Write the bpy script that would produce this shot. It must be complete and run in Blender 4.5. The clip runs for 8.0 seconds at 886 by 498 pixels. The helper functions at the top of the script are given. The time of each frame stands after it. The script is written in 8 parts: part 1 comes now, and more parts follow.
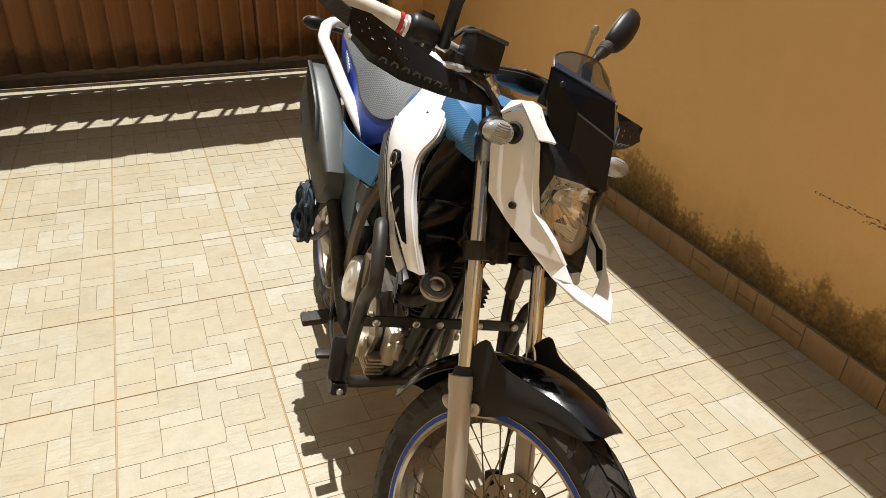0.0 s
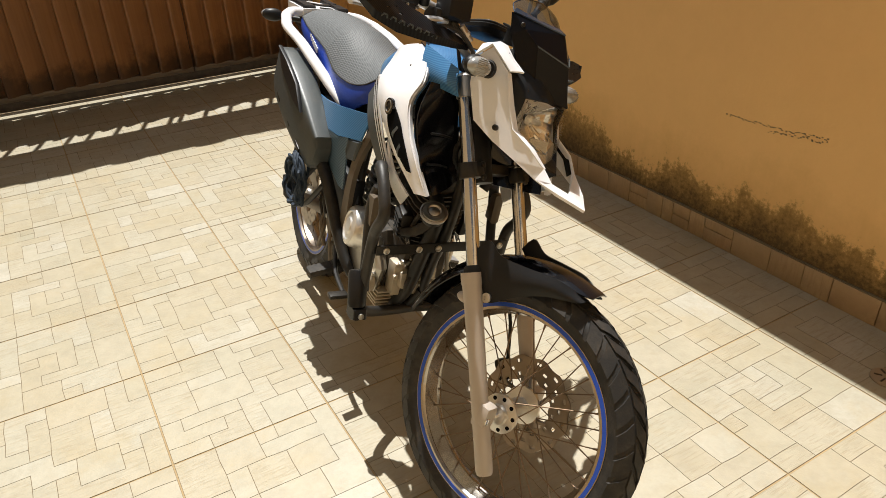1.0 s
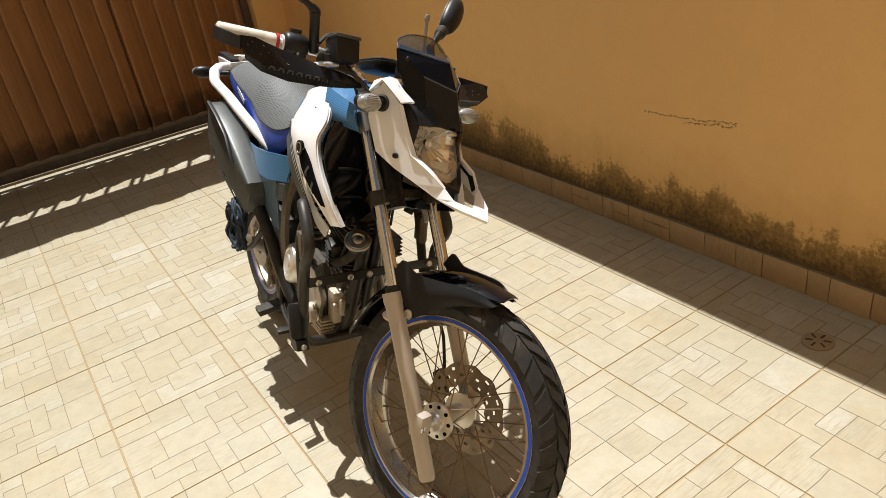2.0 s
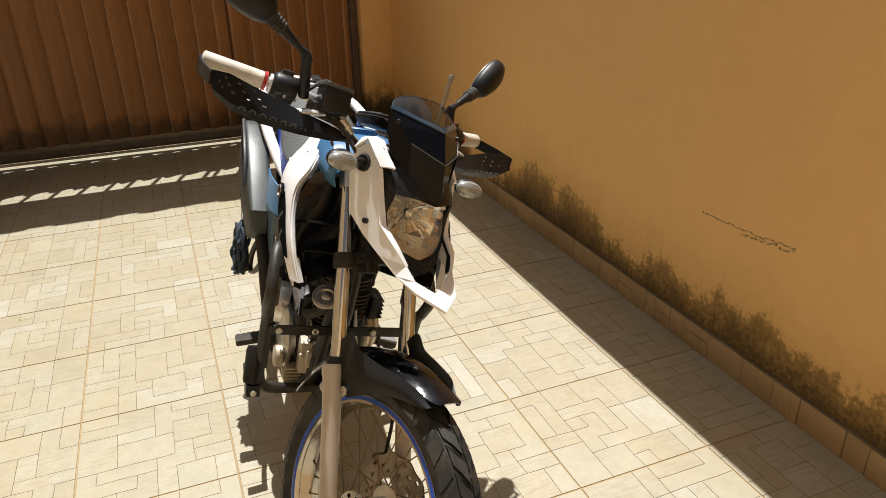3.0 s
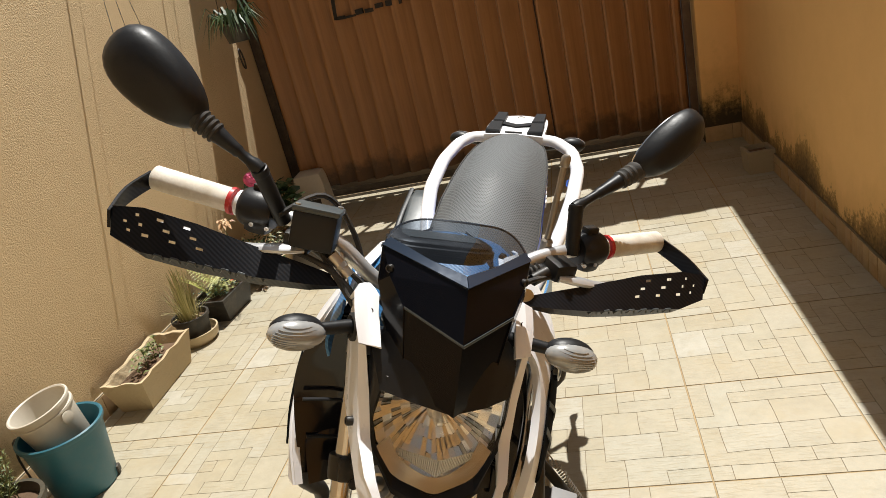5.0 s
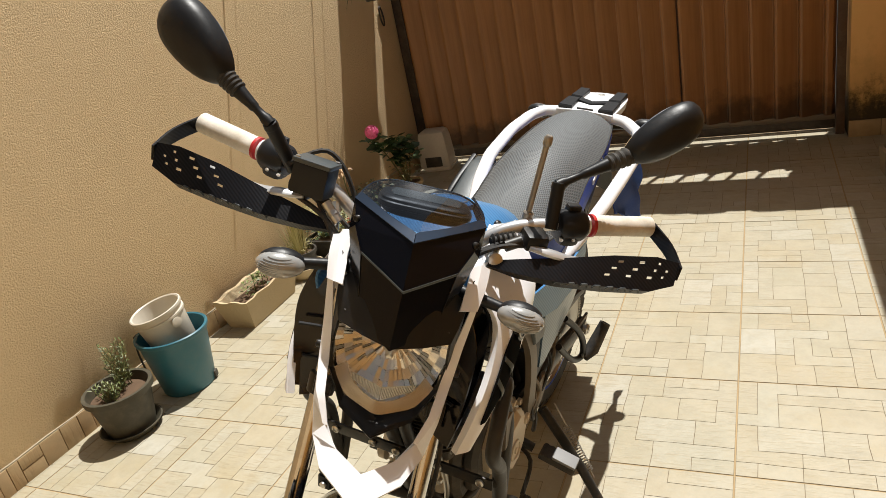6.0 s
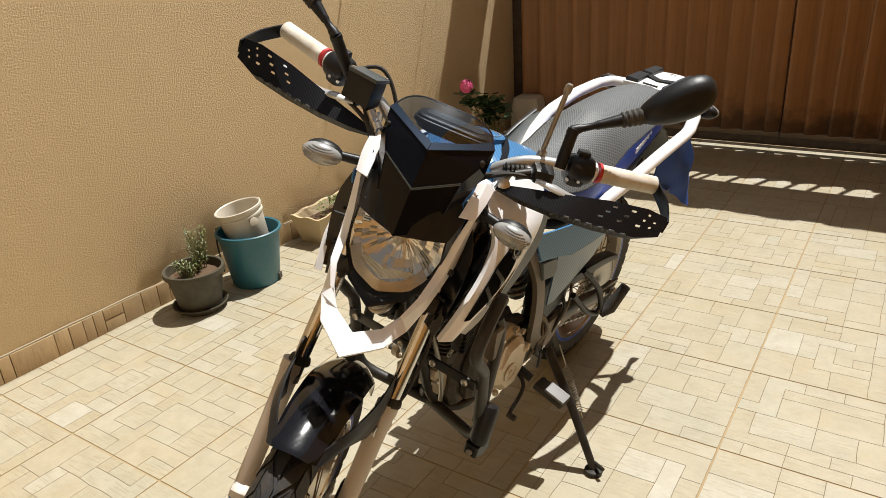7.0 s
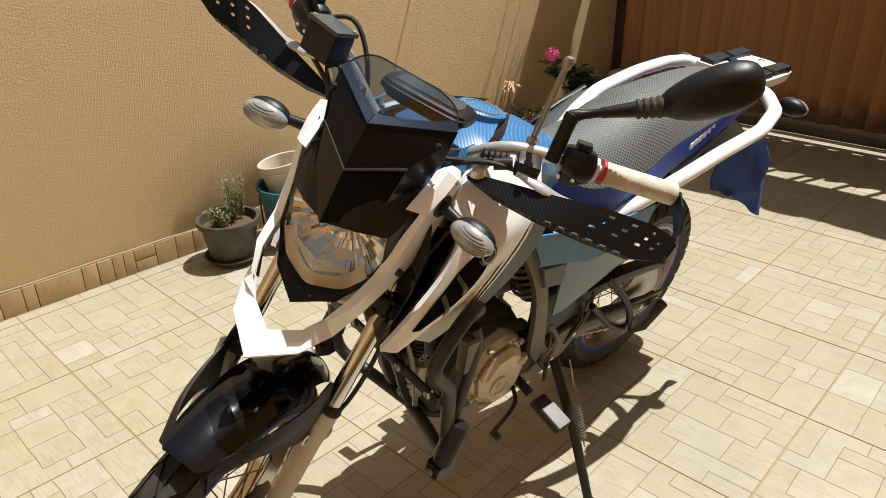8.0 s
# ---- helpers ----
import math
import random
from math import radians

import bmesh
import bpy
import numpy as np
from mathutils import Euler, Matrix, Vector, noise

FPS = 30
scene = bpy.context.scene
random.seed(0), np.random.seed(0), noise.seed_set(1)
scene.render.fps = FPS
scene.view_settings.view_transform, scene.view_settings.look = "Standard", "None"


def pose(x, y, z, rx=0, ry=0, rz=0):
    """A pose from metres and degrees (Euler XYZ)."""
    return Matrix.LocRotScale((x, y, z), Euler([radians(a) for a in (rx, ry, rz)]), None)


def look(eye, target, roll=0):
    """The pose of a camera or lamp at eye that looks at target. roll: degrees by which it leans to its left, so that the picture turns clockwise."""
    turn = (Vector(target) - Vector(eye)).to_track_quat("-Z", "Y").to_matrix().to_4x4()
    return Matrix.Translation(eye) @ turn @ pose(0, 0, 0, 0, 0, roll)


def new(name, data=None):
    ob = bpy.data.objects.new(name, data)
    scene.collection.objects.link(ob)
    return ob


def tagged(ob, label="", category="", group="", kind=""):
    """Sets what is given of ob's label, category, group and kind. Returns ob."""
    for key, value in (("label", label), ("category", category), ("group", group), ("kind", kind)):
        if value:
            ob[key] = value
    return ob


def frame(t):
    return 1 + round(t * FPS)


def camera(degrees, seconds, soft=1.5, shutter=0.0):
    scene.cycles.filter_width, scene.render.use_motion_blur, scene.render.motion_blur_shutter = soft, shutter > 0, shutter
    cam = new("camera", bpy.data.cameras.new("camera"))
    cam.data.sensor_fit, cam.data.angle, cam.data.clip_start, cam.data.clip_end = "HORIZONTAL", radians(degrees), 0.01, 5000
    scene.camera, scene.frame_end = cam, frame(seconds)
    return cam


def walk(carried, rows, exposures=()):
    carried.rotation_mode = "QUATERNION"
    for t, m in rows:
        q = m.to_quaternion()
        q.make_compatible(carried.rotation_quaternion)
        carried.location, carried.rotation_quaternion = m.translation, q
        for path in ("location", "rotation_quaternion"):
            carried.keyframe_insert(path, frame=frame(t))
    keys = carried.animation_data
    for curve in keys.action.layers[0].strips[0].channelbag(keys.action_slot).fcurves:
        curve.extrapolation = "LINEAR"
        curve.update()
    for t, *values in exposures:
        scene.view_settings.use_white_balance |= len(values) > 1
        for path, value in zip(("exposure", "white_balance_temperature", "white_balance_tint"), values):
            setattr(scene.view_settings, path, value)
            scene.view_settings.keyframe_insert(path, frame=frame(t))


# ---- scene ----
cam = camera(64.2, 8.0, 0.85)
PATH = [
    (0, (0.244, 0.451, 1.458), (0.936, 2.045, 0.467), 2.3),
    (0.5, (0.103, 0.309, 1.466), (0.742, 1.954, 0.523), -0.5),
    (1, (-0.027, 0.225, 1.451), (0.829, 1.734, 0.456), -2.3),
    (1.5, (-0.025, 0.158, 1.467), (0.912, 1.628, 0.487), -8.4),
    (1.7, (0.004, 0.105, 1.475), (0.928, 1.594, 0.51), -10.7),
    (2.8, (0.347, -0.008, 1.495), (1.022, 1.657, 0.616), -1.3),
    (3, (0.435, 0.057, 1.499), (1.101, 1.743, 0.655), -1.2),
    (3.5, (0.695, 0.177, 1.513), (1.056, 1.976, 0.718), -7.1),
    (4, (0.952, 0.327, 1.501), (0.897, 2.184, 0.76), -9.4),
    (4.2, (0.994, 0.406, 1.477), (0.88, 2.268, 0.755), -10.5),
    (5.3, (1.266, 0.716, 1.447), (0.663, 2.469, 0.695), -13.4),
    (5.5, (1.348, 0.719, 1.453), (0.634, 2.426, 0.694), -12.8),
    (6, (1.449, 0.625, 1.436), (0.621, 2.287, 0.692), -11.5),
    (6.5, (1.521, 0.454, 1.414), (0.66, 2.075, 0.618), -7.9),
    (7, (1.671, 0.495, 1.395), (0.627, 2.007, 0.605), -3.9),
    (7.5, (1.76, 0.615, 1.376), (0.587, 2.007, 0.548), -4.3),
    (8, (1.725, 0.83, 1.343), (0.482, 2.133, 0.473), -0.7),
]
walk(cam, [(t, look(eye, target, roll)) for t, eye, target, roll in PATH],
     [(0.0, 0.49, 6230, 8), (8.0, 0.49, 6230, 8)])

# ---- world and sun ----
SUN_SLOPE = (-0.147, -0.392)                      # shift of a shadow in x and y for each metre of height
sun_from = Vector((-SUN_SLOPE[0], -SUN_SLOPE[1], 1.0)).normalized()
world = bpy.data.worlds.new("sky")
scene.world = world
world.use_nodes = True
wn = world.node_tree
sky = wn.nodes.new("ShaderNodeTexSky")
sky.sky_type = "NISHITA"
sky.sun_disc = False
sky.sun_elevation = math.asin(sun_from.z)
sky.sun_rotation = math.atan2(sun_from.x, sun_from.y)
sky.dust_density = 3.0
hue = wn.nodes.new("ShaderNodeHueSaturation")
hue.inputs["Saturation"].default_value = 0.22
wn.links.new(sky.outputs[0], hue.inputs["Color"])
wn.links.new(hue.outputs[0], wn.nodes["Background"].inputs[0])
wn.nodes["Background"].inputs[1].default_value = 0.039
sun = new("sun", bpy.data.lights.new("sun", "SUN"))
sun.data.energy, sun.data.angle, sun.data.color = 4.75, radians(0.5), (1.0, 0.94, 0.86)
sun.matrix_world = look(sun_from * 20, (0, 0, 0))
scene.view_settings.exposure = 0.0

# ---- materials ----


def nodes_of(name, rough=0.5, metal=0.0):
    m = bpy.data.materials.new(name)
    m.use_nodes = True
    b = m.node_tree.nodes["Principled BSDF"]
    b.inputs["Roughness"].default_value = rough
    b.inputs["Metallic"].default_value = metal
    return m, m.node_tree, b


def texcoord(t):
    return t.nodes.new("ShaderNodeTexCoord").outputs["Object"]


def noise_tex(t, scale, detail=5, rough=0.6, vec=None):
    n = t.nodes.new("ShaderNodeTexNoise")
    n.inputs["Scale"].default_value, n.inputs["Detail"].default_value, n.inputs["Roughness"].default_value = scale, detail, rough
    t.links.new(vec or texcoord(t), n.inputs["Vector"])
    return n.outputs["Fac"]


def ramp(t, fac, stops):
    r = t.nodes.new("ShaderNodeValToRGB")
    while len(r.color_ramp.elements) < len(stops):
        r.color_ramp.elements.new(0.5)
    for e, (p, c) in zip(r.color_ramp.elements, stops):
        e.position, e.color = p, (*c, 1) if len(c) == 3 else c
    t.links.new(fac, r.inputs[0])
    return r.outputs[0]


def mixc(t, fac, a, b, blend="MIX"):
    m = t.nodes.new("ShaderNodeMix")
    m.data_type, m.blend_type = "RGBA", blend
    for sock, val in ((m.inputs[0], fac), (m.inputs[6], a), (m.inputs[7], b)):
        if isinstance(val, (int, float)):
            sock.default_value = val
        elif isinstance(val, tuple):
            sock.default_value = (*val, 1)
        else:
            t.links.new(val, sock)
    return m.outputs[2]


def arith(t, op, a, b=0.0, c=None):
    m = t.nodes.new("ShaderNodeMath")
    m.operation = op
    for i, val in enumerate((a, b) if c is None else (a, b, c)):
        if isinstance(val, (int, float)):
            m.inputs[i].default_value = val
        else:
            t.links.new(val, m.inputs[i])
    return m.outputs[0]


def bump(t, bsdf, height, strength, dist=0.01):
    b = t.nodes.new("ShaderNodeBump")
    b.inputs["Strength"].default_value, b.inputs["Distance"].default_value = strength, dist
    t.links.new(height, b.inputs["Height"])
    t.links.new(b.outputs[0], bsdf.inputs["Normal"])


def plain(name, col, rough=0.5, metal=0.0, var=0.12, scale=30.0, grain=0.0, dirt=0.0, coat=0.0, spec=0.5):
    """A painted, moulded or metal surface with two scales of variation in colour and gloss."""
    m, t, b = nodes_of(name, rough, metal)
    big = noise_tex(t, scale * 0.15, 3)
    fine = noise_tex(t, scale * 4, 4)
    c = mixc(t, big, tuple(v * (1 - var) for v in col), tuple(min(1, v * (1 + var)) for v in col))
    if dirt:
        spots = ramp(t, noise_tex(t, scale * 0.6, 8, 0.7), [(0.45, (0, 0, 0)), (0.7, (1, 1, 1))])
        c = mixc(t, arith(t, "MULTIPLY", spots, dirt), c, (0.23, 0.18, 0.12))
    t.links.new(c, b.inputs["Base Color"])
    b.inputs["Specular IOR Level"].default_value = spec
    t.links.new(arith(t, "MULTIPLY_ADD", fine, 0.16, max(0.02, rough - 0.08)), b.inputs["Roughness"])
    b.inputs["Coat Weight"].default_value = coat
    b.inputs["Coat Roughness"].default_value = 0.08
    if grain:
        bump(t, b, fine, grain, 0.002)
    return m


BLACK_PLASTIC = plain("black_plastic", (0.012, 0.012, 0.013), 0.42, grain=0.15, spec=0.3)
VISOR_BLACK = plain("visor_black", (0.004, 0.004, 0.006), 0.16, var=0.3, spec=0.2)
BLACK_GLOSS = plain("black_gloss_plastic", (0.005, 0.005, 0.007), 0.12, var=0.3, coat=0.2, spec=0.35)
BLACK_METAL = plain("black_painted_steel", (0.013, 0.012, 0.011), 0.42, grain=0.1, dirt=0.1, spec=0.35)
GUARD_TUBE = plain("black_powder_coated_tube", (0.024, 0.022, 0.02), 0.5, grain=0.25, dirt=0.08)
RUBBER = plain("rubber", (0.022, 0.021, 0.02), 0.75, grain=0.3, dirt=0.2)
TYRE = plain("tyre_rubber", (0.015, 0.014, 0.013), 0.65, grain=0.35, dirt=0.16)
WHITE_PLASTIC = plain("white_plastic", (0.88, 0.88, 0.9), 0.3, var=0.02, scale=14, dirt=0.05, coat=0.2)
DISC_STEEL = plain("brake_disc_steel", (0.34, 0.29, 0.24), 0.35, 1.0, dirt=0.2)
RIM_STEEL = plain("rim_steel", (0.55, 0.52, 0.48), 0.16, 1.0, var=0.08, dirt=0.1)
# black for plates and discs that stand for the shade in openings
HOLE_SHADE = plain("hole_shade_black", (0.004, 0.004, 0.004), 0.8, spec=0.05)
CHROME = plain("chrome", (0.75, 0.74, 0.72), 0.12, 1.0, var=0.05)
POLISHED = plain("polished_alloy", (0.82, 0.8, 0.76), 0.34, 0.75, var=0.06, dirt=0.12)
# peg rubber with sunlight put into its colour
PEG_LIT = plain("sunlit_peg_rubber", (0.220, 0.220, 0.220), 0.6, var=0.1)
CAST_PALE = plain("pale_painted_casting", (0.6, 0.52, 0.4), 0.42, 0.35, var=0.15, scale=20, dirt=0.25, grain=0.2)
SILVER = plain("cast_aluminium", (0.56, 0.54, 0.5), 0.38, 1.0, dirt=0.25, grain=0.25)
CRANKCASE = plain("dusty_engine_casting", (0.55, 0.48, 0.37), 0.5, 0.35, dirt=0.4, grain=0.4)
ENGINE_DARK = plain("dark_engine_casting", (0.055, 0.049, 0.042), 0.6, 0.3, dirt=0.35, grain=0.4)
# spoke colour is darkened to show them against the light
SPOKE_STEEL = plain("backlit_spoke_steel", (0.2, 0.14, 0.09), 0.45, 0.7)
FORK_GREY = plain("fork_leg_paint", (0.5, 0.44, 0.38), 0.42, 0.15, var=0.06, grain=0.08, dirt=0.08)
FORK_CHROME = plain("fork_tube_chrome", (0.6, 0.59, 0.58), 0.14, 1.0, var=0.05, dirt=0.1)
BAR_SILVER = plain("handlebar_aluminium", (0.62, 0.62, 0.62), 0.32, 0.55, var=0.05)
BLUE_SEAT = plain("blue_seat_vinyl", (0.014, 0.06, 0.44), 0.45, var=0.15, grain=0.2)
DARK_GREY = plain("grey_side_plastic", (0.055, 0.064, 0.066), 0.42, var=0.1, grain=0.12, dirt=0.08)
BLUE_RIM = plain("blue_rim_tape", (0.02, 0.08, 0.5), 0.35)
RED = plain("red_anodised_ring", (0.5, 0.03, 0.03), 0.35)
SAND_FRAME = plain("frame_plate", (0.15, 0.122, 0.09), 0.5, 0.4, dirt=0.3)
BRASS_ROD = plain("brown_steel_rod", (0.34, 0.3, 0.25), 0.35, 0.5)
GREY_SPRING = plain("zinc_spring", (0.4, 0.38, 0.34), 0.4, 0.9)
TAIL_RED = plain("tail_lens", (0.35, 0.01, 0.01), 0.15)
BLUE_CLOTH = plain("blue_cloth", (0.015, 0.06, 0.3), 0.9, var=0.35, grain=0.5)
BUNGEE = plain("bungee_cord", (0.02, 0.035, 0.06), 0.75, var=0.6, scale=60, grain=0.4)


def carbon(name, a, b_col, rough=0.28, coat=0.5):
    """Film with a fine twill weave."""
    m, t, b = nodes_of(name, rough)
    w = t.nodes.new("ShaderNodeTexWave")
    w.wave_type, w.bands_direction = "BANDS", "DIAGONAL"
    w.inputs["Scale"].default_value, w.inputs["Distortion"].default_value, w.inputs["Detail"].default_value = 75, 0.6, 1.0
    t.links.new(texcoord(t), w.inputs["Vector"])
    big = noise_tex(t, 5, 3)
    c = mixc(t, w.outputs["Fac"], a, b_col)
    c = mixc(t, arith(t, "MULTIPLY", big, 0.3), c, a)
    t.links.new(c, b.inputs["Base Color"])
    b.inputs["Coat Weight"].default_value = coat
    b.inputs["Coat Roughness"].default_value = 0.12
    bump(t, b, w.outputs["Fac"], 0.12, 0.001)
    return m


BLUE_CARBON = carbon("blue_carbon_film", (0.036, 0.14, 0.32), (0.085, 0.235, 0.45), 0.36, 0.15)
BLUE_CARBON.node_tree.nodes["Principled BSDF"].inputs["Specular IOR Level"].default_value = 0.3
GREYBLUE_CARBON = carbon("grey_blue_carbon_film", (0.05, 0.1, 0.16), (0.12, 0.19, 0.27), 0.36, 0.2)
BLACK_CARBON = carbon("black_carbon_film", (0.005, 0.005, 0.006), (0.013, 0.013, 0.016), 0.36, 0.0)
BLACK_CARBON.node_tree.nodes["Principled BSDF"].inputs["Specular IOR Level"].default_value = 0.22


def seat_vinyl():
    """Grey mesh cover: rows of small dark cells between raised pale threads."""
    m, t, b = nodes_of("grey_mesh_seat_cover", 0.55)
    sep = t.nodes.new("ShaderNodeSeparateXYZ")
    t.links.new(texcoord(t), sep.inputs[0])
    row = arith(t, "MULTIPLY", sep.outputs[1], 190.0)
    odd = arith(t, "MULTIPLY", arith(t, "FLOOR", row), 0.5)
    u = arith(t, "SUBTRACT", arith(t, "FRACT", arith(t, "MULTIPLY_ADD", sep.outputs[0], 150.0, odd)), 0.5)
    v = arith(t, "SUBTRACT", arith(t, "FRACT", row), 0.5)
    d = arith(t, "SQRT", arith(t, "ADD", arith(t, "MULTIPLY", u, u), arith(t, "MULTIPLY", v, v)))
    cell = ramp(t, d, [(0.24, (0, 0, 0)), (0.42, (1, 1, 1))])
    big = noise_tex(t, 6, 4)
    fine = noise_tex(t, 90, 4)
    c = mixc(t, cell, (0.036, 0.039, 0.041), (0.142, 0.155, 0.162))
    c = mixc(t, arith(t, "MULTIPLY", big, 0.3), c, (0.13, 0.136, 0.14))
    c = mixc(t, arith(t, "MULTIPLY", fine, 0.25), c, (0.07, 0.07, 0.07))
    t.links.new(c, b.inputs["Base Color"])
    bump(t, b, cell, 0.5, 0.002)
    return m


SEAT_GREY = seat_vinyl()


def grip_tape():
    m, t, b = nodes_of("grip_tape", 0.7)
    c = ramp(t, noise_tex(t, 22, 6, 0.7), [(0.3, (0.56, 0.5, 0.4)), (0.6, (0.78, 0.73, 0.64))])
    t.links.new(c, b.inputs["Base Color"])
    bump(t, b, noise_tex(t, 300, 2), 0.2, 0.001)
    return m


TAPE = grip_tape()


def clear(name, tint, rough=0.02, ior=1.45):
    m, t, b = nodes_of(name, rough)
    b.inputs["Base Color"].default_value = (*tint, 1)
    b.inputs["Transmission Weight"].default_value = 1.0
    b.inputs["IOR"].default_value = ior
    return m


def sheet_clear(name, tint, gloss=0.1):
    """A thin clear sheet: what lies behind shows through unbent, with a glossy skin."""
    m = bpy.data.materials.new(name)
    m.use_nodes = True
    t = m.node_tree
    t.nodes.clear()
    out = t.nodes.new("ShaderNodeOutputMaterial")
    tr = t.nodes.new("ShaderNodeBsdfTransparent")
    tr.inputs[0].default_value = (*tint, 1)
    gl = t.nodes.new("ShaderNodeBsdfGlossy")
    gl.inputs["Roughness"].default_value = 0.036
    mx = t.nodes.new("ShaderNodeMixShader")
    fr = t.nodes.new("ShaderNodeLayerWeight")
    fr.inputs[0].default_value = 0.3
    f = arith(t, "MULTIPLY_ADD", arith(t, "POWER", fr.outputs["Facing"], 3.0), 0.35, gloss * 0.2)
    t.links.new(f, mx.inputs[0])
    t.links.new(tr.outputs[0], mx.inputs[1])
    t.links.new(gl.outputs[0], mx.inputs[2])
    t.links.new(mx.outputs[0], out.inputs[0])
    return m


# opaque: the golden light seen in the clear rim is put into the colour
LENS_BAND = plain("gold_lit_lens_band", (0.58, 0.52, 0.43), 0.2, 0.3, var=0.3, scale=60, coat=0.6)
LENS = sheet_clear("clear_polycarbonate", (0.97, 0.965, 0.95), 0.1)
SMOKE = sheet_clear("smoked_screen", (0.66, 0.7, 0.75), 0.5)
SCREEN_EDGE = plain("polished_acrylic_edge", (0.03, 0.045, 0.075), 0.14, 0.2, var=0.2, coat=0.3)
SIGNAL_LENS = plain("clear_signal_lens", (0.36, 0.36, 0.35), 0.2, 0.25, var=0.5, scale=110, coat=0.5)
REFLECTOR = plain("headlight_reflector", (0.93, 0.93, 0.94), 0.3, 1.0, var=0.03)
RIBBED_GLASS = plain("ribbed_lamp_glass", (0.5, 0.47, 0.42), 0.24, 0.6, var=0.2, scale=80)
MIRROR = plain("mirror_glass", (0.85, 0.86, 0.87), 0.02, 1.0, var=0.01)


def plaster(name, lo, hi, grain_scale, grain_amt, stain=None):
    """Rendered masonry. stain: damp and mould that climb unevenly from the foot of the wall."""
    m, t, b = nodes_of(name, 0.9)
    big = noise_tex(t, 1.1, 6, 0.6)
    mid = noise_tex(t, 9, 5, 0.65)
    c = mixc(t, big, lo, hi)
    c = mixc(t, arith(t, "MULTIPLY", mid, 0.3), c, tuple(v * 0.72 for v in lo))
    grain = noise_tex(t, grain_scale, 3, 0.55)
    geo = t.nodes.new("ShaderNodeNewGeometry")
    sep = t.nodes.new("ShaderNodeSeparateXYZ")
    t.links.new(geo.outputs["Position"], sep.inputs[0])
    if stain:
        comb = t.nodes.new("ShaderNodeCombineXYZ")
        t.links.new(sep.outputs[0], comb.inputs[0])
        t.links.new(sep.outputs[1], comb.inputs[1])
        edge = noise_tex(t, 1.5, 6, 0.62, comb.outputs[0])
        blot = noise_tex(t, 7, 8, 0.72)
        speck = noise_tex(t, 55, 4, 0.7)
        for colour, height, soft, weight, sp in stain:
            top = arith(t, "MULTIPLY_ADD", edge, height * 1.9, height * -0.35)
            top = arith(t, "MULTIPLY_ADD", blot, height * 0.9, arith(t, "SUBTRACT", top, height * 0.45))
            top = arith(t, "MULTIPLY_ADD", speck, sp, arith(t, "SUBTRACT", top, sp * 0.5))
            d = arith(t, "SUBTRACT", top, sep.outputs[2])
            k = ramp(t, arith(t, "MULTIPLY_ADD", d, 1 / soft, 0.5), [(0.0, (0, 0, 0)), (1.0, (1, 1, 1))])
            c = mixc(t, arith(t, "MULTIPLY", k, weight), c, colour)
    t.links.new(c, b.inputs["Base Color"])
    bump(t, b, grain, grain_amt, 0.012)
    return m


WALL_R = plaster("orange_smooth_plaster", (0.84, 0.51, 0.2), (0.9, 0.58, 0.25), 60, 0.12,
                 [((0.62, 0.38, 0.13), 0.5, 0.22, 0.55, 0.05), ((0.33, 0.2, 0.06), 0.38, 0.045, 0.88, 0.17), ((0.16, 0.095, 0.03), 0.3, 0.08, 0.8, 0.2), ((0.05, 0.032, 0.012), 0.21, 0.06, 0.6, 0.3), ((0.02, 0.015, 0.008), 0.135, 0.03, 0.75, 0.12)])
WALL_PIER = plaster("orange_damp_plaster", (0.8, 0.48, 0.18), (0.88, 0.56, 0.24), 60, 0.12,
                    [((0.45, 0.27, 0.09), 0.8, 0.3, 0.5, 0.06), ((0.2, 0.13, 0.045), 0.5, 0.12, 0.85, 0.2), ((0.035, 0.026, 0.012), 0.4, 0.1, 0.9, 0.2)])
WALL_L = plaster("tan_rough_plaster", (0.69, 0.51, 0.285), (0.76, 0.58, 0.34), 170, 0.6,
                 [((0.36, 0.26, 0.15), 0.16, 0.05, 0.5, 0.04)])
PLANTER_TAN = plaster("tan_cast_planter", (0.44, 0.34, 0.2), (0.56, 0.45, 0.28), 60, 0.4)
CONCRETE = plaster("concrete", (0.3, 0.25, 0.17), (0.4, 0.34, 0.24), 60, 0.4)


def gate_paint():
    """Brown enamel, streaked down the sheets and grimy along its foot."""
    m, t, b = nodes_of("brown_gate_paint", 0.42)
    c = mixc(t, noise_tex(t, 3, 6, 0.65), (0.29, 0.135, 0.05), (0.4, 0.195, 0.076))
    mp = t.nodes.new("ShaderNodeMapping")
    mp.inputs["Scale"].default_value = (36, 36, 1.2)
    t.links.new(texcoord(t), mp.inputs[0])
    streak = ramp(t, noise_tex(t, 1.0, 6, 0.65, mp.outputs[0]), [(0.4, (0, 0, 0)), (0.66, (1, 1, 1))])
    c = mixc(t, arith(t, "MULTIPLY", streak, 0.42), c, (0.17, 0.075, 0.027))
    sep = t.nodes.new("ShaderNodeSeparateXYZ")
    t.links.new(t.nodes.new("ShaderNodeNewGeometry").outputs["Position"], sep.inputs[0])
    rise = arith(t, "SUBTRACT", arith(t, "MULTIPLY_ADD", noise_tex(t, 5, 7, 0.7), 0.5, 0.02), sep.outputs[2])
    grime = ramp(t, arith(t, "MULTIPLY_ADD", rise, 6.0, 0.5), [(0.2, (0, 0, 0)), (1.0, (1, 1, 1))])
    c = mixc(t, arith(t, "MULTIPLY", grime, 0.8), c, (0.05, 0.03, 0.016))
    t.links.new(c, b.inputs["Base Color"])
    bump(t, b, noise_tex(t, 4, 4, 0.6), 0.12, 0.02)
    return m


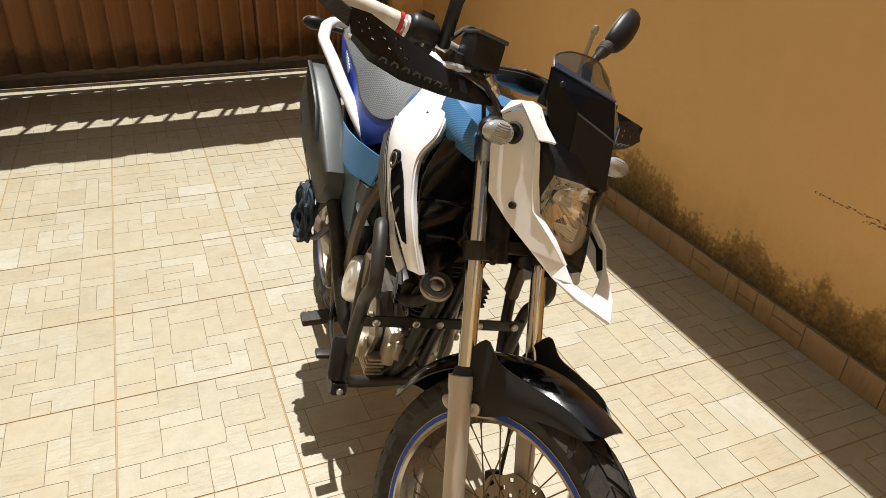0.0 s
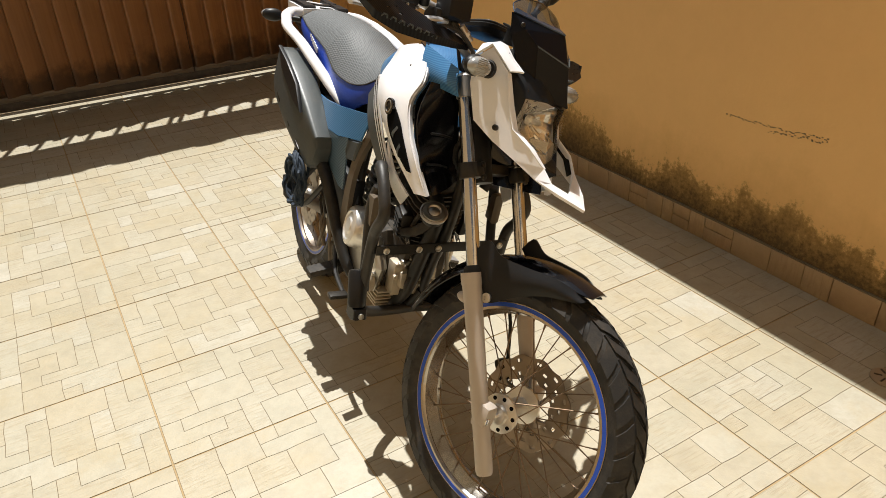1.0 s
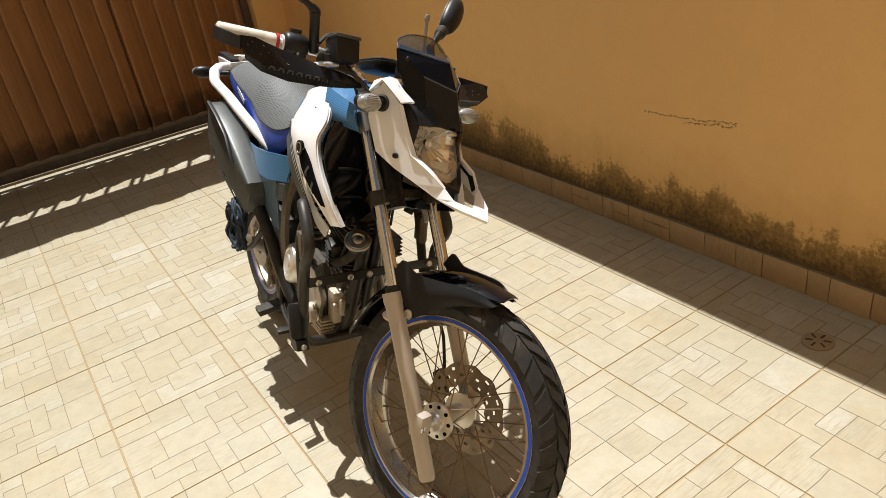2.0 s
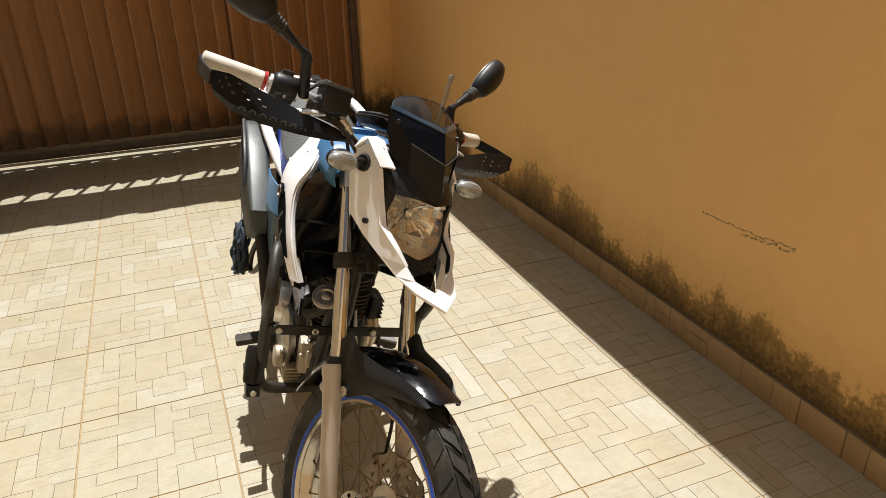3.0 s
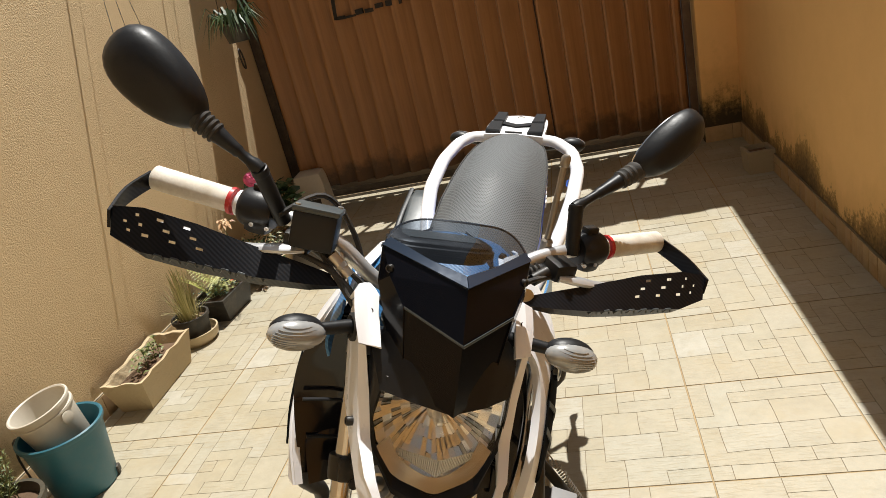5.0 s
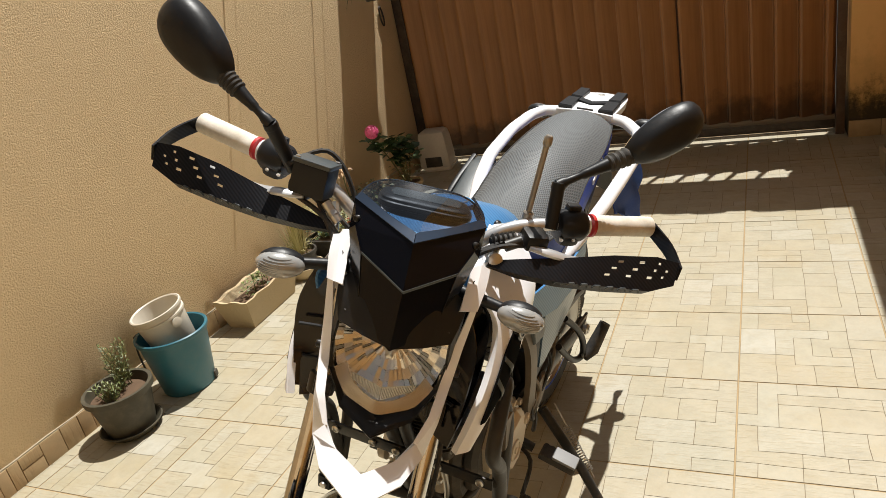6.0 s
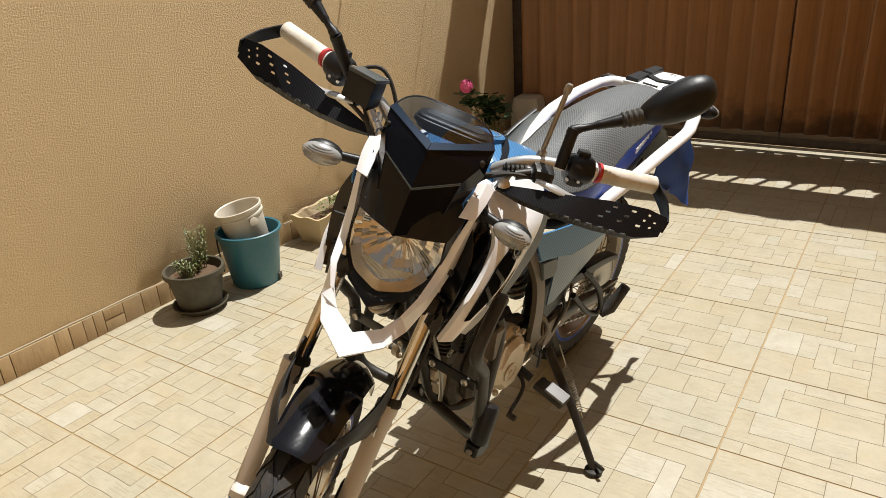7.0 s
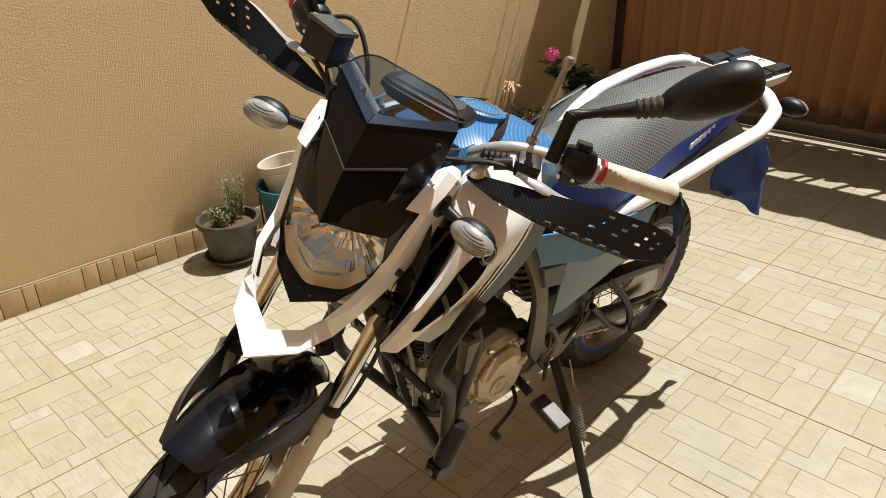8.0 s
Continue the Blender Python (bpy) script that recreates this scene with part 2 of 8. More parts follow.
GATE = gate_paint()
GATE_POST = plain("brown_gate_post", (0.09, 0.05, 0.028), 0.6, var=0.2, dirt=0.3)
GATE_DARK = plain("dark_gate_steel", (0.035, 0.022, 0.014), 0.55, dirt=0.2)
RAIL_STEEL = plain("worn_rail_steel", (0.2, 0.17, 0.14), 0.5, 0.6, dirt=0.4)


def tile_stone(name, cols, gloss, pieces=False):
    """Glazed stone-look pieces: each piece takes a shade of its own."""
    m, t, b = nodes_of(name, gloss)
    geo = t.nodes.new("ShaderNodeNewGeometry")
    info = t.nodes.new("ShaderNodeObjectInfo")
    shade = geo.outputs["Random Per Island"]
    if pieces:
        at = t.nodes.new("ShaderNodeAttribute")
        at.attribute_name = "shade"
        shade = at.outputs["Fac"]
    r = arith(t, "FRACT", arith(t, "ADD", shade, arith(t, "MULTIPLY", info.outputs["Random"], 0.6)))
    c = ramp(t, r, cols)
    vec = t.nodes.new("ShaderNodeNewGeometry").outputs["Position"]
    veins = ramp(t, noise_tex(t, 16, 9, 0.8, vec), [(0.42, (0, 0, 0)), (0.68, (1, 1, 1))])
    c = mixc(t, arith(t, "MULTIPLY", veins, 0.6), c, tuple(v * 0.74 for v in cols[0][1]))
    cloud = ramp(t, noise_tex(t, 9, 6, 0.7, vec), [(0.46, (0, 0, 0)), (0.62, (1, 1, 1))])
    c = mixc(t, arith(t, "MULTIPLY", cloud, 0.4), c, tuple(min(1, v * k) for v, k in zip(cols[0][1], (1.16, 1.16, 1.2))))
    ochre = ramp(t, noise_tex(t, 3.4, 6, 0.7, vec), [(0.5, (0, 0, 0)), (0.66, (1, 1, 1))])
    c = mixc(t, arith(t, "MULTIPLY", ochre, 0.4), c, tuple(v * k for v, k in zip(cols[0][1], (0.98, 0.86, 0.62))))
    # fine cleft streaks that run one of two ways, stone by stone
    way = arith(t, "GREATER_THAN", arith(t, "FRACT", arith(t, "MULTIPLY", r, 7.0)), 0.5)
    cleft = []
    for turn in (38, -52):
        mp = t.nodes.new("ShaderNodeMapping")
        mp.inputs["Rotation"].default_value = (0, 0, radians(turn))
        mp.inputs["Scale"].default_value = (14, 120, 14)
        t.links.new(vec, mp.inputs[0])
        cleft.append(noise_tex(t, 1.0, 5, 0.6, mp.outputs[0]))
    streak = mixc(t, way, cleft[0], cleft[1])
    lined = arith(t, "GREATER_THAN", arith(t, "FRACT", arith(t, "MULTIPLY", r, 13.0)), 0.45)
    streak = arith(t, "MULTIPLY", ramp(t, streak, [(0.5, (0, 0, 0)), (0.64, (1, 1, 1))]), lined)
    c = mixc(t, arith(t, "MULTIPLY", streak, 0.38), c, tuple(v * k for v, k in zip(cols[0][1], (0.72, 0.64, 0.5))))
    dust = noise_tex(t, 2.2, 5, 0.6, vec)
    c = mixc(t, arith(t, "MULTIPLY", dust, 0.3), c, (0.4, 0.33, 0.23))
    stain = ramp(t, noise_tex(t, 1.3, 7, 0.68, vec), [(0.5, (0, 0, 0)), (0.72, (1, 1, 1))])
    c = mixc(t, arith(t, "MULTIPLY", stain, 0.4), c, (0.27, 0.25, 0.17))
    specks = ramp(t, noise_tex(t, 60, 3, 0.6, vec), [(0.72, (0, 0, 0)), (0.8, (1, 1, 1))])
    c = mixc(t, arith(t, "MULTIPLY", specks, 0.25), c, (0.25, 0.18, 0.1))
    t.links.new(c, b.inputs["Base Color"])
    rr = noise_tex(t, 30, 4, 0.6, vec)
    t.links.new(arith(t, "MULTIPLY_ADD", rr, 0.25, gloss - 0.12), b.inputs["Roughness"])
    bump(t, b, arith(t, "MULTIPLY_ADD", streak, -0.5, noise_tex(t, 40, 6, 0.6, vec)), 0.3, 0.004)
    return m


FLOOR_TILE = tile_stone("stone_look_floor_tile", [(0.0, (0.358, 0.322, 0.231)), (0.14, (0.386, 0.356, 0.267)), (0.28, (0.352, 0.307, 0.205)), (0.4, (0.397, 0.376, 0.298)), (0.52, (0.352, 0.328, 0.241)), (0.64, (0.379, 0.332, 0.228)), (0.76, (0.34, 0.3, 0.205)), (0.86, (0.436, 0.421, 0.357)), (0.93, (0.376, 0.347, 0.257)), (1.0, (0.358, 0.322, 0.231))], 0.5, True)
SKIRT_TILE = tile_stone("stone_look_skirting_tile", [(0.0, (0.4, 0.25, 0.115)), (0.25, (0.54, 0.37, 0.18)), (0.45, (0.4, 0.26, 0.12)), (0.65, (0.58, 0.42, 0.22)), (0.82, (0.34, 0.21, 0.1)), (1.0, (0.47, 0.31, 0.15))], 0.5)
GROUT = plain("floor_grout", (0.36, 0.26, 0.135), 0.9, var=0.25, scale=20, grain=0.4)
PIECE_JOINT = plain("tile_relief_joint", (0.16, 0.122, 0.07), 0.8, var=0.2)

TEAL_PLASTIC = plain("teal_bucket_plastic", (0.03, 0.14, 0.19), 0.42, var=0.12, dirt=0.1)
PAIL_WHITE = plain("white_pail_plastic", (0.58, 0.53, 0.44), 0.4, var=0.06, dirt=0.12)
POT_OLIVE = plain("olive_pot_plastic", (0.05, 0.044, 0.027), 0.55, var=0.15, dirt=0.2)
POT_BLACK = plain("black_pot_plastic", (0.03, 0.028, 0.025), 0.5, dirt=0.2)
POT_CREAM = plain("cream_glazed_pot", (0.52, 0.42, 0.26), 0.5, dirt=0.2)
TERRACOTTA = plain("faded_pot", (0.5, 0.36, 0.2), 0.7, dirt=0.25)
SOIL = plain("soil", (0.11, 0.065, 0.035), 0.95, var=0.4, scale=60, grain=1.0)
BEIGE_PLASTIC = plain("aged_beige_plastic", (0.6, 0.55, 0.46), 0.5, dirt=0.2)
STEM = plain("plant_stem", (0.16, 0.15, 0.06), 0.7)


def leaf_mat(name, a, b_col, rough=0.5):
    m, t, b = nodes_of(name, rough)
    geo = t.nodes.new("ShaderNodeNewGeometry")
    c = ramp(t, geo.outputs["Random Per Island"], [(0.0, a), (1.0, b_col)])
    t.links.new(c, b.inputs["Base Color"])
    b.inputs["Subsurface Weight"].default_value = 0.0
    return m


LEAF_DARK = leaf_mat("dark_green_leaf", (0.02, 0.05, 0.012), (0.06, 0.1, 0.03))
LEAF_ROSEMARY = leaf_mat("rosemary_leaf", (0.07, 0.1, 0.022), (0.2, 0.22, 0.065))
LEAF_YELLOW = leaf_mat("yellow_green_leaf", (0.22, 0.25, 0.05), (0.42, 0.4, 0.12))
LEAF_PALE = leaf_mat("pale_leaf", (0.18, 0.2, 0.08), (0.45, 0.42, 0.24))
GRASS_DRY = leaf_mat("dry_grass", (0.3, 0.28, 0.1), (0.5, 0.44, 0.22))
PINK = leaf_mat("pink_petal", (0.75, 0.08, 0.25), (0.85, 0.2, 0.42))
PEACH = leaf_mat("faded_flower", (0.6, 0.38, 0.2), (0.7, 0.5, 0.3))
ORANGE_FLOWER = leaf_mat("orange_flower", (0.7, 0.08, 0.02), (0.8, 0.2, 0.05))
DEAD_LEAF = leaf_mat("dead_leaf", (0.1, 0.06, 0.03), (0.2, 0.13, 0.07))
MARK_DARK = plain("dark_brush_paint", (0.02, 0.015, 0.012), 0.7)

# ---- geometry kit ----


class Geo:
    def __init__(self):
        self.v, self.f = [], []

    def add(self, verts, faces):
        o = len(self.v)
        self.v += [Vector(p) for p in verts]
        self.f += [tuple(i + o for i in q) for q in faces]
        return self


def spline(pts, n=6, closed=False):
    """Points on a smooth curve through pts."""
    p = [Vector(q) for q in pts]
    out, m = [], len(p)
    for i in range(m if closed else m - 1):
        if closed:
            a, b, c, d = p[i - 1], p[i], p[(i + 1) % m], p[(i + 2) % m]
        else:
            a, b, c, d = p[max(0, i - 1)], p[i], p[i + 1], p[min(m - 1, i + 2)]
        for k in range(n):
            t = k / n
            out.append(0.5 * ((2 * b) + (c - a) * t + (2 * a - 5 * b + 4 * c - d) * t * t + (3 * b - a - 3 * c + d) * t ** 3))
    if not closed:
        out.append(p[-1])
    return out


def tube(g, pts, r, n=10, smooth=0, closed=False, flat=1.0):
    """A round bar along pts; r: one radius or one for each point."""
    rr = list(r) if isinstance(r, (list, tuple)) else [r] * len(pts)
    if smooth:
        if len(set(rr)) > 1:
            rr = [q[0] for q in spline([(x, 0, 0) for x in rr], smooth, closed)]
        else:
            rr = [rr[0]] * (len(pts) * smooth + 1)
        pts = spline(pts, smooth, closed)
    pts = [Vector(p) for p in pts]
    m = len(pts)
    tang = []
    for i in range(m):
        a = pts[i - 1] if i or closed else pts[0]
        b = pts[(i + 1) % m] if i < m - 1 or closed else pts[-1]
        tang.append((b - a).normalized())
    up = Vector((0, 0, 1)) if abs(tang[0].z) < 0.9 else Vector((1, 0, 0))
    nrm = (up - tang[0] * up.dot(tang[0])).normalized()
    verts, faces = [], []
    for i in range(m):
        nrm = (nrm - tang[i] * nrm.dot(tang[i])).normalized()
        bi = tang[i].cross(nrm)
        for k in range(n):
            a = 2 * math.pi * k / n
            verts.append(pts[i] + (nrm * math.cos(a) * flat + bi * math.sin(a)) * rr[i])
    for i in range(m if closed else m - 1):
        j = (i + 1) % m
        for k in range(n):
            faces.append((i * n + k, i * n + (k + 1) % n, j * n + (k + 1) % n, j * n + k))
    if not closed:
        faces.append(tuple(range(n - 1, -1, -1)))
        faces.append(tuple((m - 1) * n + k for k in range(n)))
    return g.add(verts, faces)


def frame_of(axis):
    a = Vector(axis).normalized()
    u = Vector((0, 0, 1)) if abs(a.z) < 0.9 else Vector((0, 1, 0))
    u = (u - a * u.dot(a)).normalized()
    return a, u, a.cross(u)


def lathe(g, profile, origin, axis, n=24, caps=True, start=0.0, end=360.0, wobble=0.0):
    """Turn a profile of (radius, height) round an axis."""
    a, u, w = frame_of(axis)
    o = Vector(origin)
    full = end - start >= 359.9
    cols = n if full else n + 1
    verts, faces = [], []
    for r, h in profile:
        for k in range(cols):
            t = radians(start + (end - start) * k / n)
            q = r * (1 + wobble * math.sin(3 * t + h * 40))
            verts.append(o + a * h + (u * math.cos(t) + w * math.sin(t)) * q)
    for i in range(len(profile) - 1):
        for k in range(n):
            j = (k + 1) % cols
            faces.append((i * cols + k, i * cols + j, (i + 1) * cols + j, (i + 1) * cols + k))
    if caps and full:
        if profile[0][0] > 1e-5:
            faces.append(tuple(range(cols - 1, -1, -1)))
        if profile[-1][0] > 1e-5:
            faces.append(tuple((len(profile) - 1) * cols + k for k in range(cols)))
    return g.add(verts, faces)


def sheet(g, rows, nu=4, nv=4, thick=0.004, skip=None, straight=False, flip=False):
    """A curved panel with thickness through a grid of control points. nu, nv: steps between rows and between columns."""
    rows = [[Vector(p) for p in r] for r in rows]

    def line(pts, n):
        if straight or len(pts) == 2:
            out = []
            for a, b in zip(pts, pts[1:]):
                out += [a.lerp(b, k / n) for k in range(n)]
            return out + [pts[-1]]
        return spline(pts, n)
    fine = [line(r, nv) for r in rows]
    cols = [line([r[j] for r in fine], nu) for j in range(len(fine[0]))]
    R, C = len(cols[0]), len(cols)
    P = [[cols[j][i] for j in range(C)] for i in range(R)]
    N = []
    for i in range(R):
        N.append([])
        for j in range(C):
            du = P[min(R - 1, i + 1)][j] - P[max(0, i - 1)][j]
            dv = P[i][min(C - 1, j + 1)] - P[i][max(0, j - 1)]
            q = du.cross(dv)
            N[i].append((q.normalized() if q.length > 1e-12 else Vector((0, 0, 1))) * (-1 if flip else 1))
    verts = [P[i][j] for i in range(R) for j in range(C)] + [P[i][j] - N[i][j] * thick for i in range(R) for j in range(C)]
    K = R * C
    on = [[not (skip and skip(i, j)) for j in range(C - 1)] for i in range(R - 1)]
    faces = []
    for i in range(R - 1):
        for j in range(C - 1):
            if not on[i][j]:
                continue
            a, b, c, d = i * C + j, i * C + j + 1, (i + 1) * C + j + 1, (i + 1) * C + j
            faces += [(a, d, c, b), (a + K, b + K, c + K, d + K)]
            if i == 0 or not on[i - 1][j]:
                faces.append((a, b, b + K, a + K))
            if i == R - 2 or not on[i + 1][j]:
                faces.append((d, d + K, c + K, c))
            if j == 0 or not on[i][j - 1]:
                faces.append((a, a + K, d + K, d))
            if j == C - 2 or not on[i][j + 1]:
                faces.append((b, c, c + K, b + K))
    return g.add(verts, faces)


def loft(g, rings, caps=True, closed=False):
    """Skin over closed rings of equal length."""
    n = len(rings[0])
    verts = [p for r in rings for p in r]
    faces = []
    m = len(rings)
    for i in range(m if closed else m - 1):
        j = (i + 1) % m
        for k in range(n):
            faces.append((i * n + k, i * n + (k + 1) % n, j * n + (k + 1) % n, j * n + k))
    if caps and not closed:
        faces += [tuple(range(n - 1, -1, -1)), tuple((m - 1) * n + k for k in range(n))]
    return g.add(verts, faces)


def prism(g, outline, a, b, axis="x", bevel=0.0):
    """A plate: outline in the two other axes, from a to b along axis, with a small chamfer."""
    i = "xyz".index(axis)
    cx = sum(p[0] for p in outline) / len(outline)
    cy = sum(p[1] for p in outline) / len(outline)

    def ring(h, k):
        out = []
        for p, q in outline:
            d = math.hypot(p - cx, q - cy) or 1
            s = max(0.0, 1 - k / d)
            c = [cx + (p - cx) * s, cy + (q - cy) * s]
            c.insert(i, h)
            out.append(Vector(c))
        return out
    lo, hi = min(a, b), max(a, b)
    if bevel:
        rings = [ring(lo, bevel), ring(lo + bevel, 0), ring(hi - bevel, 0), ring(hi, bevel)]
    else:
        rings = [ring(lo, 0), ring(hi, 0)]
    return loft(g, rings)


def block(g, centre, size, rot=None, bevel=0.004):
    """A box with chamfered edges. rot: Euler degrees or a matrix."""
    b = bmesh.new()
    bmesh.ops.create_cube(b, size=1.0)
    bmesh.ops.scale(b, vec=Vector(size), verts=b.verts)
    if bevel:
        bmesh.ops.bevel(b, geom=list(b.edges), offset=min(bevel, min(size) * 0.45), segments=2, affect="EDGES", profile=0.6)
    m = Matrix.Identity(3) if rot is None else (rot if isinstance(rot, Matrix) else Euler([radians(q) for q in rot]).to_matrix())
    b.verts.index_update()
    verts = [Vector(centre) + m @ v.co for v in b.verts]
    faces = [tuple(v.index for v in f.verts) for f in b.faces]
    b.free()
    return g.add(verts, faces)


def ball(g, centre, radii, rot=None, n=16, m=10, power=1.0):
    c = Vector(centre)
    q = Matrix.Identity(3) if rot is None else (rot if isinstance(rot, Matrix) else Euler([radians(x) for x in rot]).to_matrix())
    rings = []
    for i in range(m + 1):
        t = math.pi * i / m
        s, h = max(1e-4, math.sin(t)) ** power, -math.cos(t)
        rings.append([c + q @ Vector((radii[0] * s * math.cos(2 * math.pi * k / n), radii[1] * s * math.sin(2 * math.pi * k / n), radii[2] * h)) for k in range(n)])
    return loft(g, rings)


def mesh_from(g, name, mat, xf=None, sharp=38.0):
    me = bpy.data.meshes.new(name)
    me.from_pydata([xf @ v if xf else v for v in g.v], [], g.f)
    me.materials.append(mat)
    for p in me.polygons:
        p.use_smooth = True
    me.set_sharp_from_angle(angle=radians(sharp))
    me.validate()
    b = bmesh.new()
    b.from_mesh(me)
    bmesh.ops.recalc_face_normals(b, faces=b.faces)
    b.to_mesh(me)
    b.free()
    return me


def part(name, g, mat, parent=None, label="", xf=None, sharp=38.0):
    """Link a Geo as one mesh object, under a thing or a part."""
    ob = new(name, mesh_from(g, name, mat, xf, sharp))
    if parent:
        ob.parent = parent
    return tagged(ob, label)


def thing(name, label, category, m=None, group="", kind=""):
    """An Empty at a thing's base that carries its parts."""
    ob = new(name)
    ob.empty_display_size = 0.05
    ob.matrix_world = m or Matrix.Identity(4)
    return tagged(ob, label, category, group, kind)


def whole(name, g, mat, label, category, m=None, group="", kind="", sharp=38.0):
    ob = part(name, g, mat, None, "", None, sharp)
    ob.matrix_world = m or Matrix.Identity(4)
    return tagged(ob, label, category, group, kind)

# ---- the yard ----
XL, XR = -0.985, 2.16            # faces of the two side walls
YB, YG = -2.4, 5.5               # wall behind, gate line
P = 0.455                         # tile pitch, joints on its multiples


def slab(name, lo, hi, mat, label, category, bevel=0.003):
    g = Geo()
    block(g, [(a + b) / 2 for a, b in zip(lo, hi)], [b - a for a, b in zip(lo, hi)], None, bevel)
    return whole(name, g, mat, label, category, None, "", "structure")


g = Geo()
S_ = 320.0
g.add([(-S_, -S_, -0.06), (S_, -S_, -0.06), (S_, S_, -0.06), (-S_, S_, -0.06)], [(0, 1, 2, 3)])
ASPHALT = plain("street_asphalt", (0.055, 0.05, 0.045), 0.9, var=0.2, scale=40, grain=0.5)
whole("ground", g, ASPHALT, "dark street asphalt beyond the yard gate", "ground", None, "", "structure")

floor = slab("floor", (XL, YB, -0.055), (XR, YG + 0.2, -0.002), GROUT, "cream stone-look ceramic tiles with sandy grout", "floor", 0)
wall_east = slab("wall_east", (XR, YB - 0.15, -0.055), (XR + 0.15, YG + 0.3, 2.225), WALL_R, "orange plastered yard wall with mould at its foot", "wall")
wall_west = slab("wall_west", (XL - 0.15, YB - 0.15, -0.055), (XL, YG + 0.3, 2.9), WALL_L, "tan rough-cast yard wall in raking sunlight", "wall")
# unseen wall added behind the camera; it also bounces warm sunlight forward
wall_south = slab("wall_south", (XL, YB - 0.15, -0.055), (XR, YB, 3.2), WALL_L, "unseen tan rough-cast wall added to close the yard", "wall")
slab("wall_north", (1.925, 5.40, -0.055), (XR, YG + 0.3, 1.975), WALL_PIER, "orange plastered gate pier with mould stains", "wall")

# roof strip over the gate: roof beam and a row of half-round clay tiles that overhang the yard;
# unseen, fitted to the floor shadow and run past the wall to block sun
CLAY = plain("clay_roof_tile", (0.33, 0.15, 0.08), 0.8, var=0.25, scale=20, grain=0.4)
slab("gate_beam", (XL, 5.085, 1.975), (XR + 0.15, 5.5, 2.045), CONCRETE, "unseen concrete slab over the gate, placed for its shadow", "beam")
g = Geo()
n_r = 22
for i in range(n_r):
    x0 = XL + (i + 0.5) * (XR + 0.15 - XL) / n_r
    w = (XR + 0.15 - XL) / n_r * 0.62
    pts = [(x0 + w * math.cos(math.pi * k / 8), w * 0.55 * math.sin(math.pi * k / 8)) for k in range(9)]
    r0 = [Vector((x, 5.045 + 0.014 * math.sin(i * 2.3), 2.045 + z)) for x, z in pts]
    r1 = [Vector((x, 5.52, 2.115 + z)) for x, z in pts]
    sheet(g, [r0, r1], 1, 1, 0.012, None, True)
whole("roof", g, CLAY, "unseen row of half-round clay roof tiles, placed for its shadow edge", "roof", None, "", "structure")

# ---- gate ----
gate = thing("gate", "brown painted steel yard gate with folded vertical sheets", "gate", pose(0, YG, 0), "", "structure")
SEAM = 0.97


def folded_sheet(x0, x1, z0, z1, pitch=0.1365, depth=0.046):
    g = Geo()
    xs, ys = [], []
    x = x0
    while x < x1 - 1e-6:
        for f, d in ((0.0, 0.0), (0.06, depth * 0.95), (0.16, depth), (0.34, depth * 0.86), (0.52, depth * 0.6), (0.7, depth * 0.32), (0.86, depth * 0.12), (0.97, 0.0)):
            if x + f * pitch < x1:
                xs.append(x + f * pitch)
                ys.append(-d)
        x += pitch
    xs.append(x1)
    ys.append(0)
    verts = []
    for a, b in zip(xs, ys):
        verts += [(a, b, z0), (a, b, z1)]
    n = len(xs)
    faces = [(2 * i, 2 * i + 2, 2 * i + 3, 2 * i + 1) for i in range(n - 1)]
    verts += [(a, b + 0.003, z) for a, b in zip(xs, ys) for z in (z0, z1)]
    faces += [(2 * n + 2 * i + 1, 2 * n + 2 * i + 3, 2 * n + 2 * i + 2, 2 * n + 2 * i) for i in range(n - 1)]
    return g.add(verts, faces)


for leaf, (x0, x1) in enumerate(((XL + 0.08, SEAM - 0.004), (SEAM + 0.004, 1.86))):
    part("gate_leaf", folded_sheet(x0, x1, 0.13, 1.61), GATE, gate, "", None, 20)
    g = Geo()
    block(g, ((x0 + x1) / 2, 0.0, 0.115), (x1 - x0, 0.05, 0.036))
    part("bottom_rail", g, RAIL_STEEL, gate, "dusty grey bottom rail")
    g = Geo()
    block(g, ((x0 + x1) / 2, 0.015, 1.626), (x1 - x0, 0.03, 0.034))
    part("top_rail", g, GATE_DARK, gate)
    k = 0
    xx = x0 - 0.01
    while xx < x1:
        g = Geo()
        block(g, (xx, 0.012, 1.82), (0.026, 0.02, 0.38), None, 0)
        part("bar", g, GATE_DARK, gate)
        xx += 0.158 if k % 5 != 3 else 0.118
        k += 1
g = Geo()
block(g, (0.5, 0.46, 0.0), (2.85, 0.5, 0.03))
part("floor_rail", g, GATE_DARK, gate, "dark steel floor rail")
g = Geo()
block(g, (SEAM, 0.02, 0.87), (0.06, 0.012, 1.5))
part("seam_strip", g, GATE_DARK, gate, "dark strip behind the seam")
g = Geo()
block(g, (0.5, 0.115, 0.08), (2.9, 0.02, 0.15))
part("kick_plate", g, GATE_DARK, gate, "dark low plate behind the leaves")
g = Geo()
block(g, (1.888, 0.0, 0.985), (0.05, 0.06, 1.97))
part("gate_post", g, GATE_POST, gate)
g = Geo()
block(g, (XL + 0.04, 0.0, 0.985), (0.07, 0.06, 1.97))
part("gate_post", g, GATE_DARK, gate)
g = Geo()
block(g, (1.8, -0.035, 1.22), (0.055, 0.03, 0.09))
lathe(g, [(0.016, 0), (0.016, 0.012), (0.008, 0.014)], (1.8, -0.05, 1.23), (0, -1, 0), 14)
part("lock_case", g, GATE_DARK, gate, "small dark lock case")
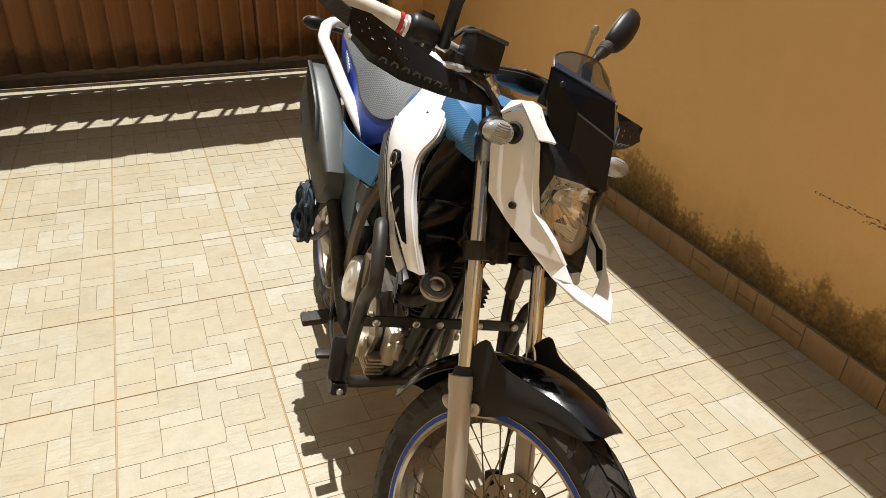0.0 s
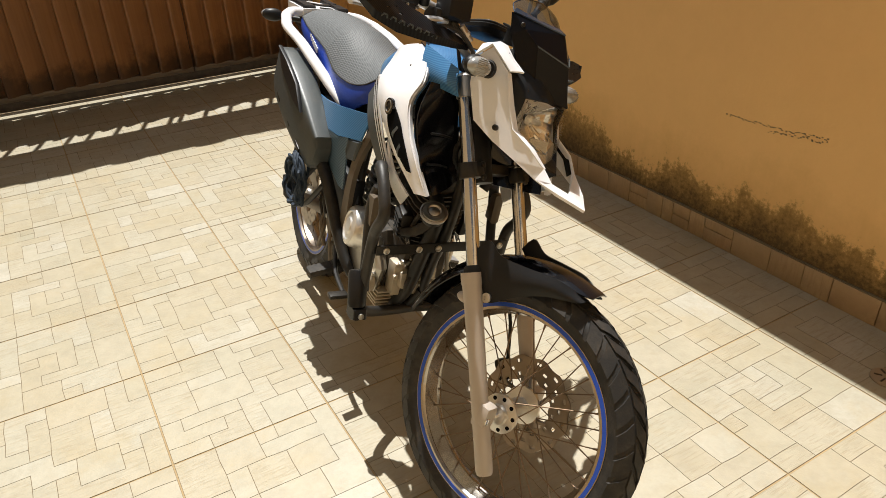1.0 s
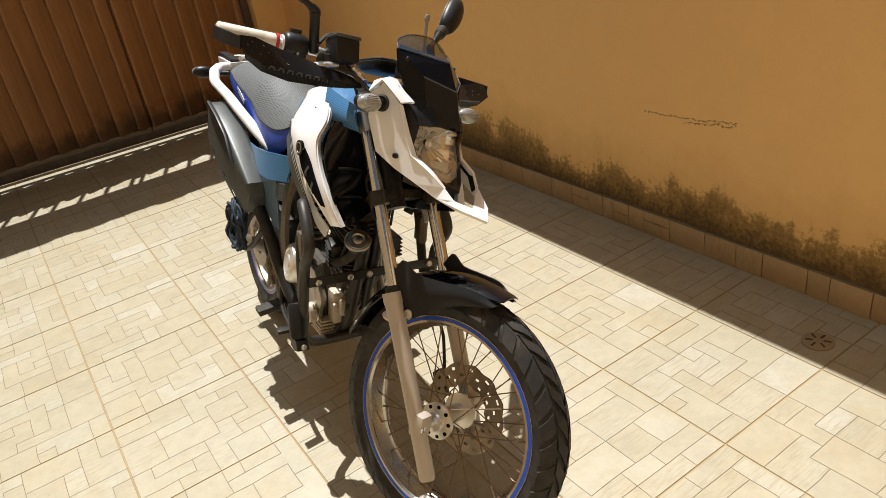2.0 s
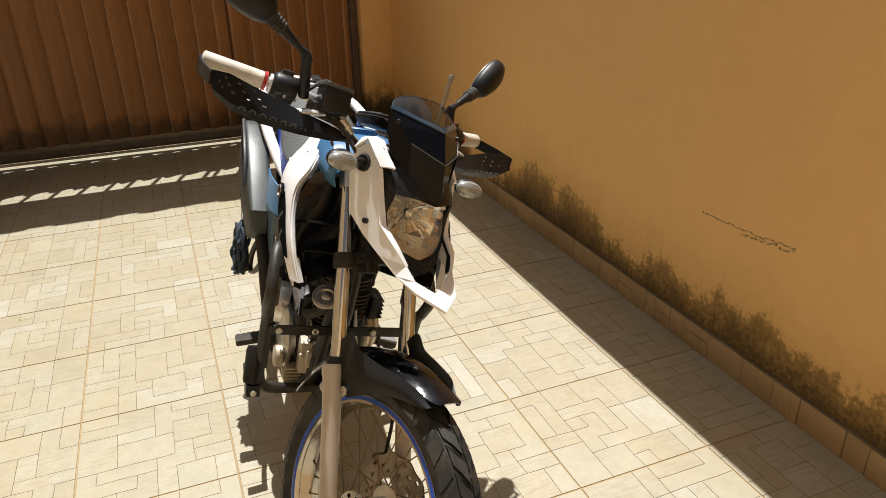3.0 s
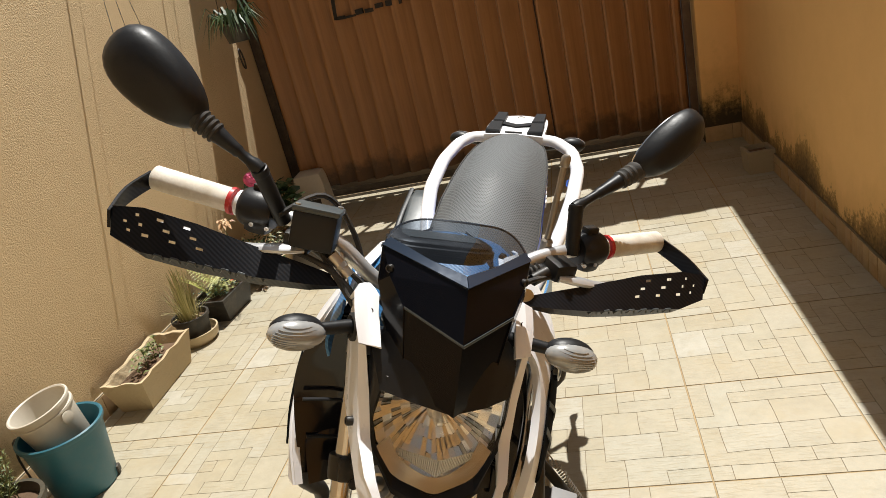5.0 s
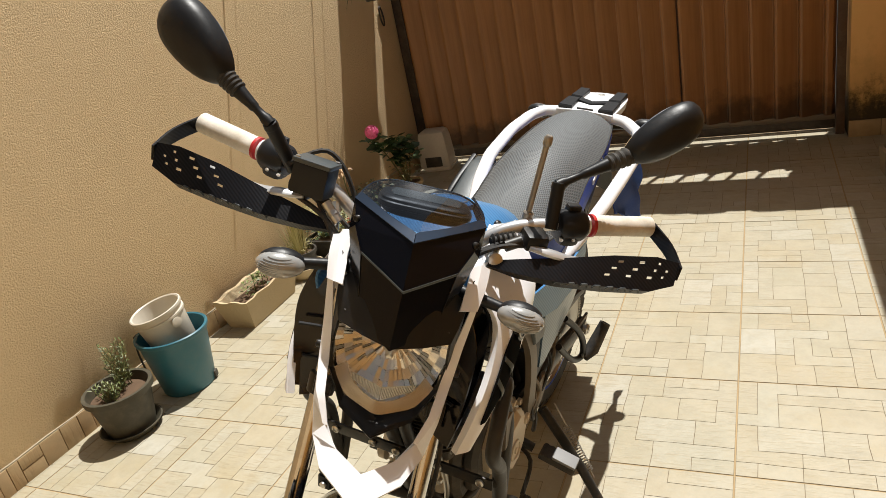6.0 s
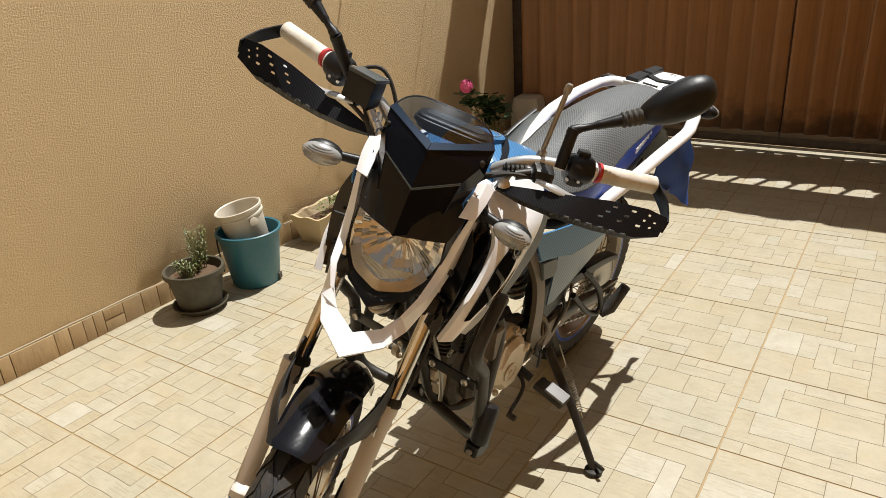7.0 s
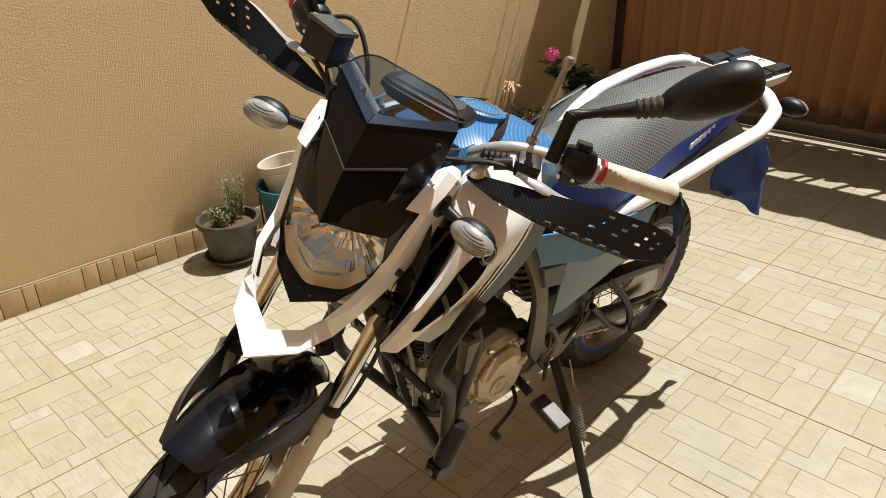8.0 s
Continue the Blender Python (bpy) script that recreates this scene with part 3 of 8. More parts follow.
# brush marks on the sheet, too worn to read
g = Geo()
for x, z, w, h in ((-0.32, 1.34, 0.022, 0.17), (-0.295, 1.262, 0.06, 0.022), (-0.225, 1.258, 0.08, 0.014), (-0.16, 1.275, 0.05, 0.035), (-0.09, 1.268, 0.06, 0.024), (-0.02, 1.285, 0.05, 0.03), (0.05, 1.285, 0.045, 0.035), (0.125, 1.305, 0.016, 0.08)):
    block(g, (x, -0.034, z), (w, 0.03, h), (0, random.uniform(-8, 8), 0), 0)
part("brush_mark", g, MARK_DARK, gate, "dark worn brush marks")

# gate opener on the floor by the wall
opener = thing("gate_opener", "weathered beige plastic gate opener box by the gate", "gate opener", pose(-0.8, 5.36, 0, 0, 0, 4))
g = Geo()
loft(g, [[Vector((sx * w, sy * d, z)) for sx, sy in ((-1, -.85), (-.85, -1), (.85, -1), (1, -.85), (1, .85), (.85, 1), (-.85, 1), (-1, .85))]
         for w, d, z in ((.115, .09, .02), (.115, .09, .1), (.105, .082, .24), (.095, .075, .285), (.075, .06, .298))])
part("housing", g, BEIGE_PLASTIC, opener)
g = Geo()
block(g, (0.0, -0.088, 0.07), (0.13, 0.012, 0.075), None, 0.004)
part("hatch", g, POT_BLACK, opener, "dark lower hatch")
g = Geo()
block(g, (0, 0, 0.012), (0.25, 0.2, 0.024))
part("base_plate", g, BEIGE_PLASTIC, opener)

# right wall scratches: a long scrape and small chips
g = Geo()
rs = random.Random(4)
for i in range(46):
    u = i / 45
    y = 1.89 - u * 0.405
    z = 0.536 + u * 0.026 - 0.006 * math.sin(u * 3)
    for k in range(1 if u < 0.45 else 2):
        w = rs.uniform(0.002, 0.006)
        block(g, (XR - 0.0008, y + rs.uniform(-.006, .006), z + rs.uniform(-.004, .004) - k * rs.uniform(0.006, .02)), (0.0016, rs.uniform(0.003, 0.009), w * 0.7), None, 0)
whole("wall_scrape", g, PIECE_JOINT, "dark dashed scrape in the orange plaster", "scrape mark", None, "", "structure")

DRAIN_LID = plain("brown_drain_lid", (0.3, 0.22, 0.13), 0.6, dirt=0.3)
# metal drain cover in the shade by the wall
drain = thing("drain_cover", "round brown drain cover set in the tiled floor", "drain cover", pose(1.935, 0.99, 0.0))
g = Geo()
lathe(g, [(0.048, 0.0), (0.048, 0.003), (0.043, 0.005), (0.01, 0.007), (0.0001, 0.007)], (0, 0, 0), (0, 0, 1), 28)
part("lid", g, DRAIN_LID, drain)
# slots as solid dark bars, the shade inside them is only colour
g = Geo()
for k in range(6):
    a = k * math.pi / 3
    block(g, (0.026 * math.cos(a), 0.026 * math.sin(a), 0.0068), (0.022, 0.005, 0.002), (0, 0, math.degrees(a)), 0)
part("slots", g, GATE_DARK, drain)

# concrete block by the right wall
box = thing("small_planter", "small grey concrete box with dry soil by the wall", "planter", pose(2.085, 4.72, 0, 0, 0, 3))
g = Geo()
loft(g, [[Vector((sx * w, sy * w, z)) for sx, sy in ((-1, -1), (1, -1), (1, 1), (-1, 1))] for w, z in ((.066, 0.0), (.073, .13), (.058, .132), (.055, .09))], True)
part("body", g, CONCRETE, box)
g = Geo()
block(g, (0, 0, 0.098), (0.11, 0.11, 0.02), None, 0.006)
part("soil", g, SOIL, box)

# ---- motorcycle: x to its left, y to its rear, z up along its lean ----
LEAN = 12.9
BIKE = pose(0.614, 1.1692, 0, 0, 0, -4.6) @ pose(0, 0, 0, 0, LEAN, 0) @ Matrix.Scale(1.0166, 4)
bike = thing("motorcycle", "white and blue trail motorcycle leaning on its side stand", "motorcycle", BIKE)
RAKE = radians(28.5)
HEAD = Vector((0, 0.36, 0.782))
STEER = Matrix.Translation((0.008, 0, 0)) @ Matrix.Translation(HEAD) @ Matrix.Rotation(radians(24.7), 4, Vector((0, math.sin(RAKE), math.cos(RAKE)))) @ Matrix.Translation(-HEAD)

NOSE = STEER @ Matrix.Translation((0.004, 0.003, 0.006))


def bp(name, g, mat, parent=None, label="", steer=False, sharp=38.0):
    return part(name, g, mat, parent or bike, label, (NOSE if steer == "nose" else STEER) if steer else None, sharp)


def both(pts, s):
    """The points on the left (s = 1) or right (s = -1) side."""
    return [Vector((p[0] * s, p[1], p[2])) for p in pts]


# ---- wheels ----


def spoked_wheel(name, centre, r, half, rim_r, steer, disc_side):
    c = Vector(centre)
    ax = Vector((1, 0, 0))
    g = Geo()
    lathe(g, [(0.012, -0.07), (0.022, -0.068), (0.024, -0.058), (0.045, -0.054), (0.045, -0.047), (0.024, -0.042), (0.022, 0.035), (0.045, 0.042), (0.045, 0.05), (0.024, 0.056), (0.012, 0.066)], c, ax, 24)
    hub = bp(name, g, POLISHED, None, "spoked wheel with a dusty alloy hub", steer)
    # flange holes as solid black discs, their inner shade painted in
    for s in (-1, 1):
        for k in range(9):
            a = 2 * math.pi * k / 9
            g = Geo()
            lathe(g, [(0.005, 0), (0.005, 0.002), (0.0001, 0.002)], c + Vector((s * 0.0545 if s < 0 else 0.0505, 0.036 * math.sin(a), 0.036 * math.cos(a))), (s, 0, 0), 8)
            bp("hub_hole_disc", g, HOLE_SHADE, hub, "", steer)
    g = Geo()
    prof = []
    for k in range(19):
        a = math.pi * (0.5 - 1.0 * k / 18)
        prof.append((rim_r + 0.004 + (r - 0.006 - rim_r - 0.004) * max(0.0, math.cos(a)) ** 0.62, half * (math.sin(a) if abs(a) < 1.5 else math.copysign(0.8, a))))
    prof += [(rim_r - 0.012, -half * 0.6), (rim_r - 0.012, half * 0.6), prof[0]]
    lathe(g, prof, c, ax, 64, False)
    tyre = bp("tyre", g, TYRE, hub, "dusty black block-pattern tyre", steer, 30)
    g = Geo()
    n = 34
    for k in range(n):
        for s in (-1, 1):
            for w0, w1, skew, off in ((0.03, 0.4, 0.75, 0.0), (0.46, 0.84, -0.5, 0.45)):
                t0 = 2 * math.pi * (k + off + (0.5 if s > 0 else 0.0)) / n
                dt = 2 * math.pi / n * 0.72
                ring = []
                for up in (-0.008, -0.0005):
                    q = []
                    for u, tt in ((w0, 0), ((w0 + w1) / 2, 0), (w1, 0), (w1, 1), ((w0 + w1) / 2, 1), (w0, 1)):
                        a = u * math.pi / 2
                        rad = rim_r + (r - rim_r) * max(0.0, math.cos(a)) ** 0.62 + up
                        th = t0 + dt * tt + skew * (u - w0) / (w1 - w0) * 2 * math.pi / n
                        q.append(c + Vector((s * half * math.sin(a) * (1.05 if up > -0.005 else 1.0), rad * math.sin(th), rad * math.cos(th))))
                    ring.append(q)
                loft(g, ring)
    tagged(bp("tread", g, TYRE, tyre, "worn zigzag tread blocks", steer, 20), kind="stuff")
    g = Geo()
    lip = [(rim_r + 0.005, 0.78), (rim_r + 0.005, 0.84), (rim_r - 0.012, 0.84), (rim_r - 0.016, 0.7), (rim_r - 0.014, 0.6), (rim_r - 0.02, 0.3)]
    prof = [(q, -half * x) for q, x in lip] + [(rim_r - 0.027, 0)] + [(q, half * x) for q, x in reversed(lip)]
    prof += [(rim_r - 0.004, half * 0.7), (rim_r - 0.015, 0), (rim_r - 0.004, -half * 0.7), prof[0]]
    lathe(g, prof, c, ax, 64, False)
    rim = bp("rim", g, RIM_STEEL if steer else DISC_STEEL, hub, "polished rim", steer)
    g = Geo()
    for s in (-1, 1):
        x = s * (half * 0.84 + 0.0008)
        lathe(g, [(rim_r - 0.006, x - s * 0.002), (rim_r - 0.006, x), (rim_r + 0.003, x), (rim_r + 0.003, x - s * 0.002)], c, ax, 64, False)
    bp("rim_stripe", g, BLUE_RIM, rim, "blue reflective rim stripe", steer)
    for k in range(36):
        s = 1 if k % 2 else -1
        a0 = 2 * math.pi * k / 36
        a1 = a0 + (0.55 if (k // 2) % 2 else -0.55)
        p0 = c + Vector((s * 0.045, 0.043 * math.sin(a1), 0.043 * math.cos(a1)))
        p1 = c + Vector((s * 0.006, (rim_r - 0.026) * math.sin(a0), (rim_r - 0.026) * math.cos(a0)))
        g = Geo()
        tube(g, [p0, p0.lerp(p1, 0.93), p1], [0.0015, 0.0015, 0.003], 6)
        bp("spoke", g, SPOKE_STEEL, hub, "", steer)
    # drilled brake disc
    g = Geo()
    dx = c[0] + disc_side * 0.062
    radii, nth = [0.062, 0.068, 0.076, 0.083, 0.091, 0.098, 0.106, 0.113], 96
    verts, faces = [], []
    for xo in (dx - 0.002, dx + 0.002):
        for q in radii:
            for t in range(nth):
                a = 2 * math.pi * t / nth
                w = q + (0.003 * math.cos(12 * a) if q in (radii[0], radii[-1]) else 0)
                verts.append(c + Vector((xo - c[0], w * math.sin(a), w * math.cos(a))))
    L_ = len(radii) * nth
    for i in range(len(radii) - 1):
        for t in range(nth):
            if (i == 1 and t % 8 in (1, 2)) or (i == 3 and t % 8 in (4, 5)) or (i == 5 and t % 8 in (0, 1)):
                continue
            a, b = i * nth + t, i * nth + (t + 1) % nth
            faces += [(a, b, b + nth, a + nth), (a + L_, a + nth + L_, b + nth + L_, b + L_)]
    g.add(verts, faces)
    for k in range(6):
        a = k * math.pi / 3
        tube(g, [c + Vector((disc_side * 0.052, 0.04 * math.sin(a), 0.04 * math.cos(a))), c + Vector((disc_side * 0.062, 0.066 * math.sin(a + .25), 0.066 * math.cos(a + .25)))], 0.006, 6)
    bp("brake_disc", g, DISC_STEEL, hub, "drilled steel brake disc", steer)
    return hub


FW = (-0.0045, 0.064, 0.315)
front_wheel = spoked_wheel("front_wheel", FW, 0.318, 0.046, 0.245, True, 1)
rear_wheel = spoked_wheel("rear_wheel", (0, 1.395, 0.31), 0.312, 0.056, 0.22, False, -1)
g = Geo()
tube(g, [(-0.118, FW[1], FW[2]), (0.125, FW[1], FW[2])], 0.008, 12)
lathe(g, [(0.014, 0), (0.014, 0.008), (0.011, 0.012), (0.006, 0.012)], (-0.116, FW[1], FW[2]), (-1, 0, 0), 6)
bp("front_axle", g, CHROME, None, "bright axle and nut", True)

# ---- fork ----
fdir = Vector((0, math.tan(RAKE), 1)).normalized()


def fork_at(x, z):
    return Vector((x * 1.05 - 0.0045 + (0.026 if x < 0 else 0.009) * (z - 0.315), 0.079 + (z - 0.315) * math.tan(RAKE), z))


for s in (-1, 1):
    g = Geo()
    a, b = fork_at(0.1 * s, 0.2), fork_at(0.1 * s, 0.588)
    ln = (b - a).length
    lathe(g, [(0.006, 0), (0.017, 0.002), (0.0195, 0.01), (0.0195, ln * 0.5), (0.0205, ln * 0.8), (0.022, ln * 0.93), (0.024, ln * 0.95), (0.024, ln)], a, fdir, 20)
    block(g, fork_at(0.1 * s, 0.318) + Vector((0, -0.008, 0)), (0.044, 0.04, 0.06), None, 0.015)
    ball(g, fork_at(0.1 * s, 0.53) + Vector((s * 0.008, 0.026, 0)), (0.012, 0.02, 0.012))
    leg = bp("fork_leg", g, FORK_GREY, None, "sand-grey painted lower fork leg", True)
    g = Geo()
    lathe(g, [(0.0225, 0), (0.0235, 0.004), (0.021, 0.014), (0.0165, 0.018)], fork_at(0.1 * s, 0.586), fdir, 18)
    bp("dust_seal", g, RUBBER, leg, "black dust seal", True)
    g = Geo()
    tube(g, [fork_at(0.1 * s, 0.55), fork_at(0.1 * s, 0.965)], 0.0158, 18)
    bp("fork_tube", g, FORK_CHROME, None, "chromed fork tube", True)
    g = Geo()
    lathe(g, [(0.012, -0.05), (0.0205, -0.05), (0.0205, -0.004), (0.017, 0), (0.008, 0.006), (0.0001, 0.006)], fork_at(0.1 * s, 0.972), fdir, 16)
    bp("fork_cap", g, SILVER, None, "satin fork cap", True)
    g = Geo()
    m = Matrix.Rotation(-RAKE, 3, "X")
    lathe(g, [(0.017, -0.018), (0.0225, -0.017), (0.0235, -0.013), (0.0235, 0.013), (0.0225, 0.017), (0.017, 0.018)], fork_at(0.1 * s, 0.785), fdir, 18)
    block(g, fork_at(0.1 * s, 0.785) + m @ Vector((0.004 * -s, -0.02, 0)), (0.03, 0.02, 0.034), m, 0.005)
    for dz in (-0.012, 0.012):
        lathe(g, [(0.0075, 0), (0.0075, 0.006), (0.003, 0.007)], fork_at(0.1 * s, 0.782 + dz) + m @ Vector((0.012 * -s, -0.028, 0)), m @ Vector((0, -1, 0)), 8)
    bp("fork_clamp", g, BLACK_METAL, None, "black clamp with two bolts", True)
g = Geo()
m = Matrix.Rotation(-RAKE, 3, "X")
block(g, fork_at(0, 0.785) + Vector((0, 0.026, 0)), (0.165, 0.036, 0.026), m, 0.008)
block(g, fork_at(0, 0.94) + Vector((0, 0.03, 0)), (0.2, 0.06, 0.022), m, 0.008)
bp("fork_yoke", g, BLACK_METAL, None, "", True)
g = Geo()
tube(g, [HEAD + fdir * -0.03 + Vector((0, 0.0, 0)), HEAD + fdir * 0.16], 0.026, 16)
bp("steering_head", g, BLACK_METAL)

# front brake caliper and hose, on the left leg
g = Geo()
block(g, (0.084, FW[1] + 0.1, FW[2] + 0.03), (0.028, 0.034, 0.055), (-40, 0, 0), 0.01)
bp("brake_caliper", g, BLACK_METAL, None, "", True)
g = Geo()
tube(g, [(0.088, FW[1] + 0.1, FW[2] + 0.05), (0.105, 0.2, 0.44), (0.095, 0.22, 0.5), (0.125, 0.26, 0.62), (0.12, 0.33, 0.75), (0.06, 0.4, 0.9), (-0.06, 0.42, 1.0), (-0.16, 0.45, 1.07)], 0.0045, 8, 6)
bp("brake_hose", g, RUBBER, None, "black rubber hose", True)

# ---- front mudguard ----


def fender_point(th, x, drop):
    """Round the front wheel: th degrees forward of straight up."""
    a = radians(th)
    r = 0.346 + 0.012 * max(0, -th) / 60 - drop
    return Vector((FW[0] + x, FW[1] - r * math.sin(a), FW[2] + r * math.cos(a)))


g = Geo()
rows = []
for th, w, drop in ((15, 0.03, 0.006), (12, 0.042, 0.011), (3, 0.051, 0.018), (-9, 0.055, 0.022), (-22, 0.057, 0.025), (-40, 0.055, 0.029), (-58, 0.05, 0.03), (-74, 0.046, 0.028)):
    rows.append([fender_point(th, w * u, drop * abs(u) ** 2.2) for u in (-1, -0.7, -0.35, 0, 0.35, 0.7, 1)])
sheet(g, rows, 5, 3, 0.003)
fender = bp("front_mudguard", g, BLACK_GLOSS, None, "glossy black front mudguard", True)
for s in (-1, 1):
    g = Geo()
    up = both([(0.03, -0.035, 0.638), (0.058, 0.03, 0.655), (0.074, 0.1, 0.652), (0.082, 0.16, 0.65), (0.086, 0.205, 0.668), (0.084, 0.236, 0.6)], s)
    mid = both([(0.045, -0.03, 0.632), (0.068, 0.035, 0.634), (0.083, 0.1, 0.62), (0.09, 0.155, 0.608), (0.092, 0.195, 0.6), (0.088, 0.228, 0.57)], s)
    low = both([(0.05, -0.02, 0.626), (0.064, 0.04, 0.612), (0.076, 0.095, 0.584), (0.082, 0.14, 0.548), (0.084, 0.175, 0.535), (0.082, 0.215, 0.54)], s)
    sheet(g, [up, mid, low], 4, 4, 0.003 * s)
    for q in range(len(g.v)):
        g.v[q] = Vector(g.v[q]) + Vector((FW[0] + 0.013 * s * min(1, max(0, (abs(g.v[q].x) - 0.03) / 0.05)), 0.018, 0))
    wing = bp("mudguard_wing", g, BLACK_PLASTIC, fender, "matt black side wing", True)
    g = Geo()
    lathe(g, [(0.011, 0), (0.011, 0.005), (0.005, 0.006), (0.005, 0.003), (0.0001, 0.003)], (0.1 * s + FW[0], 0.173, 0.553), (s, -0.1, 0.1), 12)
    bp("bolt", g, SILVER, wing, "", True)

# ---- nose: beak, headlight, visor ----
# the beak: two folded side plates that run forward into a flat V-shaped blade
OUTER = [(0.121, 0.405, 1.018), (0.119, 0.396, 0.965), (0.115, 0.358, 0.893), (0.107, 0.298, 0.866), (0.098, 0.235, 0.846), (0.084, 0.18, 0.826), (0.0605, 0.131, 0.814)]
INNER = [(0.121, 0.366, 1.05), (0.112, 0.312, 1.011), (0.105, 0.288, 0.952), (0.1, 0.262, 0.906), (0.09, 0.212, 0.882), (0.068, 0.177, 0.853), (0.043, 0.16, 0.826)]
TIP = [Vector((0, 0.086, 0.796)), Vector((0, 0.135, 0.814))]


g = Geo()
rows = [both([o, i], -1) for o, i in zip(OUTER, INNER)] + [TIP]
rows += [both([o, i], 1) for o, i in reversed(list(zip(OUTER, INNER)))]
sheet(g, rows, 1, 1, 0.006, None, True)
SHIFT = Vector((0.003, 0.0, 0.0))
g.v = [v + SHIFT for v in g.v]
beak = bp("beak", g, WHITE_PLASTIC, None, "white plastic beak", True, 32)
for s in (-1, 1):
    g = Geo()
    sheet(g, [both([(0.1215, 0.403, 1.02), (0.112, 0.4, 1.046), (0.1, 0.39, 1.054)], s), both([(0.1225, 0.368, 1.052), (0.108, 0.362, 1.061), (0.094, 0.352, 1.058)], s), both([(0.12, 0.34, 1.034), (0.106, 0.332, 1.04), (0.092, 0.326, 1.036)], s), both([(0.113, 0.311, 1.013), (0.101, 0.3, 1.017), (0.088, 0.294, 1.018)], s)], 2, 3, 0.005 * s, None, True)
    g.v = [v + SHIFT for v in g.v]
    bp("beak_shoulder", g, WHITE_PLASTIC, beak, "", True, 24)
    # white flange that turns inward along the front of the side plate
    g = Geo()
    fl = list(zip(INNER[1:6], (0.006, 0.011, 0.013, 0.011, 0.004)))
    sheet(g, [both([(p[0] + 0.0035, p[1] + 0.001, p[2]) for p, w in fl], s), both([(p[0] - w, p[1] - 0.35 * w, p[2]) for p, w in fl], s)], 2, 3, 0.003 * s, None, True)
    g.v = [v + SHIFT for v in g.v]
    bp("beak_edge", g, WHITE_PLASTIC, beak, "white inner flange", True)
    # dark lining that shows below the inner edge of the blade
    g = Geo()
    edge = [Vector((p[0] - 0.002, p[1] + 0.002, p[2] - 0.002)) for p in INNER[3:6]]
    sheet(g, [both(edge, s), both([(p.x - 0.003, p.y + 0.01, p.z - 0.012) for p in edge], s)], 2, 3, 0.002 * s, None, True)
    g.v = [v + SHIFT for v in g.v]
    bp("beak_lining", g, BLACK_PLASTIC, beak, "black lining under the blade", True)
    for p, nrm in (((0.1045, 0.3375, 1.044), (0.3 * s, -0.6, 0.7)), ((0.1115, 0.3, 0.896), (s, -0.25, 0.1))):
        g = Geo()
        lathe(g, [(0.0065, -0.006), (0.0065, 0.0025), (0.0052, 0.0042), (0.0036, 0.0042), (0.003, 0.0026), (0.0001, 0.0026)], Vector((p[0] * s, p[1], p[2])) + SHIFT, nrm, 14)
        bp("screw", g, BLACK_METAL, beak, "", True)
    # dark ring where the turn signal passes through the beak
    g = Geo()
    lathe(g, [(0.0195, -0.004), (0.0195, 0.003), (0.016, 0.005), (0.013, 0.002)], Vector((0.1185 * s, 0.362, 1.004)) + SHIFT, (s, -0.25, 0.05), 18)
    bp("signal_grommet", g, RUBBER, beak, "black rubber grommet", True)

# black nose shell round the light
g = Geo()
lens_edge = [(0.0, 0.224, 0.968), (0.045, 0.235, 0.974), (0.086, 0.266, 0.968), (0.0895, 0.268, 0.925), (0.078, 0.252, 0.886), (0.054, 0.232, 0.858), (0.0, 0.214, 0.845)]
shell_edge = [(0.0, 0.27, 1.06), (0.06, 0.31, 1.05), (0.1, 0.315, 1.006), (0.096, 0.29, 0.945), (0.093, 0.264, 0.892), (0.056, 0.216, 0.846), (0.0, 0.178, 0.834)]
for s in (-1, 1):
    mids = [tuple((a[i] + b[i]) / 2 - (0.006 if i == 1 else 0) for i in range(3)) for a, b in zip(lens_edge, shell_edge)]
    sheet(g, [both(lens_edge, s), both(mids, s), both(shell_edge, s)], 3, 4, 0.004 * -s, None, True)
nose = bp("nose_shell", g, BLACK_PLASTIC, None, "black plastic headlight surround", "nose", 24)
g = Geo()
sheet(g, [[(-0.056, 0.216, 0.846), (0, 0.178, 0.834), (0.056, 0.216, 0.846)], [(-0.05, 0.235, 0.83), (0, 0.2, 0.816), (0.05, 0.235, 0.83)], [(-0.05, 0.3, 0.836), (0, 0.29, 0.826), (0.05, 0.3, 0.836)]], 2, 3, 0.003, None, True)
bp("chin", g, BLACK_PLASTIC, nose, "black plastic chin below the light", "nose", 24)
g = Geo()
rings = []
for y, w, z0, z1 in ((0.325, 0.08, 0.86, 1.03), (0.34, 0.086, 0.86, 1.04), (0.36, 0.086, 0.87, 1.04), (0.39, 0.06, 0.9, 1.0)):
    rings.append([Vector((w * math.copysign(abs(math.cos(a)) ** 0.6, math.cos(a)), y + 0.01 * (1 - abs(math.sin(a))) , (z0 + z1) / 2 + (z1 - z0) / 2 * math.sin(a))) for a in [2 * math.pi * k / 20 for k in range(20)]])
loft(g, rings)
bp("nose_back", g, BLACK_PLASTIC, nose, "", "nose")
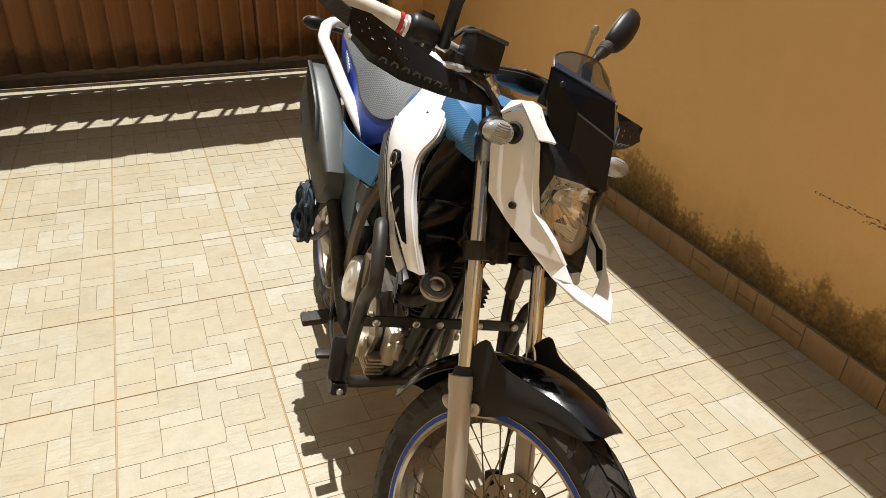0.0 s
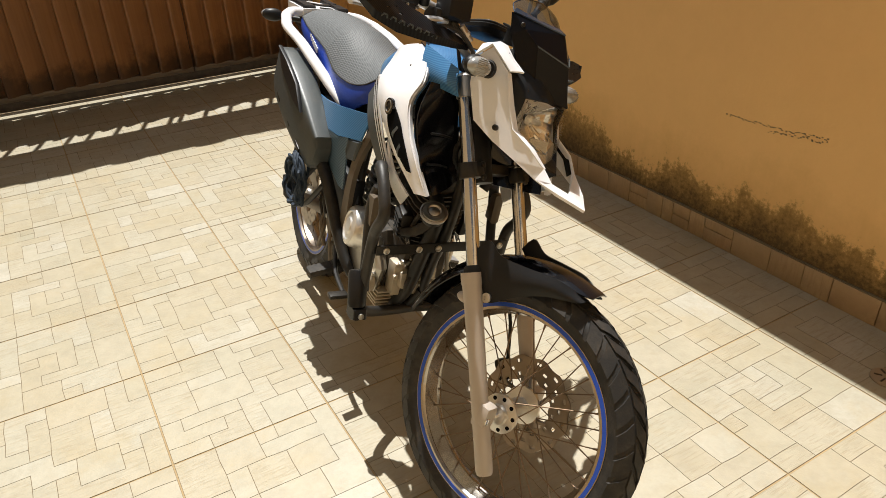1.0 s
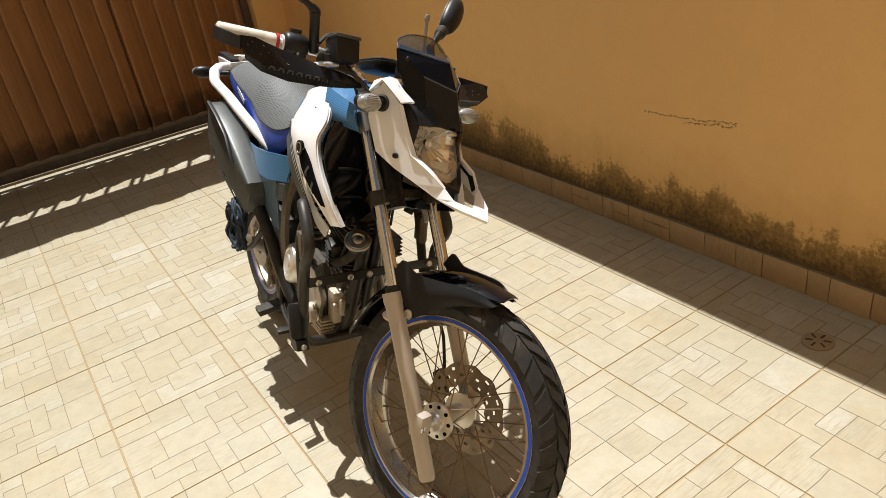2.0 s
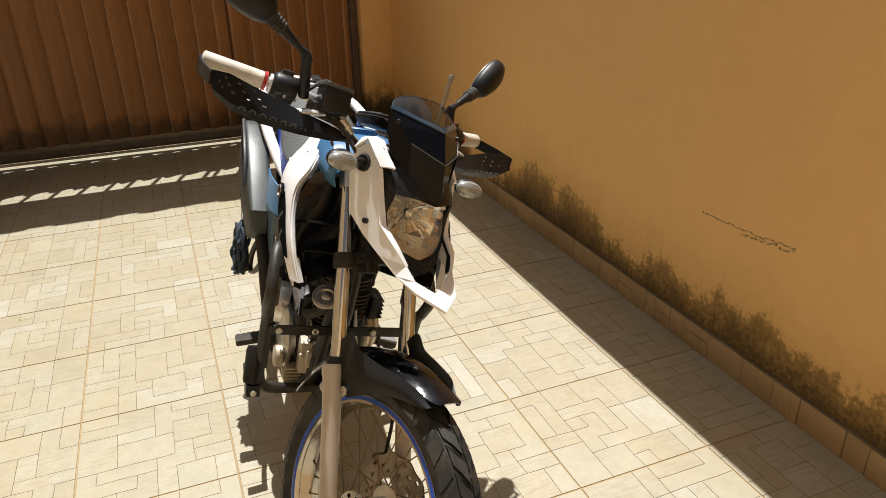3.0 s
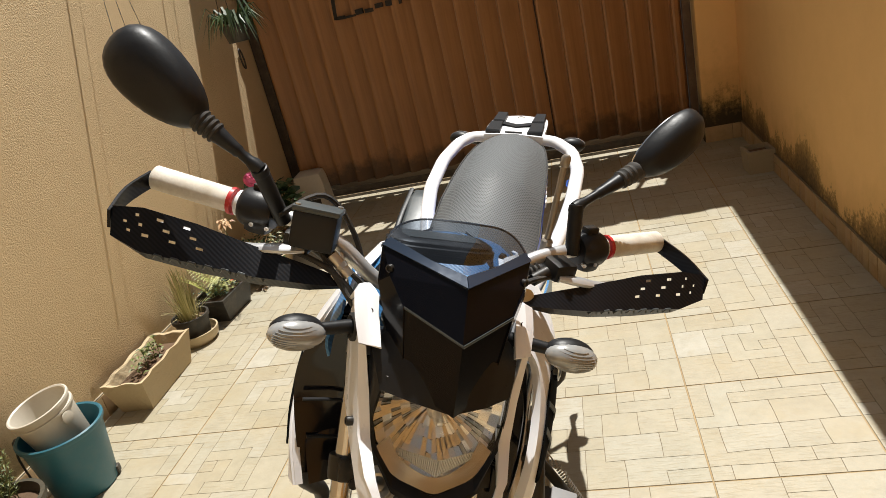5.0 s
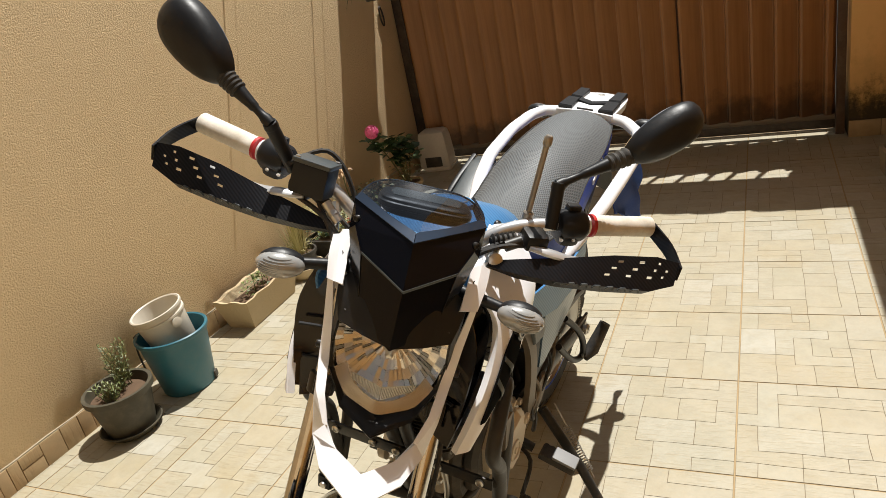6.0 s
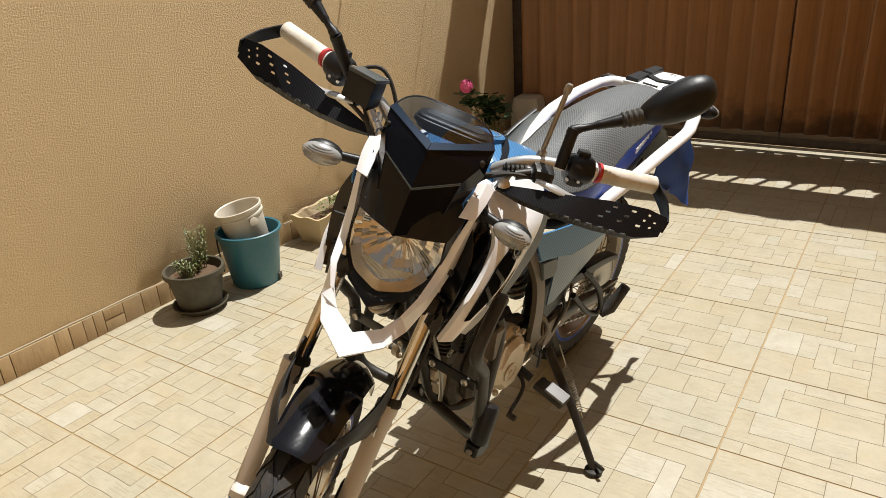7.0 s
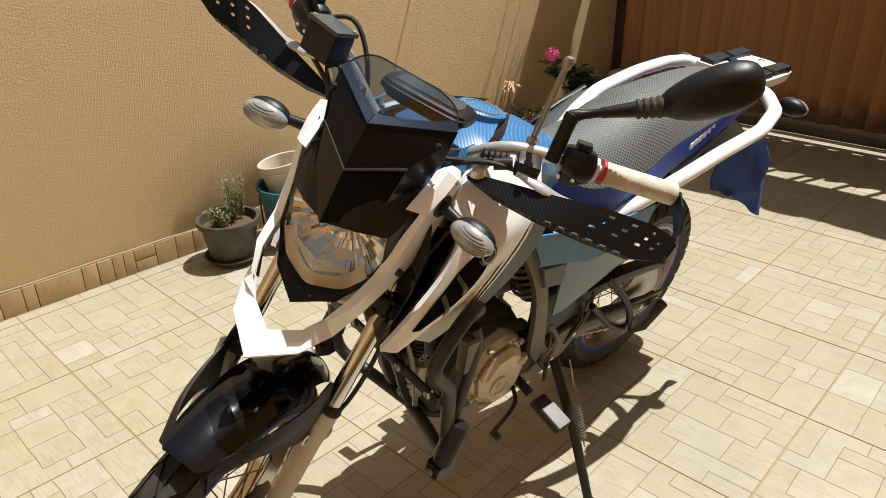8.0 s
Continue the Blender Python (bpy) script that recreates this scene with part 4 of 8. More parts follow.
# lens, reflector, bulb
lens_rows = [both([(-0.084, 0.266, 0.968), (-0.045, 0.232, 0.968), (0, 0.214, 0.964), (0.045, 0.232, 0.968), (0.084, 0.266, 0.968)], 1),
             both([(-0.0885, 0.268, 0.925), (-0.045, 0.228, 0.925), (0, 0.209, 0.924), (0.045, 0.228, 0.925), (0.0885, 0.268, 0.925)], 1),
             both([(-0.077, 0.252, 0.886), (-0.041, 0.222, 0.882), (0, 0.207, 0.88), (0.041, 0.222, 0.882), (0.077, 0.252, 0.886)], 1),
             both([(-0.053, 0.232, 0.859), (-0.026, 0.221, 0.851), (0, 0.213, 0.846), (0.026, 0.221, 0.851), (0.053, 0.232, 0.859)], 1)]
g = Geo()
sheet(g, lens_rows, 5, 5, 0.0025)
lamp = bp("headlight", g, LENS, None, "clear headlight lens with a faceted reflector", "nose")
lamp.visible_shadow = False
g = Geo()
rim_pts = [Vector(p) for p in lens_edge] + [Vector((-p[0], p[1], p[2])) for p in reversed(lens_edge[1:-1])]
bulb_at = Vector((0, 0.302, 0.926))
rb_ = random.Random(3)
dense = []
for p_, q_ in zip(rim_pts, rim_pts[1:] + rim_pts[:1]):
    dense += [p_.lerp(q_, k / 5) for k in range(5)]
na = len(dense)
steps = (0.13, 0.26, 0.4, 0.55, 0.7, 0.85, 0.99)
verts, faces = [], []
for a_, b_ in zip(steps, steps[1:]):
    for k in range(na):
        n2 = (k + 1) % na
        tip_ = rb_.uniform(-0.004, 0.004)
        o = len(verts)
        for f, p_, lift in ((a_, dense[k], tip_), (a_, dense[n2], -tip_), (b_, dense[n2], -tip_ * 0.6), (b_, dense[k], tip_ * 0.6)):
            e_ = p_ + Vector((0, 0.013, 0))
            v_ = bulb_at.lerp(e_, f)
            v_.y = bulb_at.y + (e_.y - bulb_at.y) * f ** 1.8 + lift * f + 0.002
            verts.append(v_)
        faces.append((o, o + 1, o + 2, o + 3))
g.add(verts, faces)
bp("reflector", g, REFLECTOR, lamp, "faceted silver reflector", "nose", 8)
g = Geo()
low_rim = [Vector((-p[0], p[1], p[2])) for p in lens_edge[4:-1]] + [Vector(p) for p in reversed(lens_edge[4:])]
sheet(g, [[p + Vector((0, 0.004, 0)) for p in low_rim], [(p + Vector((0, 0.013, 0))).lerp(Vector((0, p.y + 0.016, 0.93)), 0.21) for p in low_rim]], 2, 4, 0.002)
bp("lens_band", g, LENS_BAND, lamp, "opaque lower lens band with the gold reflection in its colour", "nose")
g = Geo()
verts, faces = [], []
for k in range(81):
    u = k / 40 - 1
    yy = 0.226 + 0.02 * abs(u) + (0.0003 if k % 2 else -0.0003)
    verts += [Vector((0.05 * u, yy, 0.893)), Vector((0.048 * u, yy - 0.003, 0.868 + 0.014 * abs(u)))]
    if k:
        faces.append((2 * k - 2, 2 * k, 2 * k + 1, 2 * k - 1))
g.add(verts, faces)
bp("ribbed_strip", g, RIBBED_GLASS, lamp, "finely ribbed lower strip", "nose")
g = Geo()
block(g, (0, 0.3, 0.984), (0.16, 0.06, 0.004), None, 0.001)
bp("lamp_roof", g, BLACK_PLASTIC, lamp, "", "nose")
g = Geo()
lathe(g, [(0.012, 0.0), (0.012, 0.012), (0.007, 0.016), (0.007, 0.032), (0.004, 0.038), (0.0001, 0.039)], (0.0, 0.297, 0.922), (0, -1, 0.05), 14)
bp("bulb", g, POLISHED, lamp, "bright bulb cap", "nose")

# visor: faceted halves, a bevelled lip and a smoked clear top
V_APEX, V_TOP, V_RIDGE, V_END, V_TIP, V_LOW = (0, 0.283, 1.121), (0.1, 0.362, 1.13), (0, 0.248, 1.062), (0.071, 0.296, 1.081), (0, 0.215, 0.98), (0.058, 0.272, 0.984)
V_SIDE, V_BACK, V_EDGE = (0.1, 0.347, 1.085), (0.082, 0.318, 1.03), (0.089, 0.328, 1.105)


def plated(g, corners, plates, thick):
    """Flat plates that share their corners, closed by a second skin behind them."""
    p = [Vector(q) for q in corners]
    k = len(p)
    faces = [tuple(q) for q in plates] + [tuple(i + k for i in reversed(q)) for q in plates]
    sides = {(q[i], q[(i + 1) % len(q)]) for q in plates for i in range(len(q))}
    faces += [(b, a, a + k, b + k) for a, b in sides if (b, a) not in sides]
    return g.add(p + [q + Vector((0, thick, 0)) for q in p], faces)


side_ = [V_TOP, V_END, V_LOW, V_SIDE, V_BACK, V_EDGE]
corners = [V_APEX, V_RIDGE, V_TIP] + side_ + [(-p[0], p[1], p[2]) for p in side_]
half = [(0, 1, 4, 8), (0, 8, 3), (1, 2, 5, 4), (4, 5, 7), (4, 7, 6), (4, 6, 8), (8, 6, 3)]
other = [tuple(i if i < 3 else i + 6 for i in reversed(q)) for q in half]
g = Geo()
plated(g, corners, half + other, 0.004)
g.v = [v + SHIFT for v in g.v]
visor = bp("visor", g, VISOR_BLACK, None, "faceted glossy black visor with a smoked clear top", True, 8)


def strip(g, pts, w, lift=0.0012):
    """A thin flat ridge along pts, w wide, that stands proud towards the front."""
    up = [Vector(p) + Vector((0, -lift, 0.0)) for p in pts]
    sheet(g, [[p + Vector((0, 0, w / 2)) for p in up], [p + Vector((0, -0.0008, 0)) for p in up], [p - Vector((0, 0, w / 2)) for p in up]], 1, 1, -0.0015, None, True)


for s in (-1, 1):
    g = Geo()
    strip(g, [v + SHIFT for v in both([V_RIDGE, V_END], s)], 0.0032)
    bp("visor_ridge", g, DARK_GREY, visor, "thin grey ridge line", True)
    g = Geo()
    tube(g, [v + SHIFT + Vector((0, -0.001, 0)) for v in both([V_END, V_EDGE], s)], 0.0011, 6)
    tube(g, [v + SHIFT + Vector((0, -0.001, 0)) for v in both([V_END, V_LOW], s)], 0.0009, 6)
    bp("visor_crease", g, VISOR_BLACK, visor, "", True)
    # bevelled lip that turns inward from the upper edge
    g = Geo()
    o_ = both([V_APEX, (0.05, 0.3225, 1.1255), V_TOP], s)
    i_ = both([(0, 0.301, 1.128), (0.042, 0.329, 1.131), (0.09, 0.3665, 1.139)], s)
    sheet(g, [o_, i_], 2, 3, 0.003 * s, None, True)
    g.v = [v + SHIFT for v in g.v]
    bp("visor_lip", g, SCREEN_EDGE, visor, "bevelled blue-black upper lip", True, 24)
    g = Geo()
    lathe(g, [(0.0052, -0.004), (0.0052, 0.001), (0.0042, 0.0022), (0.0028, 0.0022), (0.0022, 0.001), (0.0001, 0.001)], Vector((0.0905 * s, 0.334, 1.112)) + SHIFT, (0.6 * s, -0.75, 0.2), 14)
    bp("screw", g, BLACK_METAL, visor, "", True)
arc = [(-0.098, 0.362, 1.132), (-0.082, 0.382, 1.149), (-0.055, 0.379, 1.164), (-0.02, 0.371, 1.17), (0.02, 0.371, 1.17), (0.055, 0.379, 1.164), (0.082, 0.382, 1.149), (0.098, 0.362, 1.132)]
low = [(-0.09, 0.3665, 1.139), (-0.064, 0.3455, 1.135), (-0.04, 0.327, 1.131), (-0.014, 0.31, 1.128), (0.014, 0.31, 1.128), (0.04, 0.327, 1.131), (0.064, 0.3455, 1.135), (0.09, 0.3665, 1.139)]
midr = [tuple(0.5 * (a[i] + b[i]) + (-0.008 if i == 1 else 0.004 if i == 2 else 0) * (1 - abs(a[0]) / 0.1) for i in range(3)) for a, b in zip(arc, low)]
g = Geo()
sheet(g, [both(low, 1), both(midr, 1), both(arc, 1)], 4, 4, 0.0025)
g.v = [v + SHIFT for v in g.v]
scr = bp("clear_screen", g, SMOKE, visor, "smoked clear screen", True)
scr.visible_shadow = False
g = Geo()
tube(g, [Vector(p) + SHIFT for p in arc], 0.0013, 6, 6)
bp("screen_rim", g, SCREEN_EDGE, visor, "polished screen edge", True)

# instruments behind the visor: a flat unit with stepped round edges, tilted to the rider
tilt = Matrix.Rotation(radians(-14), 3, "X") @ Matrix.Rotation(radians(3), 3, "Z")
unit_at = Vector((0.006, 0.48, 1.083))
g = Geo()
rings = []
for dz, w, d in ((-0.02, 0.056, 0.03), (-0.016, 0.068, 0.038), (-0.007, 0.075, 0.044), (-0.005, 0.079, 0.047), (0.003, 0.079, 0.047), (0.005, 0.075, 0.044), (0.009, 0.075, 0.044), (0.011, 0.072, 0.042), (0.013, 0.064, 0.036)):
    ring = []
    for k in range(32):
        a = 2 * math.pi * k / 32
        c, sn = math.cos(a), math.sin(a)
        ring.append(unit_at + tilt @ Vector((w * math.copysign(abs(c) ** 0.42, c), d * math.copysign(abs(sn) ** 0.5, sn), dz)))
    rings.append(ring)
loft(g, rings)
dash = bp("instrument_panel", g, BLACK_PLASTIC, None, "black instrument unit with rounded edges", True, 30)
g = Geo()
prism(g, [(-0.054, -0.028), (0.054, -0.028), (0.06, 0.0), (0.053, 0.028), (-0.053, 0.028), (-0.06, 0.0)], 0.012, 0.0145, "z", 0.001)
g.v = [unit_at + tilt @ v for v in g.v]
bp("display", g, DARK_GREY, dash, "dark grey display glass", True)
for s in (-1, 1):
    g = Geo()
    block(g, Vector((0.074 * s, 0.37, 1.1)), (0.022, 0.036, 0.005), (10, 0, 0), 0.002)
    block(g, Vector((0.062 * s, 0.372, 1.084)), (0.005, 0.03, 0.04), None, 0.002)
    stay = bp("visor_bracket", g, BLACK_PLASTIC, dash, "", True)
    g = Geo()
    lathe(g, [(0.006, 0), (0.006, 0.004), (0.003, 0.004), (0.003, 0.002), (0.0001, 0.002)], (0.074 * s, 0.366, 1.103), (0, -0.2, 1), 10)
    bp("bolt", g, SILVER, stay, "", True)
g = Geo()
ball(g, (0.0, 0.375, 1.02), (0.08, 0.04, 0.042), None, 20, 12, 0.8)
bp("instrument_stay", g, BLACK_PLASTIC, dash, "rounded black stay behind the light", True)

# ---- turn signals ----


def turn_signal(stalk0, stalk1, body, axis, steer, size=1.0):
    g = Geo()
    tube(g, [stalk0, stalk1], [0.0115 * size, 0.0095 * size], 12)
    st = bp("turn_signal", g, BLACK_PLASTIC, None, "clear-lensed turn signal on a black stalk", steer)
    a = Vector(axis).normalized()
    fw = Vector((0, -1, 0)) if steer else Vector((0, 1, 0))
    b_ = fw.cross(a).normalized()
    rot = Matrix((a, a.cross(b_) * -1, b_)).transposed()
    g = Geo()
    ball(g, Vector(body) - fw * 0.002 * size, (0.04 * size, 0.024 * size, 0.024 * size), rot, 20, 12)
    bp("signal_case", g, BLACK_PLASTIC, st, "", steer)
    g = Geo()
    ball(g, Vector(body) + fw * 0.008 * size, (0.0415 * size, 0.0235 * size, 0.022 * size), rot, 20, 12)
    lens = bp("signal_lens", g, SIGNAL_LENS, st, "ribbed clear lens", steer)
    g = Geo()
    for k in range(11):
        zz = (k - 5) * 0.0036 * size
        hw = 0.034 * size * math.sqrt(max(0.05, 1 - (zz / (0.022 * size)) ** 2))
        dep = 0.0225 * size * math.sqrt(max(0.05, 1 - (zz / (0.023 * size)) ** 2))
        pts = []
        for j in range(9):
            u = j / 8 * 2 - 1
            pts.append(Vector(body) + fw * (0.008 * size + dep * math.sqrt(1 - (u * 0.82) ** 2) * 1.02) + a * hw * u + b_ * zz)
        tube(g, pts, 0.0009 * size, 5)
    bp("lens_rib", g, SIGNAL_LENS, lens, "", steer)


for s in (-1, 1):
    turn_signal((0.09 * s, 0.372, 1.004), (0.16 * s, 0.35, 1.004), (0.19 * s, 0.34, 1.004), (s, -0.15, 0), True, 0.92)
    turn_signal((0.06 * s, 1.6, 0.9), (0.135 * s, 1.66, 0.895), (0.17 * s, 1.66, 0.9), (s, 0.1, 0), False, 0.95)

# ---- handlebar and controls ----
g = Geo()
bar = [(-0.415, 0.59, 1.087), (-0.3, 0.541, 1.087), (-0.2, 0.5, 1.085), (-0.145, 0.482, 1.07), (-0.085, 0.468, 1.025), (-0.04, 0.465, 1.01), (0.04, 0.465, 1.01), (0.085, 0.468, 1.025), (0.145, 0.482, 1.07), (0.2, 0.5, 1.085), (0.3, 0.541, 1.087), (0.415, 0.59, 1.087)]
tube(g, bar, 0.0112, 14, 5)
hbar = bp("handlebar", g, BAR_SILVER, None, "satin aluminium handlebar", True)
for s in (-1, 1):
    g = Geo()
    block(g, (0.045 * s, 0.462, 1.0), (0.03, 0.04, 0.05), None, 0.008)
    bp("bar_clamp", g, BLACK_METAL, hbar, "", True)
for s in (-1, 1):
    e0, e1 = Vector((0.299 * s, 0.541, 1.087)), Vector((0.411 * s, 0.59, 1.087))
    ax = (e1 - e0).normalized()
    ln = (e1 - e0).length
    g = Geo()
    prof = []
    for k in range(14):
        h = ln * k / 14
        prof += [(0.0182, h), (0.0186, h + ln / 15)]
    prof += [(0.0182, ln), (0.014, ln + 0.003), (0.0001, ln + 0.003)]
    lathe(g, prof, e0, ax, 20)
    grip = bp("grip", g, TAPE, None, "handlebar grip wrapped in worn cream tape", True, 60)
    g = Geo()
    lathe(g, [(0.0125, -0.002), (0.0205, -0.002), (0.0205, 0.004), (0.017, 0.004)], e0 + ax * -0.005, ax, 20)
    bp("grip_ring", g, RED, grip, "red ring", True)
    g = Geo()
    lathe(g, [(0.0125, -0.006), (0.0195, -0.006), (0.0195, 0.0), (0.017, 0.0)], e0 + ax * -0.013, ax, 20)
    bp("grip_collar", g, WHITE_PLASTIC, grip, "white collar", True)
    # switch housing
    g = Geo()
    c0 = e0 - ax * 0.074
    lathe(g, [(0.014, 0), (0.023, 0.002), (0.0275, 0.009), (0.029, 0.024), (0.0285, 0.046), (0.025, 0.053), (0.019, 0.056)], c0, ax, 24)
    block(g, c0 + ax * 0.026 + Vector((0, -0.008, -0.014)), (0.04, 0.038, 0.034), Matrix.Rotation(math.atan2(ax.y, ax.x), 3, "Z"), 0.013)
    sw = bp("switch_housing", g, BLACK_PLASTIC, None, "black switch housing", True)
    g = Geo()
    block(g, c0 + ax * 0.026 + Vector((0, 0.006, 0.031)), (0.024, 0.016, 0.012), Matrix.Rotation(math.atan2(ax.y, ax.x), 3, "Z"), 0.002)
    bp("switch", g, BLACK_METAL, sw, "", True)
    g = Geo()
    block(g, c0 + ax * 0.03 + Vector((0, 0.03, -0.006)), (0.014, 0.012, 0.01), None, 0.003)
    bp("switch", g, BLACK_METAL, sw, "", True)
    for dz in (-0.012, 0.012):
        g = Geo()
        lathe(g, [(0.0035, -0.006), (0.0035, 0.002), (0.002, 0.002), (0.0001, 0.001)], c0 + ax * (0.026 + dz) + Vector((0, -0.028, -0.014)), (0, -1, 0), 8)
        bp("screw", g, SILVER, sw, "", True)
    # lever and its bracket
    g = Geo()
    block(g, (0.195 * s, 0.475, 1.072), (0.04, 0.05, 0.03), (0, 0, 18 * s), 0.008)
    tube(g, both([(0.175, 0.462, 1.068), (0.15, 0.45, 1.058)], s), 0.01, 10)
    brk = bp("lever_bracket", g, BLACK_METAL, None, "", True)
    g = Geo()
    tube(g, both([(0.19, 0.452, 1.066), (0.23, 0.452, 1.062), (0.27, 0.468, 1.052), (0.32, 0.5, 1.044), (0.37, 0.522, 1.042), (0.392, 0.526, 1.04)], s), [0.009, 0.011, 0.0085, 0.007, 0.007, 0.009], 10, 5, False, 0.6)
    bp("lever", g, BAR_SILVER, brk, "silver hand lever", True)
    # guard with slots, and its arm to the bar end
    g = Geo()
    up = both([(0.444, 0.474, 1.088), (0.405, 0.474, 1.09), (0.335, 0.472, 1.076), (0.255, 0.452, 1.062), (0.185, 0.434, 1.052), (0.128, 0.424, 1.04)], s)
    md = both([(0.441, 0.45, 1.056), (0.402, 0.441, 1.04), (0.332, 0.436, 1.034), (0.252, 0.416, 1.034), (0.182, 0.411, 1.034), (0.127, 0.418, 1.032)], s)
    lw = both([(0.434, 0.458, 1.046), (0.396, 0.452, 1.026), (0.326, 0.448, 1.014), (0.247, 0.43, 1.015), (0.179, 0.42, 1.02), (0.126, 0.424, 1.026)], s)
    sheet(g, [up, md, lw], 14, 8, -0.0035 * s, lambda i, j: (i in (2, 5, 8) and (j + i) % 4 == 0 and 2 < j < 17), True)
    guard = bp("hand_guard", g, BLACK_CARBON, None, "black carbon-look hand guard with slots", True, 25)
    g = Geo()
    sheet(g, [both([(0.417, 0.592, 1.096), (0.438, 0.53, 1.092), (0.444, 0.464, 1.086)], s), both([(0.417, 0.588, 1.07), (0.438, 0.526, 1.066), (0.443, 0.46, 1.062)], s)], 2, 4, 0.004 * s)
    bp("guard_arm", g, BLACK_CARBON, guard, "", True)
    g = Geo()
    tube(g, both([(0.13, 0.425, 1.03), (0.135, 0.452, 1.04), (0.14, 0.47, 1.055)], s), 0.008, 8)
    lathe(g, [(0.012, 0), (0.012, 0.006), (0.006, 0.008), (0.0001, 0.008)], (0.138 * s, 0.43, 1.04), (0.1 * s, -0.9, 0.4), 12)
    bp("guard_bolt", g, SILVER, guard, "bright mounting bolt", True)
    # raised marks in grey, so that the colour gives their highlights
    for k in range(7):
        g = Geo()
        x = 0.24 + 0.022 * k
        tube(g, both([(x, 0.4195 + 0.0032 * k, 1.027 + 0.001 * k), (x + 0.003, 0.4175 + 0.0032 * k, 1.033 + 0.001 * k), (x + 0.011, 0.4185 + 0.0033 * k, 1.034 + 0.001 * k), (x + 0.014, 0.4205 + 0.0033 * k, 1.028 + 0.001 * k)], s), 0.0018, 6)
        bp("raised_mark", g, DARK_GREY, guard, "", True)
    # mirror: post, thin arm with a ribbed boot, oval shell
    base = Vector((0.222 * s, 0.497, 1.085))
    ballp = Vector((0.217, 0.523, 1.156)) if s > 0 else Vector((-0.262, 0.468, 1.17))
    la = (Vector((0.115, 0.05, 0.102)) if s > 0 else Vector((-0.126, 0.06, 0.08))).normalized()
    cm = Vector((0.376, 0.599, 1.257)) if s > 0 else Vector((-0.402, 0.524, 1.252))
    HALF = 0.075 if s > 0 else 0.079
    neck = cm - la * (HALF - 0.008)
    g = Geo()
    tube(g, [base, base.lerp(ballp, 0.9)], [0.0115, 0.0115], 12)
    lathe(g, [(0.0115, 0), (0.0125, 0.004), (0.0115, 0.012), (0.005, 0.014)], base.lerp(ballp, 0.88), ballp - base, 14)
    mir = bp("mirror", g, BLACK_PLASTIC, None, "black mirror on a jointed stalk", True)
    d = (neck - ballp).normalized()
    L2 = (neck - ballp).length
    g = Geo()
    lathe(g, [(0.0095, -0.004), (0.01, 0.008), (0.0075, 0.016), (0.0068, L2 * 0.3), (0.0088, L2 * 0.34), (0.0088, L2 * 0.4), (0.0095, L2 * 0.45), (0.0125, L2 * 0.7)], ballp, d, 14)
    bp("mirror_arm", g, BLACK_PLASTIC, mir, "", True)
    g = Geo()
    prof = []
    for k in range(4):
        h = L2 * (0.68 + 0.075 * k)
        prof += [(0.0125 + 0.0008 * k, h), (0.0152 + 0.0006 * k, h + L2 * 0.02), (0.0152 + 0.0006 * k, h + L2 * 0.045), (0.0128 + 0.0008 * k, h + L2 * 0.06)]
    lathe(g, prof + [(0.0165, L2 * 1.02)], ballp, d, 16)
    bp("mirror_boot", g, RUBBER, mir, "ribbed rubber boot", True)
    back = Vector((0.5, -1, 0)) if s > 0 else Vector((0, -1, 0))
    nb = (back - la * back.dot(la)).normalized()
    sb = la.cross(nb) * (1 if s > 0 else -1)
    g = Geo()
    rings = []
    for k, (dep, q) in enumerate(((-0.012, 0.93), (-0.008, 1.0), (0.0, 1.0), (0.012, 0.95), (0.022, 0.82), (0.029, 0.58), (0.032, 0.28), (0.033, 0.05))):
        ring = []
        for i in range(28):
            a = 2 * math.pi * i / 28
            cu, su = math.cos(a), math.sin(a)
            egg = (0.038 if s > 0 else 0.046) * (1 + 0.2 * cu)
            ring.append(cm + la * (HALF * math.copysign(abs(cu) ** 0.92, cu) * q) + sb * (egg * math.copysign(abs(su) ** 0.85, su) * q) + nb * dep)
        rings.append(ring)
    loft(g, rings)
    bp("mirror_shell", g, BLACK_PLASTIC, mir, "", True)
    g = Geo()
    ring = [cm - nb * 0.0125 + la * (HALF * 0.94 * math.cos(2 * math.pi * i / 28)) + sb * ((0.035 if s > 0 else 0.043) * (1 + 0.16 * math.cos(2 * math.pi * i / 28)) * math.sin(2 * math.pi * i / 28)) for i in range(28)]
    g.add(ring + [p - nb * 0.002 for p in ring], [tuple(range(28)), tuple(range(55, 27, -1))] + [(i, (i + 1) % 28, 28 + (i + 1) % 28, 28 + i) for i in range(28)])
    bp("mirror_glass", g, MIRROR, mir, "mirror glass", True)

# fluid reservoir on the right, aerial rod on the left
g = Geo()
m = Matrix.Rotation(radians(-12), 3, "Z") @ Matrix.Rotation(radians(-14), 3, "X")
block(g, (-0.178, 0.452, 1.098), (0.062, 0.05, 0.052), m, 0.006)
resv = bp("fluid_reservoir", g, BLACK_PLASTIC, None, "square black brake fluid reservoir", True)
g = Geo()
block(g, Vector((-0.178, 0.452, 1.098)) + m @ Vector((0, 0, 0.029)), (0.066, 0.054, 0.008), m, 0.003)
bp("reservoir_lid", g, DARK_GREY, resv, "", True)
g = Geo()
for a, b in ((-1, -1), (1, 1)):
    g = Geo()
    lathe(g, [(0.004, 0), (0.004, 0.002), (0.0001, 0.002)], Vector((-0.178, 0.452, 1.098)) + m @ Vector((0.026 * a, 0.02 * b, 0.033)), m @ Vector((0, 0, 1)), 8)
    bp("screw", g, SILVER, resv, "", True)
g = Geo()
